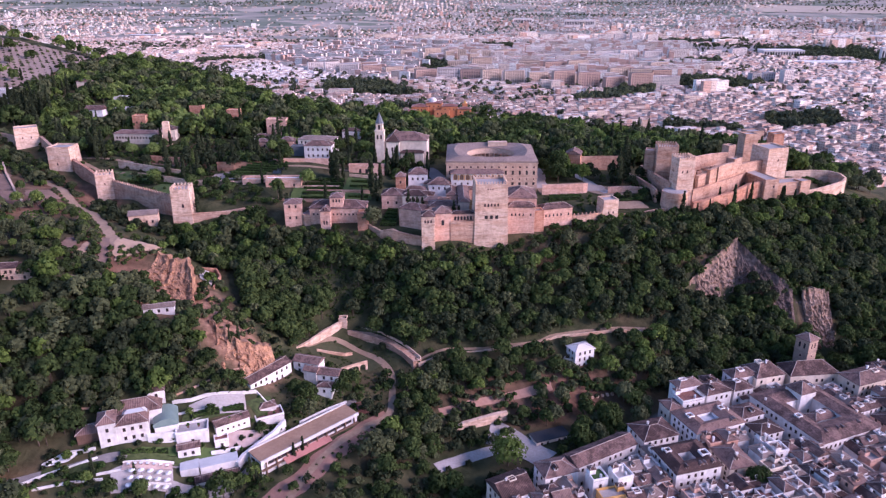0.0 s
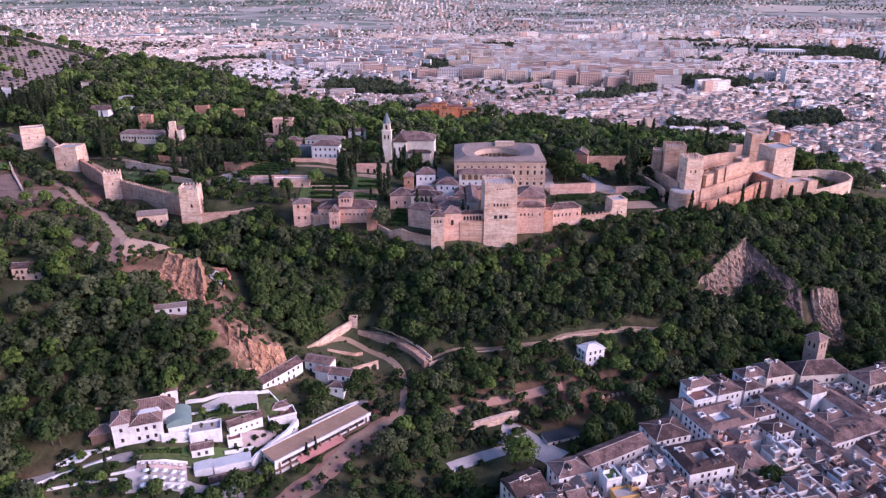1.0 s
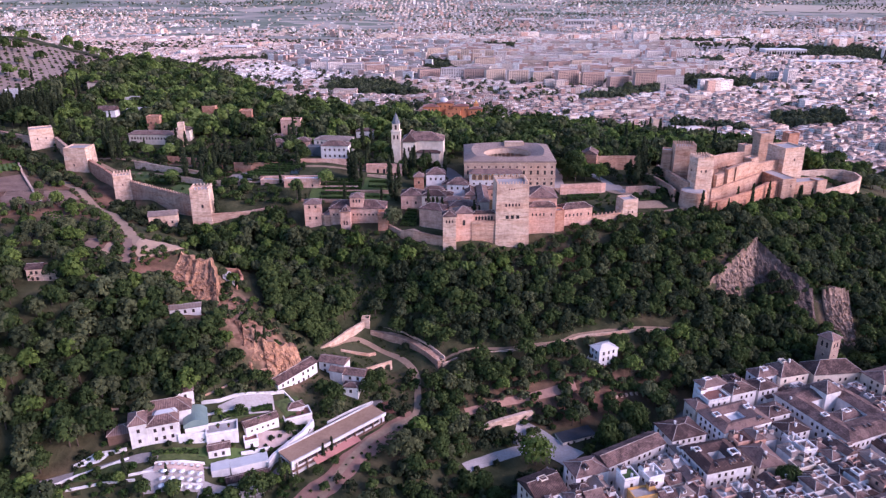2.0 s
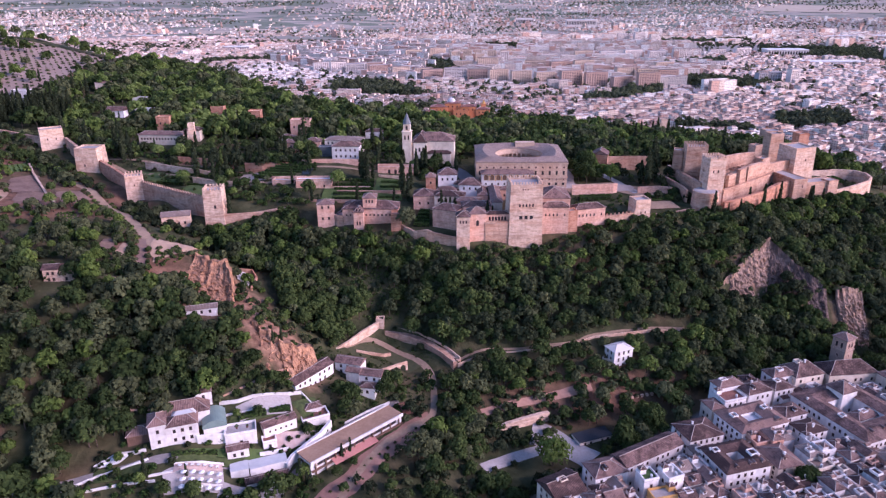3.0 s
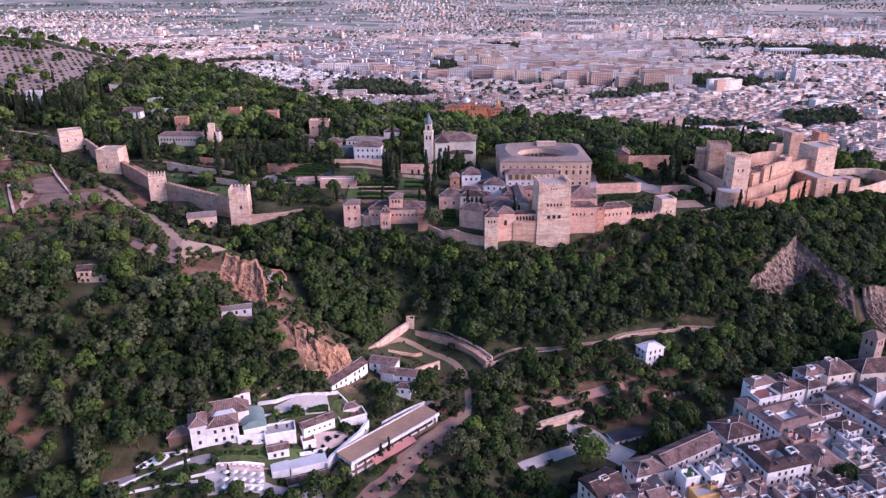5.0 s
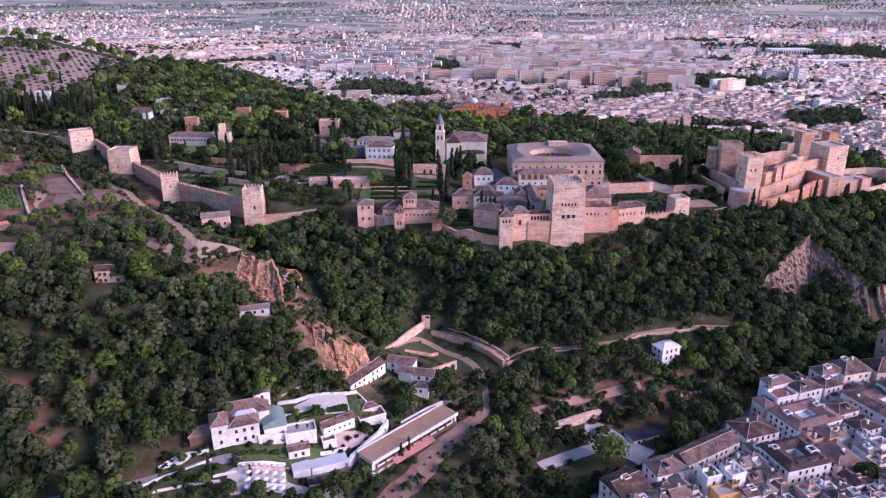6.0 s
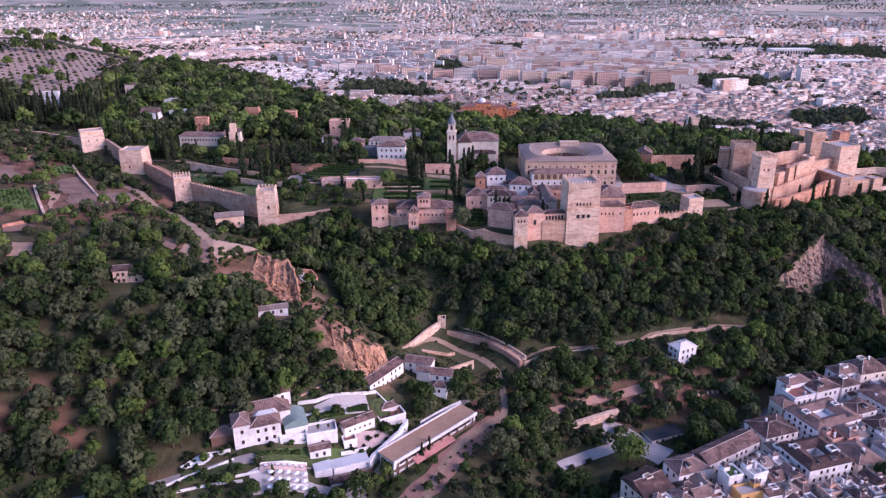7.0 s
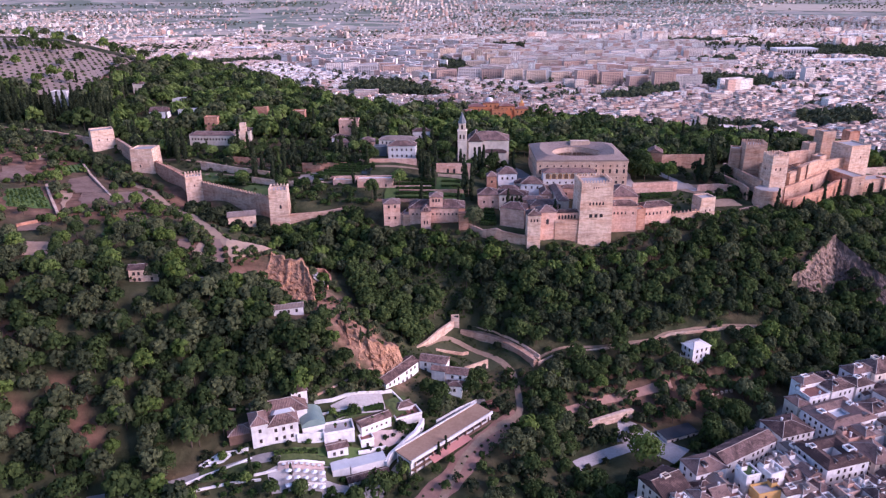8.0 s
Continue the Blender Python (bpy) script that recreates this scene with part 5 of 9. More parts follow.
gully = [(-134, 348), (-120, 328), (-110, 315), (-96, 305), (-76, 293), (-70, 294), (-68, 302), (-62, 318), (-58, 330), (-122, 350)]
x, y = scatter(gully, 4.7, 71)
woods("gully_woods", x, y, "wood", [LEAF, LEAF_OLIVE, BARK], "dense green trees in the gully", 72, size=0.95, shares=[0.85, 0.15])
spur = [(-345, 190), (-150, 190), (-150, 222), (-122, 240), (-92, 264), (-100, 278), (-124, 290), (-150, 304), (-180, 296), (-220, 286), (-345, 290)]
x, y = scatter(spur, 5.1, 2, lambda x, y: np.clip(1.25 + 1.1 * fractal(x, y, 30, 3, 4), 0.35, 1) - 1.5 * openings(x, y))
woods("spur_woods", x, y, "wood", [LEAF, LEAF_OLIVE, LEAF_BRIGHT, LEAF_DARK, BARK], "mixed green woods on the spur", 2, size=1.0, spread=0.4, shares=[0.46, 0.40, 0.07, 0.07])
terraces = [(-345, 290), (-220, 286), (-180, 296), (-165, 322), (-180, 340), (-210, 356), (-240, 352), (-345, 362)]
x, y = scatter(terraces, 6.6, 141, lambda x, y: np.clip(0.68 + 0.7 * fractal(x, y, 24, 3, 42), 0.15, 0.95))
woods("terrace_trees", x, y, "broad", [LEAF_OLIVE, LEAF, LEAF_BRIGHT, BARK], "olive and fruit trees on the spur terraces", 142, size=0.72, spread=0.4, shares=[0.50, 0.25, 0.25])
back = [(-640, 560), (-330, 540), (-210, 520), (-60, 500), (0, 490), (70, 485), (110, 470), (200, 500), (330, 500), (320, 600), (220, 655), (100, 682), (0, 686), (-60, 664), (-120, 668), (-160, 696), (-200, 742), (-240, 800), (-300, 850), (-380, 900), (-520, 900), (-640, 900)]
LOW_WOODS = [(-348, 656), (-298, 572), (-276, 578), (-405, 618), (-393, 598), (-211, 574), (-177, 562), (-128, 510), (-235, 514), (-72, 528), (-300, 630), (-170, 574)]      # open ground in front of the country houses
thin = lambda x, y: np.maximum.reduce([blob(x, y, a, b, 18, 32, 0) for a, b in LOW_WOODS])
x, y = scatter(back, 8.3, 3, lambda x, y: np.where((x < -380) & (y > 640), 0.06, 0.95 - 0.85 * thin(x, y)) * ~inside([(-425, 545), (-330, 548), (-318, 560), (-335, 600), (-372, 612), (-430, 596)], x, y))
# Extra olive and bright leaves put the distance haze into the crowns.
woods("far_woods", x, y, "far", [LEAF, LEAF_OLIVE, LEAF_BRIGHT, BARK], "wide green woods behind the palaces", 3, shares=[0.44, 0.32, 0.24], spread=0.4, scale=lambda x, y: 1 - 0.62 * thin(x, y))
under = [(-345, 185), (-60, 185), (-20, 230), (30, 262), (120, 300), (330, 380), (330, 470), (216, 424), (150, 392), (52, 360), (-12, 350), (-95, 376), (-150, 378), (-200, 345), (-345, 350)]
x, y = scatter(under, 4.6, 4, lambda x, y: np.clip(0.32 + 0.5 * fractal(x, y, 18, 2, 24) - 0.9 * (cliffs(x, y) > 0.25), 0, 0.9))
woods("undergrowth", x, y, "bush", [LEAF, LEAF_DARK, LEAF_OLIVE, BARK], "dark undergrowth and scrub on the slopes", 5, size=1.0, shares=[0.6, 0.25, 0.15])
foot = [(330, 466), (250, 432), (216, 420), (195, 414), (150, 388), (92, 374), (54, 358), (36, 349), (14, 345), (-14, 342), (-44, 353), (-95, 368), (-112, 387), (-160, 372), (-160, 380), (-110, 394), (-96, 379), (-72, 374), (-44, 367), (-12, 353), (16, 357), (40, 360), (52, 366), (92, 384), (130, 395), (150, 397), (195, 424), (216, 430), (250, 446), (330, 476)]
x, y = scatter(foot, 3.0, 51, lambda x, y: 0.85 + 0 * x)
woods("wall_foot_scrub", x, y, "bush", [LEAF, LEAF_OLIVE, LEAF_BRIGHT, BARK], "scrub and saplings at the foot of the walls", 52, size=0.95, spread=0.4, shares=[0.7, 0.2, 0.1])
x, y = scatter(foot, 7.5, 53, lambda x, y: 0.6 + 0 * x)
woods("wall_foot_trees", x, y, "broad", [LEAF, LEAF_OLIVE, BARK], "young trees at the foot of the walls", 54, size=0.42, shares=[0.8, 0.2])

# ---- the city on the plain ----
def city_wall(name="city_facade", tones=None):
    m = bpy.data.materials.new(name)
    m.use_nodes = True
    n, l = m.node_tree.nodes, m.node_tree.links
    bsdf = n["Principled BSDF"]
    bsdf.inputs["Roughness"].default_value = 0.9
    geo, uv = n.new("ShaderNodeNewGeometry"), n.new("ShaderNodeUVMap")
    ramp = n.new("ShaderNodeValToRGB")
    ramp.color_ramp.interpolation = "CONSTANT"
    tones = tones or [(0.62, 0.53, 0.46), (0.55, 0.44, 0.36), (0.76, 0.72, 0.66), (0.56, 0.35, 0.27), (0.66, 0.53, 0.44), (0.72, 0.61, 0.52), (0.50, 0.31, 0.24), (0.76, 0.68, 0.61)]
    for i, c in enumerate(tones):
        e = ramp.color_ramp.elements[i] if i < 2 else ramp.color_ramp.elements.new(i / len(tones))
        e.position, e.color = i / len(tones), (*c, 1)
    l.new(geo.outputs["Random Per Island"], ramp.inputs["Fac"])
    xyz = n.new("ShaderNodeSeparateXYZ")
    l.new(uv.outputs["UV"], xyz.inputs["Vector"])

    def band(source, pitch, lo, hi):
        a, b, c, d = (n.new("ShaderNodeMath") for _ in range(4))
        a.operation, a.inputs[1].default_value = "DIVIDE", pitch
        b.operation = "FRACT"
        c.operation, c.inputs[1].default_value = "GREATER_THAN", lo
        d.operation, d.inputs[1].default_value = "LESS_THAN", hi
        l.new(source, a.inputs[0]); l.new(a.outputs[0], b.inputs[0])
        l.new(b.outputs[0], c.inputs[0]); l.new(b.outputs[0], d.inputs[0])
        e = n.new("ShaderNodeMath")
        e.operation = "MULTIPLY"
        l.new(c.outputs[0], e.inputs[0]); l.new(d.outputs[0], e.inputs[1])
        return e.outputs[0]

    both = n.new("ShaderNodeMath")
    both.operation = "MULTIPLY"
    l.new(band(xyz.outputs["X"], 3.4, 0.3, 0.68), both.inputs[0])
    l.new(band(xyz.outputs["Y"], 3.1, 0.3, 0.75), both.inputs[1])
    mix = n.new("ShaderNodeMix")
    mix.data_type = "RGBA"
    mix.inputs["B"].default_value = (0.06, 0.055, 0.06, 1)
    l.new(both.outputs[0], mix.inputs["Factor"])
    l.new(ramp.outputs["Color"], mix.inputs["A"])
    l.new(mix.outputs["Result"], bsdf.inputs["Base Color"])
    return m


CITY_WALL = city_wall()
CITY_TILE = material("city_roof_tile", (0.27, 0.18, 0.145), (0.56, 0.43, 0.36), grain=0.2, stain=0.01, bump=0, per_island=0.5, contrast=0.3)
OLD_TILE = material("old_town_tile", (0.17, 0.105, 0.085), (0.42, 0.30, 0.245), grain=0.2, stain=0.01, bump=0, per_island=0.5, contrast=0.3)
CITY_FLAT = material("city_flat_roof", (0.32, 0.23, 0.195), (0.68, 0.60, 0.545), grain=0.2, stain=0.01, bump=0, per_island=0.8, contrast=0.3)


def blocks(name, cx, cy, w, d, h, turn, pitched, label, skins=None):
    """Many plain city buildings with real roofs, joined: arrays of middle, plan, height and turn (radians)."""
    n = len(cx)
    z = ground_z(cx, cy)
    c, s = np.cos(turn), np.sin(turn)
    corner = np.array([(-1, -1), (1, -1), (1, 1), (-1, 1)]) / 2
    lx, ly = corner[:, 0] * w[:, None], corner[:, 1] * d[:, None]
    X, Y = cx[:, None] + lx * c[:, None] - ly * s[:, None], cy[:, None] + lx * s[:, None] + ly * c[:, None]
    lo = np.stack([X, Y, np.repeat((z - 3)[:, None], 4, 1)], -1)
    hi = np.stack([X, Y, np.repeat((z + h)[:, None], 4, 1)], -1)
    ridge = np.stack([np.stack([cx - c * w * 0.3, cy - s * w * 0.3, z + h + pitched * np.minimum(w, d) * 0.17], -1), np.stack([cx + c * w * 0.3, cy + s * w * 0.3, z + h + pitched * np.minimum(w, d) * 0.17], -1)], 1)
    V = np.concatenate([lo, hi, ridge], 1)
    faces = np.array([(0, 1, 5, 4), (1, 2, 6, 5), (2, 3, 7, 6), (3, 0, 4, 7), (4, 5, 9, 8), (6, 7, 8, 9), (5, 6, 9, 9), (7, 4, 8, 8)])
    me = bpy.data.meshes.new(name)
    polys, mats, uvs = [], [], []
    F = np.arange(n)[:, None, None] * 10 + faces[None]
    for i in range(n):
        for k in range(8):
            f = F[i, k]
            polys.append(list(f[:3]) if k >= 6 else list(f))
        mats += [0] * 4 + [1 if pitched[i] else 2] * 4
        for k, L in enumerate((w[i], d[i], w[i], d[i])):
            uvs += [0, 0, L, 0, L, h[i] + 3, 0, h[i] + 3]
        uvs += [0] * (8 + 8 + 6 + 6)
    me.from_pydata(V.reshape(-1, 3).tolist(), [], polys)
    me.polygons.foreach_set("material_index", np.array(mats, np.int32))
    layer = me.uv_layers.new(name="UVMap")
    layer.data.foreach_set("uv", np.array(uvs, np.float32))
    for m in skins or (CITY_WALL, CITY_TILE, CITY_FLAT):
        me.materials.append(m)
    return tagged(new(name, me), label, "buildings", kind="stuff")


def city_house(x, y, w, d, h, turn, pitched, i):
    """One of the nearest city houses, as a thing of its own."""
    e = thing("city_house", x, y, gz(x, y), math.degrees(turn), "pale city house with a clay tile roof" if pitched else "pale city house with a flat roof", "house", "nearest city houses")
    wall = (CREAM, PINK_RENDER, CREAM, WHITEWASH, CREAM)[i % 5]
    part("wall", box(bmesh.new(), -w / 2, w / 2, -d / 2, d / 2, -3, h), wall, e)
    if pitched:
        part("roof", hip_roof(-w / 2 - 0.4, w / 2 + 0.4, -d / 2 - 0.4, d / 2 + 0.4, h + 0.25, min(w, d) * 0.2, gable=i % 2 == 0), (TILE_PALE, TILE)[i % 2], e)
    else:
        part("roof", roof_uv(box(bmesh.new(), -w / 2 - 0.2, w / 2 + 0.2, -d / 2 - 0.2, d / 2 + 0.2, h, h + 0.5)), (PAVING, TILE_RED, TILE_PALE)[i % 3], e)


def district(name, poly, spacing, wr, dr, hr, seed, label, fill=0.8, tall=0.0, pitched=0.6, clusters=(-0.62, 260)):
    """Loose buildings scattered over a polygon of the far plain."""
    r = np.random.default_rng(seed)
    P = np.asarray(poly, float)
    (x0, y0), (x1, y1) = P.min(0), P.max(0)
    gx, gy = np.meshgrid(np.arange(x0, x1, spacing), np.arange(y0, y1, spacing))
    x, y = (g.ravel() + r.uniform(-0.25, 0.25, g.size) * spacing for g in (gx, gy))
    ok = inside(P, x, y) & (r.random(x.size) < fill) & (fractal(x * 0.6, y, clusters[1], 3, seed) > clusters[0] * 0.8)
    x, y = x[ok], y[ok]
    n = len(x)
    w, d, h = r.uniform(*wr, n), r.uniform(*dr, n), r.uniform(*hr, n)
    up = (r.random(n) < tall * np.clip(1.2 + 2.2 * fractal(x, y, 500, 2, seed + 3), 0, 3))
    h = np.where(up, r.uniform(16, 27, n), h)
    w = np.where(up, w * 1.25, w)
    turn = np.round(fractal(x, y, 420, 1, seed + 1) * 3) * 0.35 + r.normal(0, 0.05, n) + (r.random(n) < 0.4) * math.pi / 2
    slope = (r.random(n) < np.where(up, 0.1, pitched)).astype(float)
    return blocks(name, x, y, w, d, h, turn, slope, label)


# parks and squares of the city, kept free of buildings
PARKS = [([(-252, 1564), (-140, 1560), (-48, 1350), (-60, 1325), (-150, 1370), (-240, 1450)], 11), ([(240, 1296), (300, 1390), (442, 1512), (430, 1400), (330, 1300)], 11), ([(440, 1545), (560, 1650), (720, 1570), (620, 1445), (548, 1490)], 13),
         ([(489, 1020), (520, 1120), (640, 1145), (610, 1036)], 10), ([(1010, 2200), (1080, 2480), (1420, 2440), (1400, 2060), (1230, 1960), (1190, 2080)], 17), ([(-120, 1170), (60, 1120), (80, 1180), (-100, 1220)], 11), ([(-60, 1760), (30, 1720), (40, 2010), (-40, 2040)], 13),
         ([(150, 2560), (330, 2560), (330, 2680), (150, 2680)], 15), ([(640, 1900), (760, 1900), (800, 2060), (680, 2080)], 14), ([(-700, 2010), (-480, 2080), (-440, 2130), (-690, 2090)], 13), ([(800, 2700), (1200, 2780), (1180, 2900), (820, 2850)], 18), ([(330, 1010), (430, 985), (440, 1030), (340, 1060)], 10)]
SLABS = []      # plans of the single long blocks: middle and half sizes


def quarter_of(name, poly, turn, block, street, wr, hr, seed, label, fill=0.93, tall=0.0, tall_h=(18, 29), pitched=0.6, singles=0, mats=None):
    """A city quarter: terraces of adjoining buildings along both sides of blocks between straight streets."""
    r = np.random.default_rng(seed)
    P = np.asarray(poly, float)
    mid, reach = P.mean(0), np.linalg.norm(P - P.mean(0), axis=1).max()
    c, s = math.cos(radians(turn)), math.sin(radians(turn))
    bw, bd = block
    out = []
    for i in range(-int(reach / (bw + street)) - 1, int(reach / (bw + street)) + 2):
        for j in range(-int(reach / (bd + street)) - 1, int(reach / (bd + street)) + 2):
            u, v = i * (bw + street) + r.normal(0, 2.0) + 0.35 * (j % 2) * bw, j * (bd + street) + r.normal(0, 1.0)
            x, y = mid[0] + u * c - v * s, mid[1] + u * s + v * c
            if not inside(P, np.array(x), np.array(y)) or r.random() > fill or any(inside(p, np.array(x), np.array(y)) for p, _ in PARKS) or (y < 2900 and gz(x, y) > 60):
                continue
            high = r.random() < tall * (1 + 0.8 * float(fractal(x, y, 300, 2, 3)))
            base = r.uniform(*tall_h) if high else r.uniform(*hr)
            twist = radians(turn) + r.normal(0, 0.05)
            ct, st = math.cos(twist), math.sin(twist)
            for row in (-1, 1):
                deep = min(bd / 2 - 0.6, r.uniform(8.5, 12.5))
                a = -bw / 2
                while a < bw / 2 - 4:
                    w = min(r.uniform(*wr) * (1.5 if high else 1), bw / 2 - a)
                    if r.random() > 0.05:
                        lu, lv = a + w / 2, row * (bd / 2 - deep / 2)
                        px, py = x + lu * ct - lv * st, y + lu * st + lv * ct
                        if not any(abs(px - q[0]) < q[2] + w / 2 and abs(py - q[1]) < q[3] + 8 for q in SLABS):
                            out.append((px, py, w, deep * r.uniform(0.9, 1.0), base * (r.uniform(0.93, 1.05) if high else r.uniform(0.72, 1.25)), twist, float(r.random() < (0.12 if high else pitched))))
                    a += w
    A = np.array(out)
    near = np.argsort(A[:, 1] + 0.2 * np.abs(A[:, 0] - 300))[:singles]
    for i in near:
        city_house(*(float(q) for q in A[i, :6]), bool(A[i, 6]), int(i))
    rest = np.setdiff1d(np.arange(len(A)), near)
    return blocks(name, *A[rest].T, label, mats)


district("city_outskirts", [(-2700, 2500), (-1500, 2700), (-300, 3100), (1900, 3300), (2700, 2900), (3200, 3200), (3300, 4700), (-3300, 4700)], 25, (8, 18), (6, 11), (3.5, 7), 23, "scattered buildings of the outskirts among fields", 0.5, 0.03, 0.4, clusters=(0.06, 700))
district("plain_villages", [(-300, 3050), (1900, 3300), (2700, 2900), (3200, 3200), (3300, 3900), (-200, 3900)], 26, (9, 22), (7, 13), (4, 10), 26, "far districts of low pale buildings on the plain", 0.7, 0.05, 0.3, clusters=(-0.3, 500))
# long slabs of flats standing together
SLAB_WALLS = [material("brick_flats", (0.40, 0.262, 0.210), (0.55, 0.385, 0.32), grain=0.3, stain=0.05), material("ochre_flats", (0.49, 0.365, 0.28), (0.64, 0.50, 0.40), grain=0.3, stain=0.05), material("pale_flats", (0.57, 0.49, 0.45), (0.73, 0.65, 0.605), grain=0.3, stain=0.05), material("grey_flats", (0.30, 0.28, 0.29), (0.42, 0.40, 0.41), grain=0.3, stain=0.05)]
rs = random.Random(77)


def flats(x, y, w, d, h, turn, wall):
    SLABS.append((x, y, w / 2 + 3, d / 2 + 4))
    e = thing("apartment_block", x, y, gz(x, y), turn, "long slab of city flats with rows of windows", "apartment block", "apartment blocks")
    part("wall", box(bmesh.new(), -w / 2, w / 2, -d / 2, d / 2, -3, h), wall, e)
    part("roof", roof_uv(box(bmesh.new(), -w / 2 - 0.3, w / 2 + 0.3, -d / 2 - 0.3, d / 2 + 0.3, h, h + 0.6)), TILE_PALE if rs.random() < 0.6 else PAVING, e)
    bm = bmesh.new()
    for k in range(int(h / 3.2)):
        box(bm, -w / 2 + 1, w / 2 - 1, -d / 2 - 0.06, -d / 2 + 0.1, 1.2 + 3.2 * k, 2.6 + 3.2 * k)
    part("window_band", bm, GLASS, e, kind="stuff")
    bm = bmesh.new()
    for u in np.arange(-w / 2, w / 2 + 0.1, 5.5):
        box(bm, u - 0.9, u + 0.9, -d / 2 - 0.5, -d / 2 + 0.1, 0, h)
    part("stair_bay", bm, wall, e, kind="stuff")


for x0, y0, dx, dy, n, hh, w, m in ((110, 1590, 50, -10, 5, 31, 46, 1), (255, 1500, 52, -16, 4, 33, 48, 0), (-40, 1640, 54, -6, 3, 24, 50, 0), (395, 1590, 50, 0, 3, 30, 44, 1), (40, 1830, 60, -10, 6, 29, 52, 1), (480, 1790, 70, 12, 4, 22, 52, 2), (-230, 1760, 56, -20, 4, 24, 44, 1),
                                (690, 1555, 34, 4, 3, 30, 26, 3), (330, 2100, 72, 0, 6, 30, 56, 2), (-100, 2120, 70, 8, 5, 30, 50, 1), (20, 1960, 34, 0, 5, 38, 24, 1), (760, 2200, 80, 12, 3, 24, 54, 2), (620, 2750, 60, 0, 4, 42, 46, 2), (1080, 1640, 64, 20, 4, 20, 50, 1), (-330, 1840, 48, -16, 4, 22, 40, 2)):
    for i in range(n):
        flats(x0 + dx * i, y0 + dy * i + rs.uniform(-10, 10), w, rs.uniform(12, 15), hh * rs.uniform(0.8, 1.12), rs.uniform(-2, 26), SLAB_WALLS[m if rs.random() < 0.7 else rs.randrange(3)])
district("plain_farms", [(-2900, 2600), (-1500, 2750), (-300, 3100), (300, 3150), (300, 4650), (-3300, 4650)], 62, (9, 22), (6, 11), (4, 7), 28, "scattered white farms and sheds among the fields", 0.4, 0.0, 0.4, clusters=(-1.2, 300))
# a hospital block, sports halls and a tower on the plain
for x0, y0, w, d, h, lab in ((690, 3640, 150, 40, 34, "long white hospital block on the plain"), (1050, 2215, 120, 60, 20, "large pale hall on the plain"), (1040, 1925, 150, 46, 12, "large pale sports hall on the plain"), (1700, 3000, 300, 60, 10, "long pale warehouse on the plain"), (1250, 2020, 16, 14, 40, "pale slab tower on the plain"),
                             (420, 3780, 90, 30, 26, "white office block on the plain"), (1500, 3300, 220, 50, 9, "long pale warehouse on the plain"), (-1320, 3200, 130, 40, 8, "long pale warehouse on the plain"), (-720, 2480, 90, 36, 12, "low white hall on the plain")):
    e = thing("large_hall", x0, y0, gz(x0, y0), -4, lab, "building", "large halls on the plain")
    part("wall", box(bmesh.new(), -w / 2, w / 2, -d / 2, d / 2, -3, h), SLAB_WALLS[2], e)
    part("roof", roof_uv(box(bmesh.new(), -w / 2 - 1, w / 2 + 1, -d / 2 - 1, d / 2 + 1, h, h + 1)), WHITEWASH, e)
    bm = bmesh.new()
    for u in np.arange(-w / 2 + 4, w / 2 - 3, 8):
        box(bm, u - 2.4, u + 2.4, -d / 2 - 0.1, -d / 2 + 0.1, h * 0.35, h * 0.8)
    part("window_band", bm, GLASS, e, kind="stuff")
CITY_WHITE = city_wall("white_city_facade", [(0.74, 0.70, 0.67), (0.80, 0.77, 0.74), (0.70, 0.66, 0.62), (0.78, 0.74, 0.70)])
OLD_TOWN = "crowded pale houses with tiled roofs on the plain"
for k, (poly, turn) in enumerate((([(-500, 1060), (-250, 1000), (-120, 940), (0, 890), (90, 870), (110, 1340), (-600, 1345)], -12), ([(90, 880), (200, 850), (360, 745), (470, 1345), (110, 1340)], 14), ([(360, 745), (420, 700), (500, 620), (800, 1100), (900, 1345), (470, 1345)], 31), ([(500, 620), (560, 560), (900, 800), (1350, 1350), (900, 1345), (800, 1100)], 48))):
    quarter_of("old_town_houses", poly, turn, (34, 21), 4.5, (6, 12), (6, 11.5), 300 + k, OLD_TOWN, 0.97, 0.02, (13, 17), 0.85, singles=75, mats=(CITY_WALL, OLD_TILE, CITY_FLAT))
quarter_of("city_blocks", [(480, 1350), (1350, 1350), (1900, 2100), (1500, 2500), (760, 2200), (640, 1700)], 24, (64, 30), 9, (8, 16), (7, 14), 310, "pale and brick terraces of a wide city", 0.95, 0.025, pitched=0.65)
quarter_of("city_blocks", [(0, 1600), (480, 1490), (640, 1700), (760, 2200), (900, 2700), (100, 2750), (0, 2100)], -8, (58, 34), 12, (9, 18), (9, 17), 311, "tall pale and brick blocks of flats", 0.93, 0.6, pitched=0.4)
quarter_of("city_blocks", [(-700, 1350), (470, 1350), (480, 1490), (0, 1595), (-139, 1576), (-352, 1563), (-560, 1520)], 6, (46, 28), 10, (8, 16), (6, 13), 312, "pale houses and small blocks among trees", 0.72, 0.1, (14, 22), 0.6)
quarter_of("white_terraces", [(-480, 1980), (-139, 1590), (-352, 1575), (-640, 1800)], 30, (72, 24), 8, (6, 9), (6, 8), 313, "rows of white terraced houses", 0.97, 0.0, pitched=0.5, mats=(CITY_WHITE, CITY_TILE, CITY_FLAT))
quarter_of("city_blocks", [(-470, 1990), (-139, 1605), (0, 1600), (0, 2100), (100, 2750), (-400, 2800), (-560, 2200)], -20, (60, 32), 11, (9, 17), (8, 16), 314, "pale mid-rise blocks of the city", 0.88, 0.35, (15, 24), 0.45)
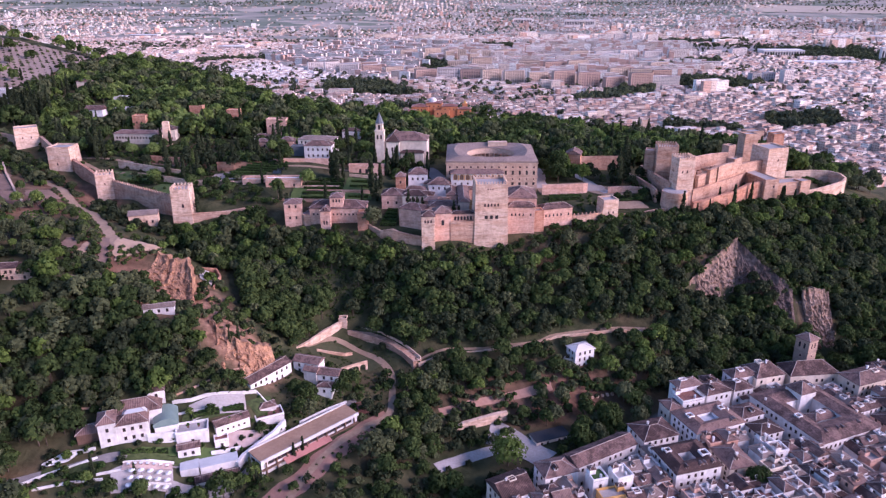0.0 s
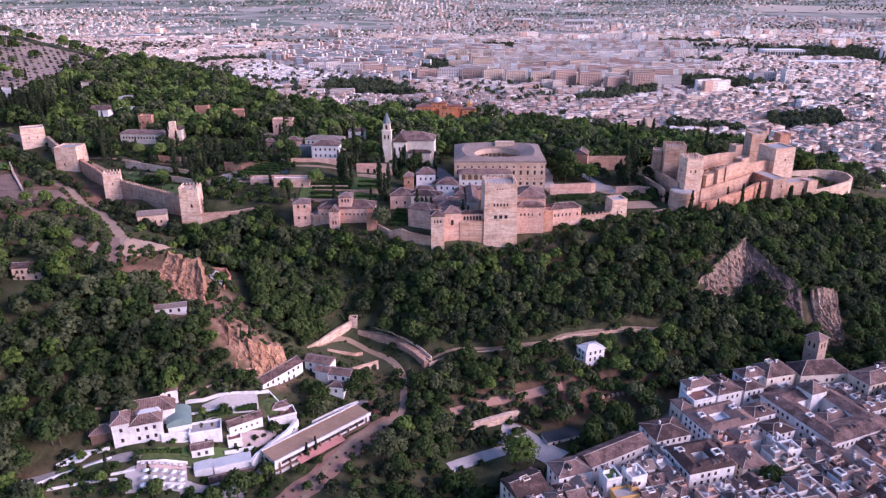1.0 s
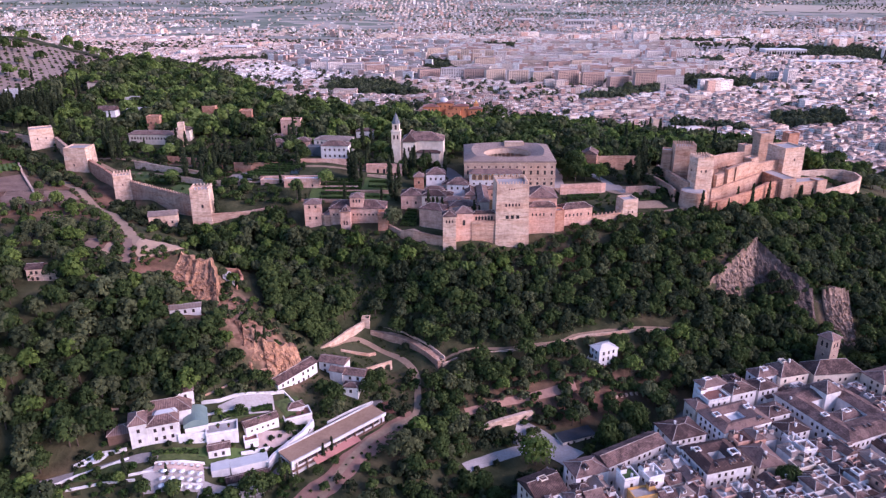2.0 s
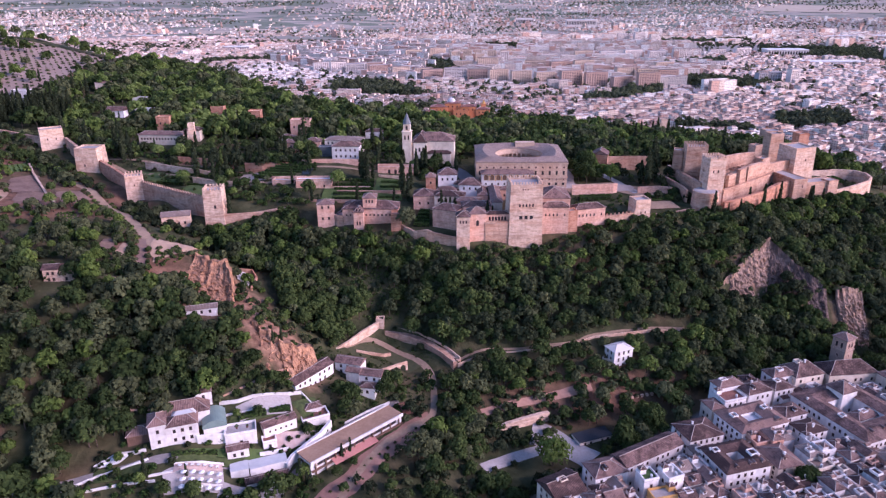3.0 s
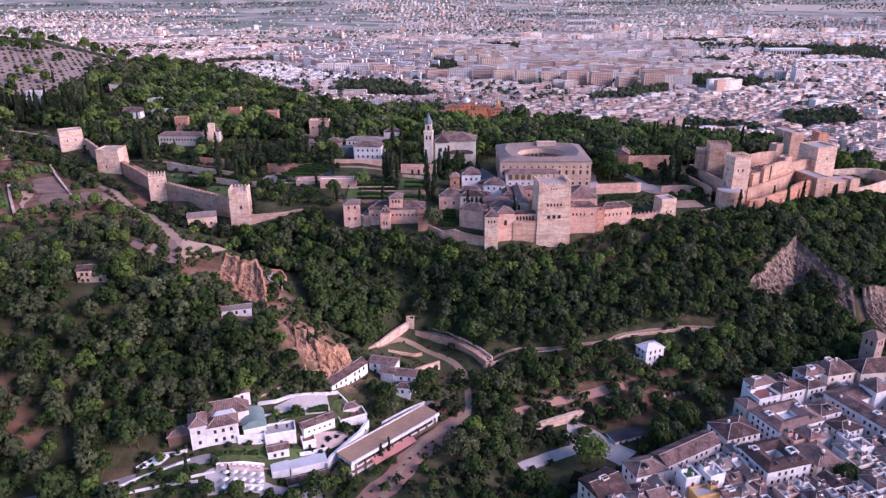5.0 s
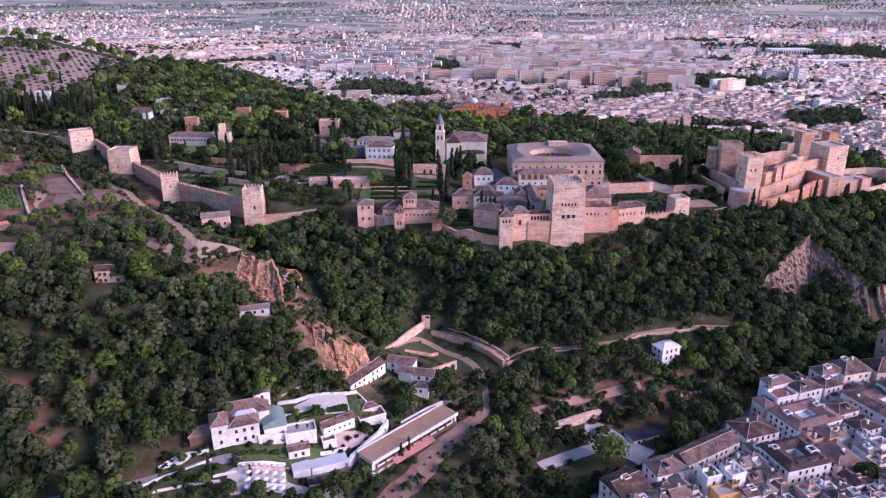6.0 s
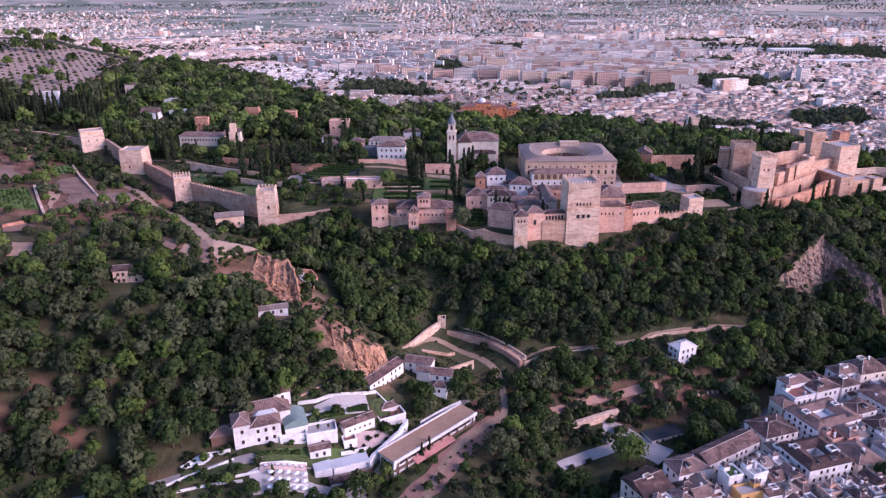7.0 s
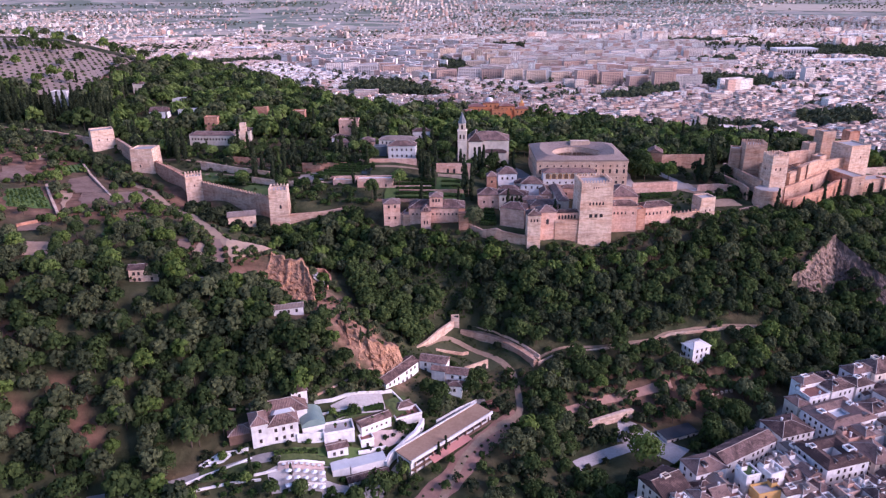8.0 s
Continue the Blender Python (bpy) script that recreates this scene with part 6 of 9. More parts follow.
quarter_of("suburb_town", [(-640, 1810), (-470, 1990), (-560, 2200), (-400, 2800), (-1200, 3150), (-1700, 2900), (-1300, 2300), (-900, 1960)], 36, (60, 28), 8, (8, 13), (5.5, 9), 315, "dense low houses with reddish tiled roofs", 0.9, 0.03, (12, 18), 0.85)
quarter_of("city_suburbs", [(-400, 2800), (100, 2750), (900, 2700), (1500, 2500), (1900, 2100), (2700, 2900), (1900, 3300), (-300, 3150)], 12, (84, 40), 16, (12, 24), (6, 15), 316, "pale suburbs at the edge of the city", 0.82, 0.14, pitched=0.45)
STRAW = material("straw_field", (0.36, 0.29, 0.22), (0.50, 0.42, 0.33), grain=0.02, stain=0.004, bump=0)
plot("straw_field", [(-1165, 3330), (-588, 3250), (-640, 3420), (-1220, 3500)], STRAW, "pale ochre stubble field on the plain", lift=2.5, n=16)
plot("straw_field", [(1831, 4190), (2520, 4090), (2640, 4340), (1795, 4450)], STRAW, "pale ochre stubble field on the plain", lift=2.5, n=16)
plot("sports_ground", [(1005, 2020), (1165, 1975), (1095, 1870), (960, 1925)], CITY_FLAT, "pale sports ground beside the halls", lift=1.0, n=10)
# street and park trees; the haze over the city is put into their leaf colour
x, y = scatter([(-900, 950), (600, 900), (1500, 1300), (2200, 2900), (-1500, 2800)], 24, 5, lambda x, y: np.clip(0.26 + 1.6 * fractal(x * 0.5, y, 200, 3, 9), 0.05, 1.0) * (ground_z(x, y) < 62))
woods("city_trees", x, y, "distant", [LEAF_OLIVE, LEAF_HAZE, LEAF_HAZE, BARK], "street and park trees among the city blocks, leaves paled for haze", 6, size=0.95)
for k, (poly, gap) in enumerate(PARKS):
    x, y = scatter(poly, gap, 80 + k)
    woods("park_trees", x, y, "distant", [LEAF_HAZE, LEAF_OLIVE, BARK], "park trees among the city blocks, leaves paled for haze", 90 + k, size=1.1)
x, y = scatter([(-2900, 2600), (-1500, 2750), (-300, 3100), (1900, 3300), (2900, 3100), (3300, 4600), (-3300, 4600)], 27, 95, lambda x, y: np.clip(-0.12 + 2.0 * fractal(x * 0.16, y, 130, 3, 96), 0.015, 0.9))
woods("plain_trees", x, y, "distant", [LEAF_OLIVE, LEAF_HAZE, BARK], "lines of trees between the fields, leaves paled for haze", 97, size=0.8)

# ---- old quarter across the river ----
TOWN = []


def court_house(a, b, depth, z0, z1, court=0.36, label="white courtyard house with tiled roofs round a patio", floors=3, tile=None, faces="SW", cover=None):
    cx, cy, turn, w = facing(*a, *b, depth)
    TOWN.append((cx, cy, w, depth, turn))
    FOOT.append((cx, cy, w, depth, turn))
    e = thing("courtyard_house", cx, cy, z0, turn, label, "house", "old quarter houses")
    h, d = z1 - z0, depth
    iw, idp = w * court / 2, d * court / 2
    bm = bmesh.new()
    for q in ((-w / 2, w / 2, -d / 2, -idp), (-w / 2, w / 2, idp, d / 2), (-w / 2, -iw, -idp, idp), (iw, w / 2, -idp, idp)):
        box(bm, *q, -4, h)
    part("wall", bm, WHITEWASH, e)
    bm = bmesh.new()
    o, k, rise = 0.5, 0.3, 1.7
    O = [(-w / 2 - o, -d / 2 - o), (w / 2 + o, -d / 2 - o), (w / 2 + o, d / 2 + o), (-w / 2 - o, d / 2 + o)]
    I = [(-iw + k, -idp + k), (iw - k, -idp + k), (iw - k, idp - k), (-iw + k, idp - k)]
    R = [((p[0] + q[0]) / 2, (p[1] + q[1]) / 2) for p, q in zip(O, I)]
    for i in range(4):
        j = (i + 1) % 4
        quad(bm, [(*O[i], h + 0.25), (*O[j], h + 0.25), (*R[j], h + 0.25 + rise), (*R[i], h + 0.25 + rise)])
        quad(bm, [(*R[i], h + 0.25 + rise), (*R[j], h + 0.25 + rise), (*I[j], h + 0.3), (*I[i], h + 0.3)])
        quad(bm, [(*O[j], h + 0.25), (*O[i], h + 0.25), (*O[i], h), (*O[j], h)])
    part("roof", roof_uv(bm), tile or TILE, e)
    part("patio", box(bmesh.new(), -iw, iw, -idp, idp, -1, (h - 1.2) if cover else 0.4), cover or PAVING, e, "glazed patio cover" if cover else "paved patio")
    for f in faces:
        windows(e, f, (w, d), floors, rise=(h - 0.8) / floors, skip=0.12, step=2.6, first=1.0)
    ring = (w / 2 + iw) / 2
    for s in (-1, 1):
        u, v, a = s * ring, random.uniform(-d / 3, d / 3), random.uniform(1.2, 1.7)
        bm = bmesh.new()
        for q in ((u - a, u + a, v - a, v - a + 0.25), (u - a, u + a, v + a - 0.25, v + a), (u - a, u - a + 0.25, v - a + 0.25, v + a - 0.25), (u + a - 0.25, u + a, v - a + 0.25, v + a - 0.25)):
            box(bm, *q, h - 0.5, h + 2.3)
        part("terrace_parapet", bm, WHITEWASH, e)
        part("terrace_floor", box(bmesh.new(), u - a + 0.25, u + a - 0.25, v - a + 0.25, v + a - 0.25, h - 0.5, h + 1.5), random.choice([TILE_RED, PAVING]), e)
    for s in range(4):
        u, v = random.uniform(-w / 2.6, w / 2.6), -(d / 2 + idp) / 2 - 1.0
        part("dormer", box(bmesh.new(), u - 0.6, u + 0.6, v - 0.8, v + 0.8, h, h + 1.7), WHITEWASH, e)
        part("dormer_roof", hip_roof(u - 0.8, u + 0.8, v - 1.0, v + 1.0, h + 1.75, 0.45, gable=True), (tile or TILE, MORTAR), e)
        ob = new("dormer_window", window_mesh(0.6, 0.7))
        ob.parent, ob.matrix_basis = e, pose(u, v - 0.82, h + 0.8)
    for s in range(2):
        cx, cy = random.choice((-1, 1)) * (w / 2 - 2), random.uniform(-d / 3, d / 3)
        bm = box(bmesh.new(), cx - 0.3, cx + 0.3, cy - 0.4, cy + 0.4, h, h + 2.0)
        box(bm, cx - 0.38, cx + 0.38, cy - 0.48, cy + 0.48, h + 2.0, h + 2.12)
        part("chimney", bm, WHITEWASH, e)
    return e


def town_house(a, b, depth, z0, z1, **kw):
    cx, cy, turn, w = facing(*a, *b, depth)
    TOWN.append((cx, cy, w, depth, turn))
    kw.setdefault("label", "white old-quarter house with a clay tile roof")
    kw.setdefault("faces", "SW")
    kw.setdefault("floors", 3)
    kw.setdefault("style", "plain")
    return house(cx, cy, w, depth, z1 - z0, turn, z=z0, group="old quarter houses", name="town_house", chimney=random.random() < 0.5, **kw)


court_house((107, 245.5), (131, 254.1), 17, 58.5, 68, court=0.33, cover=GREY_SHEET)
court_house((89.2, 217), (108.6, 222.4), 17, 60, 70, court=0.3)
town_house((113.4, 225), (124.7, 227.6), 14, 58, 66, label="house with a broad hipped roof and grey walls", wall=CREAM, rise=3)
town_house((22, 205), (34, 211), 13, 58, 68, roof="gable", rise=3.2, tile=TILE, label="pale house with a wide tiled gable roof", wall=CREAM)
town_house((38.9, 217.5), (52.5, 222), 10, 58, 68, rise=2.6)
town_house((52.5, 223.5), (79.5, 238.5), 9, 58, 68.3, roof="gable", rise=2.4, label="long house with an unbroken tiled roof")
town_house((56.5, 213.5), (62.5, 215.2), 6.5, 58, 69.6, roof="flat", tile=material("roof_lawn", (0.05, 0.09, 0.03), (0.08, 0.13, 0.045), grain=1), label="white house with a green roof terrace")
town_house((59, 207.5), (69, 210), 5.5, 58, 66, roof="flat", wall=OCHRE, tile=PAVING, label="ochre-walled house with a flat roof")
town_house((66, 214), (72.5, 216.4), 7, 58, 69.8, roof="flat", tile=PAVING, label="white house with stacked roof terraces")
# long white convent wing
court_house((157, 238.7), (188.5, 251), 40, 59.5, 67.6, court=0.44, label="large white convent round a planted cloister", floors=2, faces="SW")
for a, b, dp, z1, w in (((196, 281), (218, 289), 12, 69, CREAM), ((200, 262), (222, 268), 11, 67.5, CREAM), ((194, 250), (204, 253), 12, 66, PINK_RENDER)):
    town_house(a, b, dp, 59, z1, wall=w, label="tall rendered house with a dark tiled roof", rise=2.6)
house(165.5, 276, 9, 9, 11.5, 21, z=59.5, group="old quarter houses", name="convent_chapel", label="white chapel with an octagonal lantern roof", faces="SW", floors=1, rise=3.6)
TOWN.append((165.5, 276, 9, 9, 21))
for a, b, dp, z0, z1, kw in (((101.5, 264.5), (108, 266.5), 8, 58, 67, dict(wall=CREAM)), ((108.5, 268), (119.5, 271.5), 9, 58, 68.5, dict(roof="flat", tile=TILE_RED, label="white house with a red roof terrace")),
                             ((109, 276), (121, 280), 7, 58, 71, dict(rise=1.8)), ((121, 272.5), (134, 277), 10, 58, 69.5, dict(rise=2.4)), ((135.5, 277.5), (146, 281), 9, 58, 68.5, dict(rise=2.2)),
                             ((139, 287), (152, 291), 8, 58, 69.5, dict(rise=2.4)), ((150.5, 288), (166, 292), 12, 58, 69, dict(rise=5, label="church transept with a steep hipped roof", wall=CREAM)),
                             ((84, 242), (100, 247), 13, 58, 66.8, dict(rise=2.2)), ((131.5, 258), (143, 262), 9, 58, 67, dict()), ((134.5, 246), (146, 250), 9, 58, 66.5, dict())):
    town_house(a, b, dp, z0, z1, **kw)
court_wing = facing(163, 256.5, 176, 261.6, 6)
house(court_wing[0], court_wing[1], 13, 6, 6.6, court_wing[2], z=59.5, group="old quarter houses", name="cloister_wing", label="low tiled wing across the convent cloister", faces="S", floors=1, rise=1.6)
# parish church and its brick belfry
house(180, 298, 25, 12, 9, 6, z=59.5, name="parish_church", category="church", label="long parish church with a dark tiled roof", wall=CREAM, faces="S", floors=1, first=5, rise=4.5, sink=5)
TOWN.append((180, 298, 27, 13, 6))
e = thing("bell_tower", 185.5, 312.5, 58, 30, "square brick bell tower with paired arches and a hipped roof", "tower")
BRICKY = coursed(material("old_brick", (0.30, 0.20, 0.16), (0.50, 0.37, 0.30), grain=1.2, stain=0.2), height=0.4)
part("shaft", box(bmesh.new(), -3.7, 3.7, -3.7, 3.7, -4, 20), BRICKY, e)
part("roof", hip_roof(-4.3, 4.3, -4.3, 4.3, 20.2, 2.6), (TILE, MORTAR), e)
part("cornice", box(bmesh.new(), -4.0, 4.0, -4.0, 4.0, 13.6, 14.0), BRICKY, e)
for f in "SW":
    for u in (-1.3, 1.3):
        put_window(e, f, u, 15.2, 1.2, 2.4, (7.4, 7.4), "arch")
    put_window(e, f, 0, 10.2, 0.9, 1.0, (7.4, 7.4), "arch")

# the rest of the quarter: close-set houses on a skewed grid
quarter = [(6, 206), (26, 224), (48, 236), (84, 252), (100, 262), (106, 282), (132, 293), (160, 300), (205, 304), (330, 330), (330, 196), (6, 196)]
r = random.Random(31)
ca, sa = math.cos(radians(17)), math.sin(radians(17))
for i in range(-2, 50):
    for j in range(-4, 32):
        lx, ly = i * 7.0 + r.uniform(-0.8, 0.8), j * 6.5 + r.uniform(-0.8, 0.8)
        px, py = 20 + lx * ca - ly * sa, 188 + lx * sa + ly * ca
        if not inside(quarter, np.array(px), np.array(py)) or py < 199 or px > 120 + 0.62 * py:
            continue
        w, d = r.uniform(5.4, 8.2), r.uniform(4.9, 6.9)
        clash = False
        for cx, cy, cw, cd, ct in TOWN:
            u = (px - cx) * math.cos(radians(ct)) + (py - cy) * math.sin(radians(ct))
            v = -(px - cx) * math.sin(radians(ct)) + (py - cy) * math.cos(radians(ct))
            if abs(u) < cw / 2 + w * 0.42 and abs(v) < cd / 2 + d * 0.42:
                clash = True
        if clash or r.random() < 0.05:
            continue
        style = r.random()
        h = r.uniform(4.6, 9.4)
        random.seed(1000 * i + j)
        house(px, py, w, d, h, 17 + r.uniform(-4, 4) + (90 if r.random() < 0.5 else 0), z=58.5, roof="hip" if style < 0.4 else "gable" if style < 0.78 else "flat", tile=(TILE if r.random() < 0.7 else TILE_PALE) if style < 0.78 else r.choice([TILE_RED, PAVING, TILE_PALE]),
              wall=WHITEWASH if r.random() < 0.72 else r.choice([CREAM, PINK_RENDER]), label="white old-quarter house with a tiled roof" if style < 0.78 else "white old-quarter house with a roof terrace", group="old quarter houses", name="town_house",
              floors=1 if h < 6 else 2 if h < 8 else 3, faces="SW", skip=0.35, chimney=r.random() < 0.35, rise=r.uniform(1.3, 2.2))
random.seed(3)

# ---- lanes and walls in the valley ----
strip("lane", [(-62, 200), (-58, 216), (-47, 239), (-34, 254), (-25, 262), (-24, 276), (-27, 292), (-40, 306), (-57, 311), (-68, 298)], 3.2, DIRT, "pale dusty lane winding up the valley")
strip("promenade", [(-70, 204), (-56, 222), (-44, 240), (-30, 255), (-24, 260)], 10.5, material("pink_gravel", (0.19, 0.098, 0.074), (0.33, 0.190, 0.148), grain=0.7, stain=0.1), "pink gravel promenade below the long restaurant", lift=0.12)
strip("river_road", [(-3, 238), (5, 244), (18, 251), (34, 256)], 5.5, PAVING, "pale paved riverside road", lift=0.3)
strip("plaza", [(20, 262), (32, 258), (44, 246)], 14, PAVING, "grey paved riverside square", lift=0.35)
strip("hill_lane", [(-262, 440), (-240, 420), (-222, 400), (-202, 381.5), (-188, 361.5), (-175, 343), (-166, 331)], 6.0, DIRT, "pale dirt lane along the spur")
strip("hill_drive", [(-176.5, 339), (-173.2, 331), (-168.3, 318), (-165, 306), (-161.8, 295)], 4.6, material("dark_drive", (0.15, 0.095, 0.076), (0.25, 0.165, 0.135), grain=0.6), "purplish dirt drive among bushes", lift=0.3)
strip("estate_lane", [(-185, 196), (-161, 204.5), (-141, 213), (-126, 218.5), (-108, 222), (-90, 226)], 3.4, ASPHALT, "grey lane between white garden walls")
strip("upper_path", [(-150, 236), (-122, 241), (-101, 254), (-84, 268), (-72, 282)], 0.7, TAPIAL, "narrow path above the white estate")
strip("wall_walk", [(-13, 296), (0, 302), (17, 304), (45, 308), (58, 313.5), (89, 319), (112, 320)], 1.2, DIRT, "narrow path along the foot of the woods")
strip("terrace_track", [(-2, 268), (14, 276), (34, 283), (52, 288)], 4, material("red_earth_track", (0.28, 0.15, 0.11), (0.42, 0.25, 0.19), grain=0.6), "reddish earth track on the river terrace")
curtain([(-74, 291, 83.4), (-66, 301, 84), (-60, 311, 84.6), (-53, 319, 85.4)], 1.2, wall=TAPIAL_PALE, label="pale stepped boundary wall beside the lane", name="boundary_wall")
front_house((-54, 318.5), (-50, 318.5), 4, 77, 86, roof="flat", wall=TAPIAL_PALE, tile=TAPIAL_PALE, faces="S", floors=1, first=3, skip=0, label="small stone gate house on the lane", category="gate", name="gate_house")
curtain([(-49, 318.5, 80.6), (-42, 317.5, 79.6), (-34, 314.5, 79), (-26, 308, 78.6), (-19, 301, 77.8), (-13, 293.4, 76.6)], 5.0, wall=TAPIAL, label="massive sloping rubble wall carrying a ramp", name="ramp_wall")
curtain([(-48.6, 321, 82), (-41, 319.9, 81), (-32.6, 316.6, 80.4), (-24.4, 309.8, 80), (-17.4, 302.8, 79.2), (-11.4, 295, 78)], 0.5, wall=TAPIAL_PALE, label="low pale parapet along the ramp", name="ramp_parapet")
curtain([(-49.4, 316.2, 81.4), (-42.6, 315.2, 80.4), (-35.2, 312.4, 79.8), (-27.6, 306.2, 79.4), (-20.6, 299.2, 78.6), (-14.6, 291.8, 77.4)], 0.45, wall=TAPIAL, label="worn outer parapet of the ramp", name="ramp_parapet")
curtain([(-12.5, 293, 75.5), (0, 300.5, 76.5), (17, 302.6, 76.8), (45, 306.5, 78.8), (58, 312, 80.2), (89, 317.4, 80.6), (110, 318.4, 79)], 0.6, wall=TAPIAL_PALE, label="low pale wall along the woodland path", name="path_wall")
curtain([(3.4, 260.4, 61.6), (9, 262.8, 62.6), (17, 266, 63), (25, 269.6, 63), (29, 271.4, 62.4)], 1.6, wall=TAPIAL_PALE, label="pale river retaining wall", name="retaining_wall", tall=5)
curtain([(26.5, 270.5, 57), (45, 277, 57), (62, 284, 58), (80, 290, 59)], 0.8, wall=TAPIAL, label="low stone wall of the river terrace", name="terrace_wall")
curtain([(-131, 340.5, 107), (-121, 340, 106.4), (-117, 333, 105.4), (-116.6, 320, 104.6)], 0.8, wall=TAPIAL_RED, label="pink wall of a small yard in the gully", name="yard_wall", tall=3)
curtain([(-299, 409, 136.6), (-283, 383, 136.2), (-266, 357, 135)], 1.4, wall=TAPIAL_PALE, label="pale orchard wall", name="orchard_wall", tall=2)
curtain([(-263, 353, 134.4), (-270, 345, 134.4), (-277, 337, 134.6)], 1.2, wall=TAPIAL_RED, label="red orchard terrace wall", name="orchard_wall", tall=2)
curtain([(-310, 476, 135), (-290, 446, 133.2), (-271, 420, 132), (-257, 400, 131.8), (-243.5, 383, 132)], 1.2, wall=TAPIAL_PALE, label="low ochre orchard wall beside a path", name="orchard_wall", tall=1.6)
plot("kitchen_garden", [(-314, 392), (-302, 407), (-273, 364), (-295, 361)], CROPS, "green kitchen garden plot", lift=0.35)
plot("orchard_plot", [(-296, 414), (-277, 394), (-262, 353), (-280, 390)], OCHRE_EARTH, "bare ochre earth yard beside the orchard wall", lift=0.4)
plot("orchard_plot", [(-298, 434), (-290, 449), (-264, 410), (-276, 396)], PLOT, "bare brown orchard plot")
plot("orchard_plot", [(-274, 397), (-263, 409), (-249, 388), (-261, 373)], PLOT, "bare brown orchard plot")
plot("orchard_plot", [(-257, 408), (-246, 418), (-233, 405), (-238, 383)], PLOT, "bare brown orchard plot")
plot("vineyard", [(-235, 368.6), (-228, 374), (-217.5, 357), (-226, 351)], PLOT, "bare vineyard plot with dark rows")
plot("orchard_plot", [(-346, 443), (-337, 454), (-316, 424), (-330, 415)], PLOT, "bare brown orchard plot")
plot("vegetable_plot", [(-316, 460), (-309, 474), (-297, 456), (-306, 445)], CROPS, "green vegetable plot")
plot("orchard_plot", [(-355, 492), (-343, 496), (-332, 470), (-344, 466)], OCHRE_EARTH, "dry ochre orchard plot")
for name, corners, mat, text in SPUR_PLOTS:
    plot(name, corners, mat, text, lift=0.45)
plot("spur_terrace", [(-172, 345), (-146.5, 341), (-149, 332.5), (-163, 316)], material("pale_dry_earth", (0.33, 0.205, 0.135), (0.50, 0.35, 0.245), grain=0.5, stain=0.12, contrast=0.18), "pale bare earth terrace on the spur", lift=0.6)
plot("spur_terrace", [(-160, 307), (-149, 310), (-140, 303), (-153, 300)], bpy.data.materials["pale_dry_earth"], "small pale earth terrace above the bank", lift=0.6)
rows_of = np.random.default_rng(120)
for corners, n, k in (([(-314, 392), (-302, 407), (-273, 364), (-295, 361)], 9, 26), ([(-235, 368.6), (-228, 374), (-217.5, 357), (-226, 351)], 6, 14), ([(-316, 460), (-309, 474), (-297, 456), (-306, 445)], 5, 12)):
    a, b, c, d = (np.array(p) for p in corners)
    places = np.array([(a + (b - a) * u) * (1 - v) + (d + (c - d) * u) * v for u in np.linspace(0.06, 0.94, n) for v in np.linspace(0.04, 0.96, k)]) + rows_of.normal(0, 0.25, (n * k, 2))
    woods("crop_rows", places[:, 0], places[:, 1], "bush", [HEDGE, LEAF_BRIGHT, BARK], "rows of low green crops", 121 + n, size=0.34)
# ---- bare rock ----
crag([(-149, 331, 121), (-142.5, 326, 119.6), (-136, 322, 118.8), (-129.5, 322.5, 118.4), (-124, 313, 115.5), (-120.5, 303, 109)], [(-149, 311, 114), (-141, 305.5, 111.5), (-133.5, 300.5, 107.5), (-126, 298.5, 106), (-120, 297, 105), (-116.5, 296, 104)], ROCK, "tall ochre rock face at the tip of the spur", seed=1, bulge=1.5)
crag([(-147, 338, 117.5), (-140, 331, 116.5), (-132, 324, 115.5), (-126, 314, 112)], [(-134, 343, 103), (-127, 334, 103), (-121, 324, 102.5), (-117.5, 312, 102)], ROCK, "steep ochre flank of the spur above the gully", seed=2, bulge=1.3)
crag([(-106, 280, 105.6), (-98, 275, 103.4), (-91, 271.5, 100), (-84.5, 273, 96.5), (-79, 279, 93)], [(-101, 265, 96), (-94.5, 261, 91.5), (-87.5, 260.5, 87), (-80.5, 265.5, 83), (-74.5, 274, 82.5)], ROCK, "lower ochre bluff above the farmhouses", seed=4, bulge=1.6)
SCARP = coursed(material("pale_ochre_scarp", (0.15, 0.094, 0.070), (0.36, 0.245, 0.186), grain=0.7, stain=0.12, mid=(0.245, 0.162, 0.12), contrast=0.16, bump=1.0), height=3.2, amount=0.14)
crag([(137, 352.5, 92), (146, 357.5, 98.5), (154, 362, 104), (162, 367.5, 109), (169, 372, 112)], [(138.5, 343.5, 77), (146, 345.5, 77), (154, 349.5, 80), (161, 354.5, 84), (167, 359, 88)], SCARP, "pale ochre scarp of the landslip below the citadel", seed=8, bulge=1.1)
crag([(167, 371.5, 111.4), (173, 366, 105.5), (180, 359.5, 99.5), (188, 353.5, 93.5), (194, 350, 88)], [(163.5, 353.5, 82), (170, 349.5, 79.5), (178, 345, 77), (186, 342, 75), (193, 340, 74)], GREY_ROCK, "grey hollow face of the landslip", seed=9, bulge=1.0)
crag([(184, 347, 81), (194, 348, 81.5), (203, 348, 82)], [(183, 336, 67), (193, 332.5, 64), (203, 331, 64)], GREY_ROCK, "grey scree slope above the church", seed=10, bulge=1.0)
crag([(199, 350, 87.5), (207, 350.5, 88.5), (216, 353, 86)], [(199, 332.5, 65), (206, 330, 62), (215, 334, 64)], SCARP, "ochre bluff above the parish church", seed=11, bulge=1.7)
plot("yard", [(-130, 339), (-121, 338.6), (-118, 322), (-124, 322)], PAVING, "grey walled yard below the rock face", lift=0.8, category="yard")
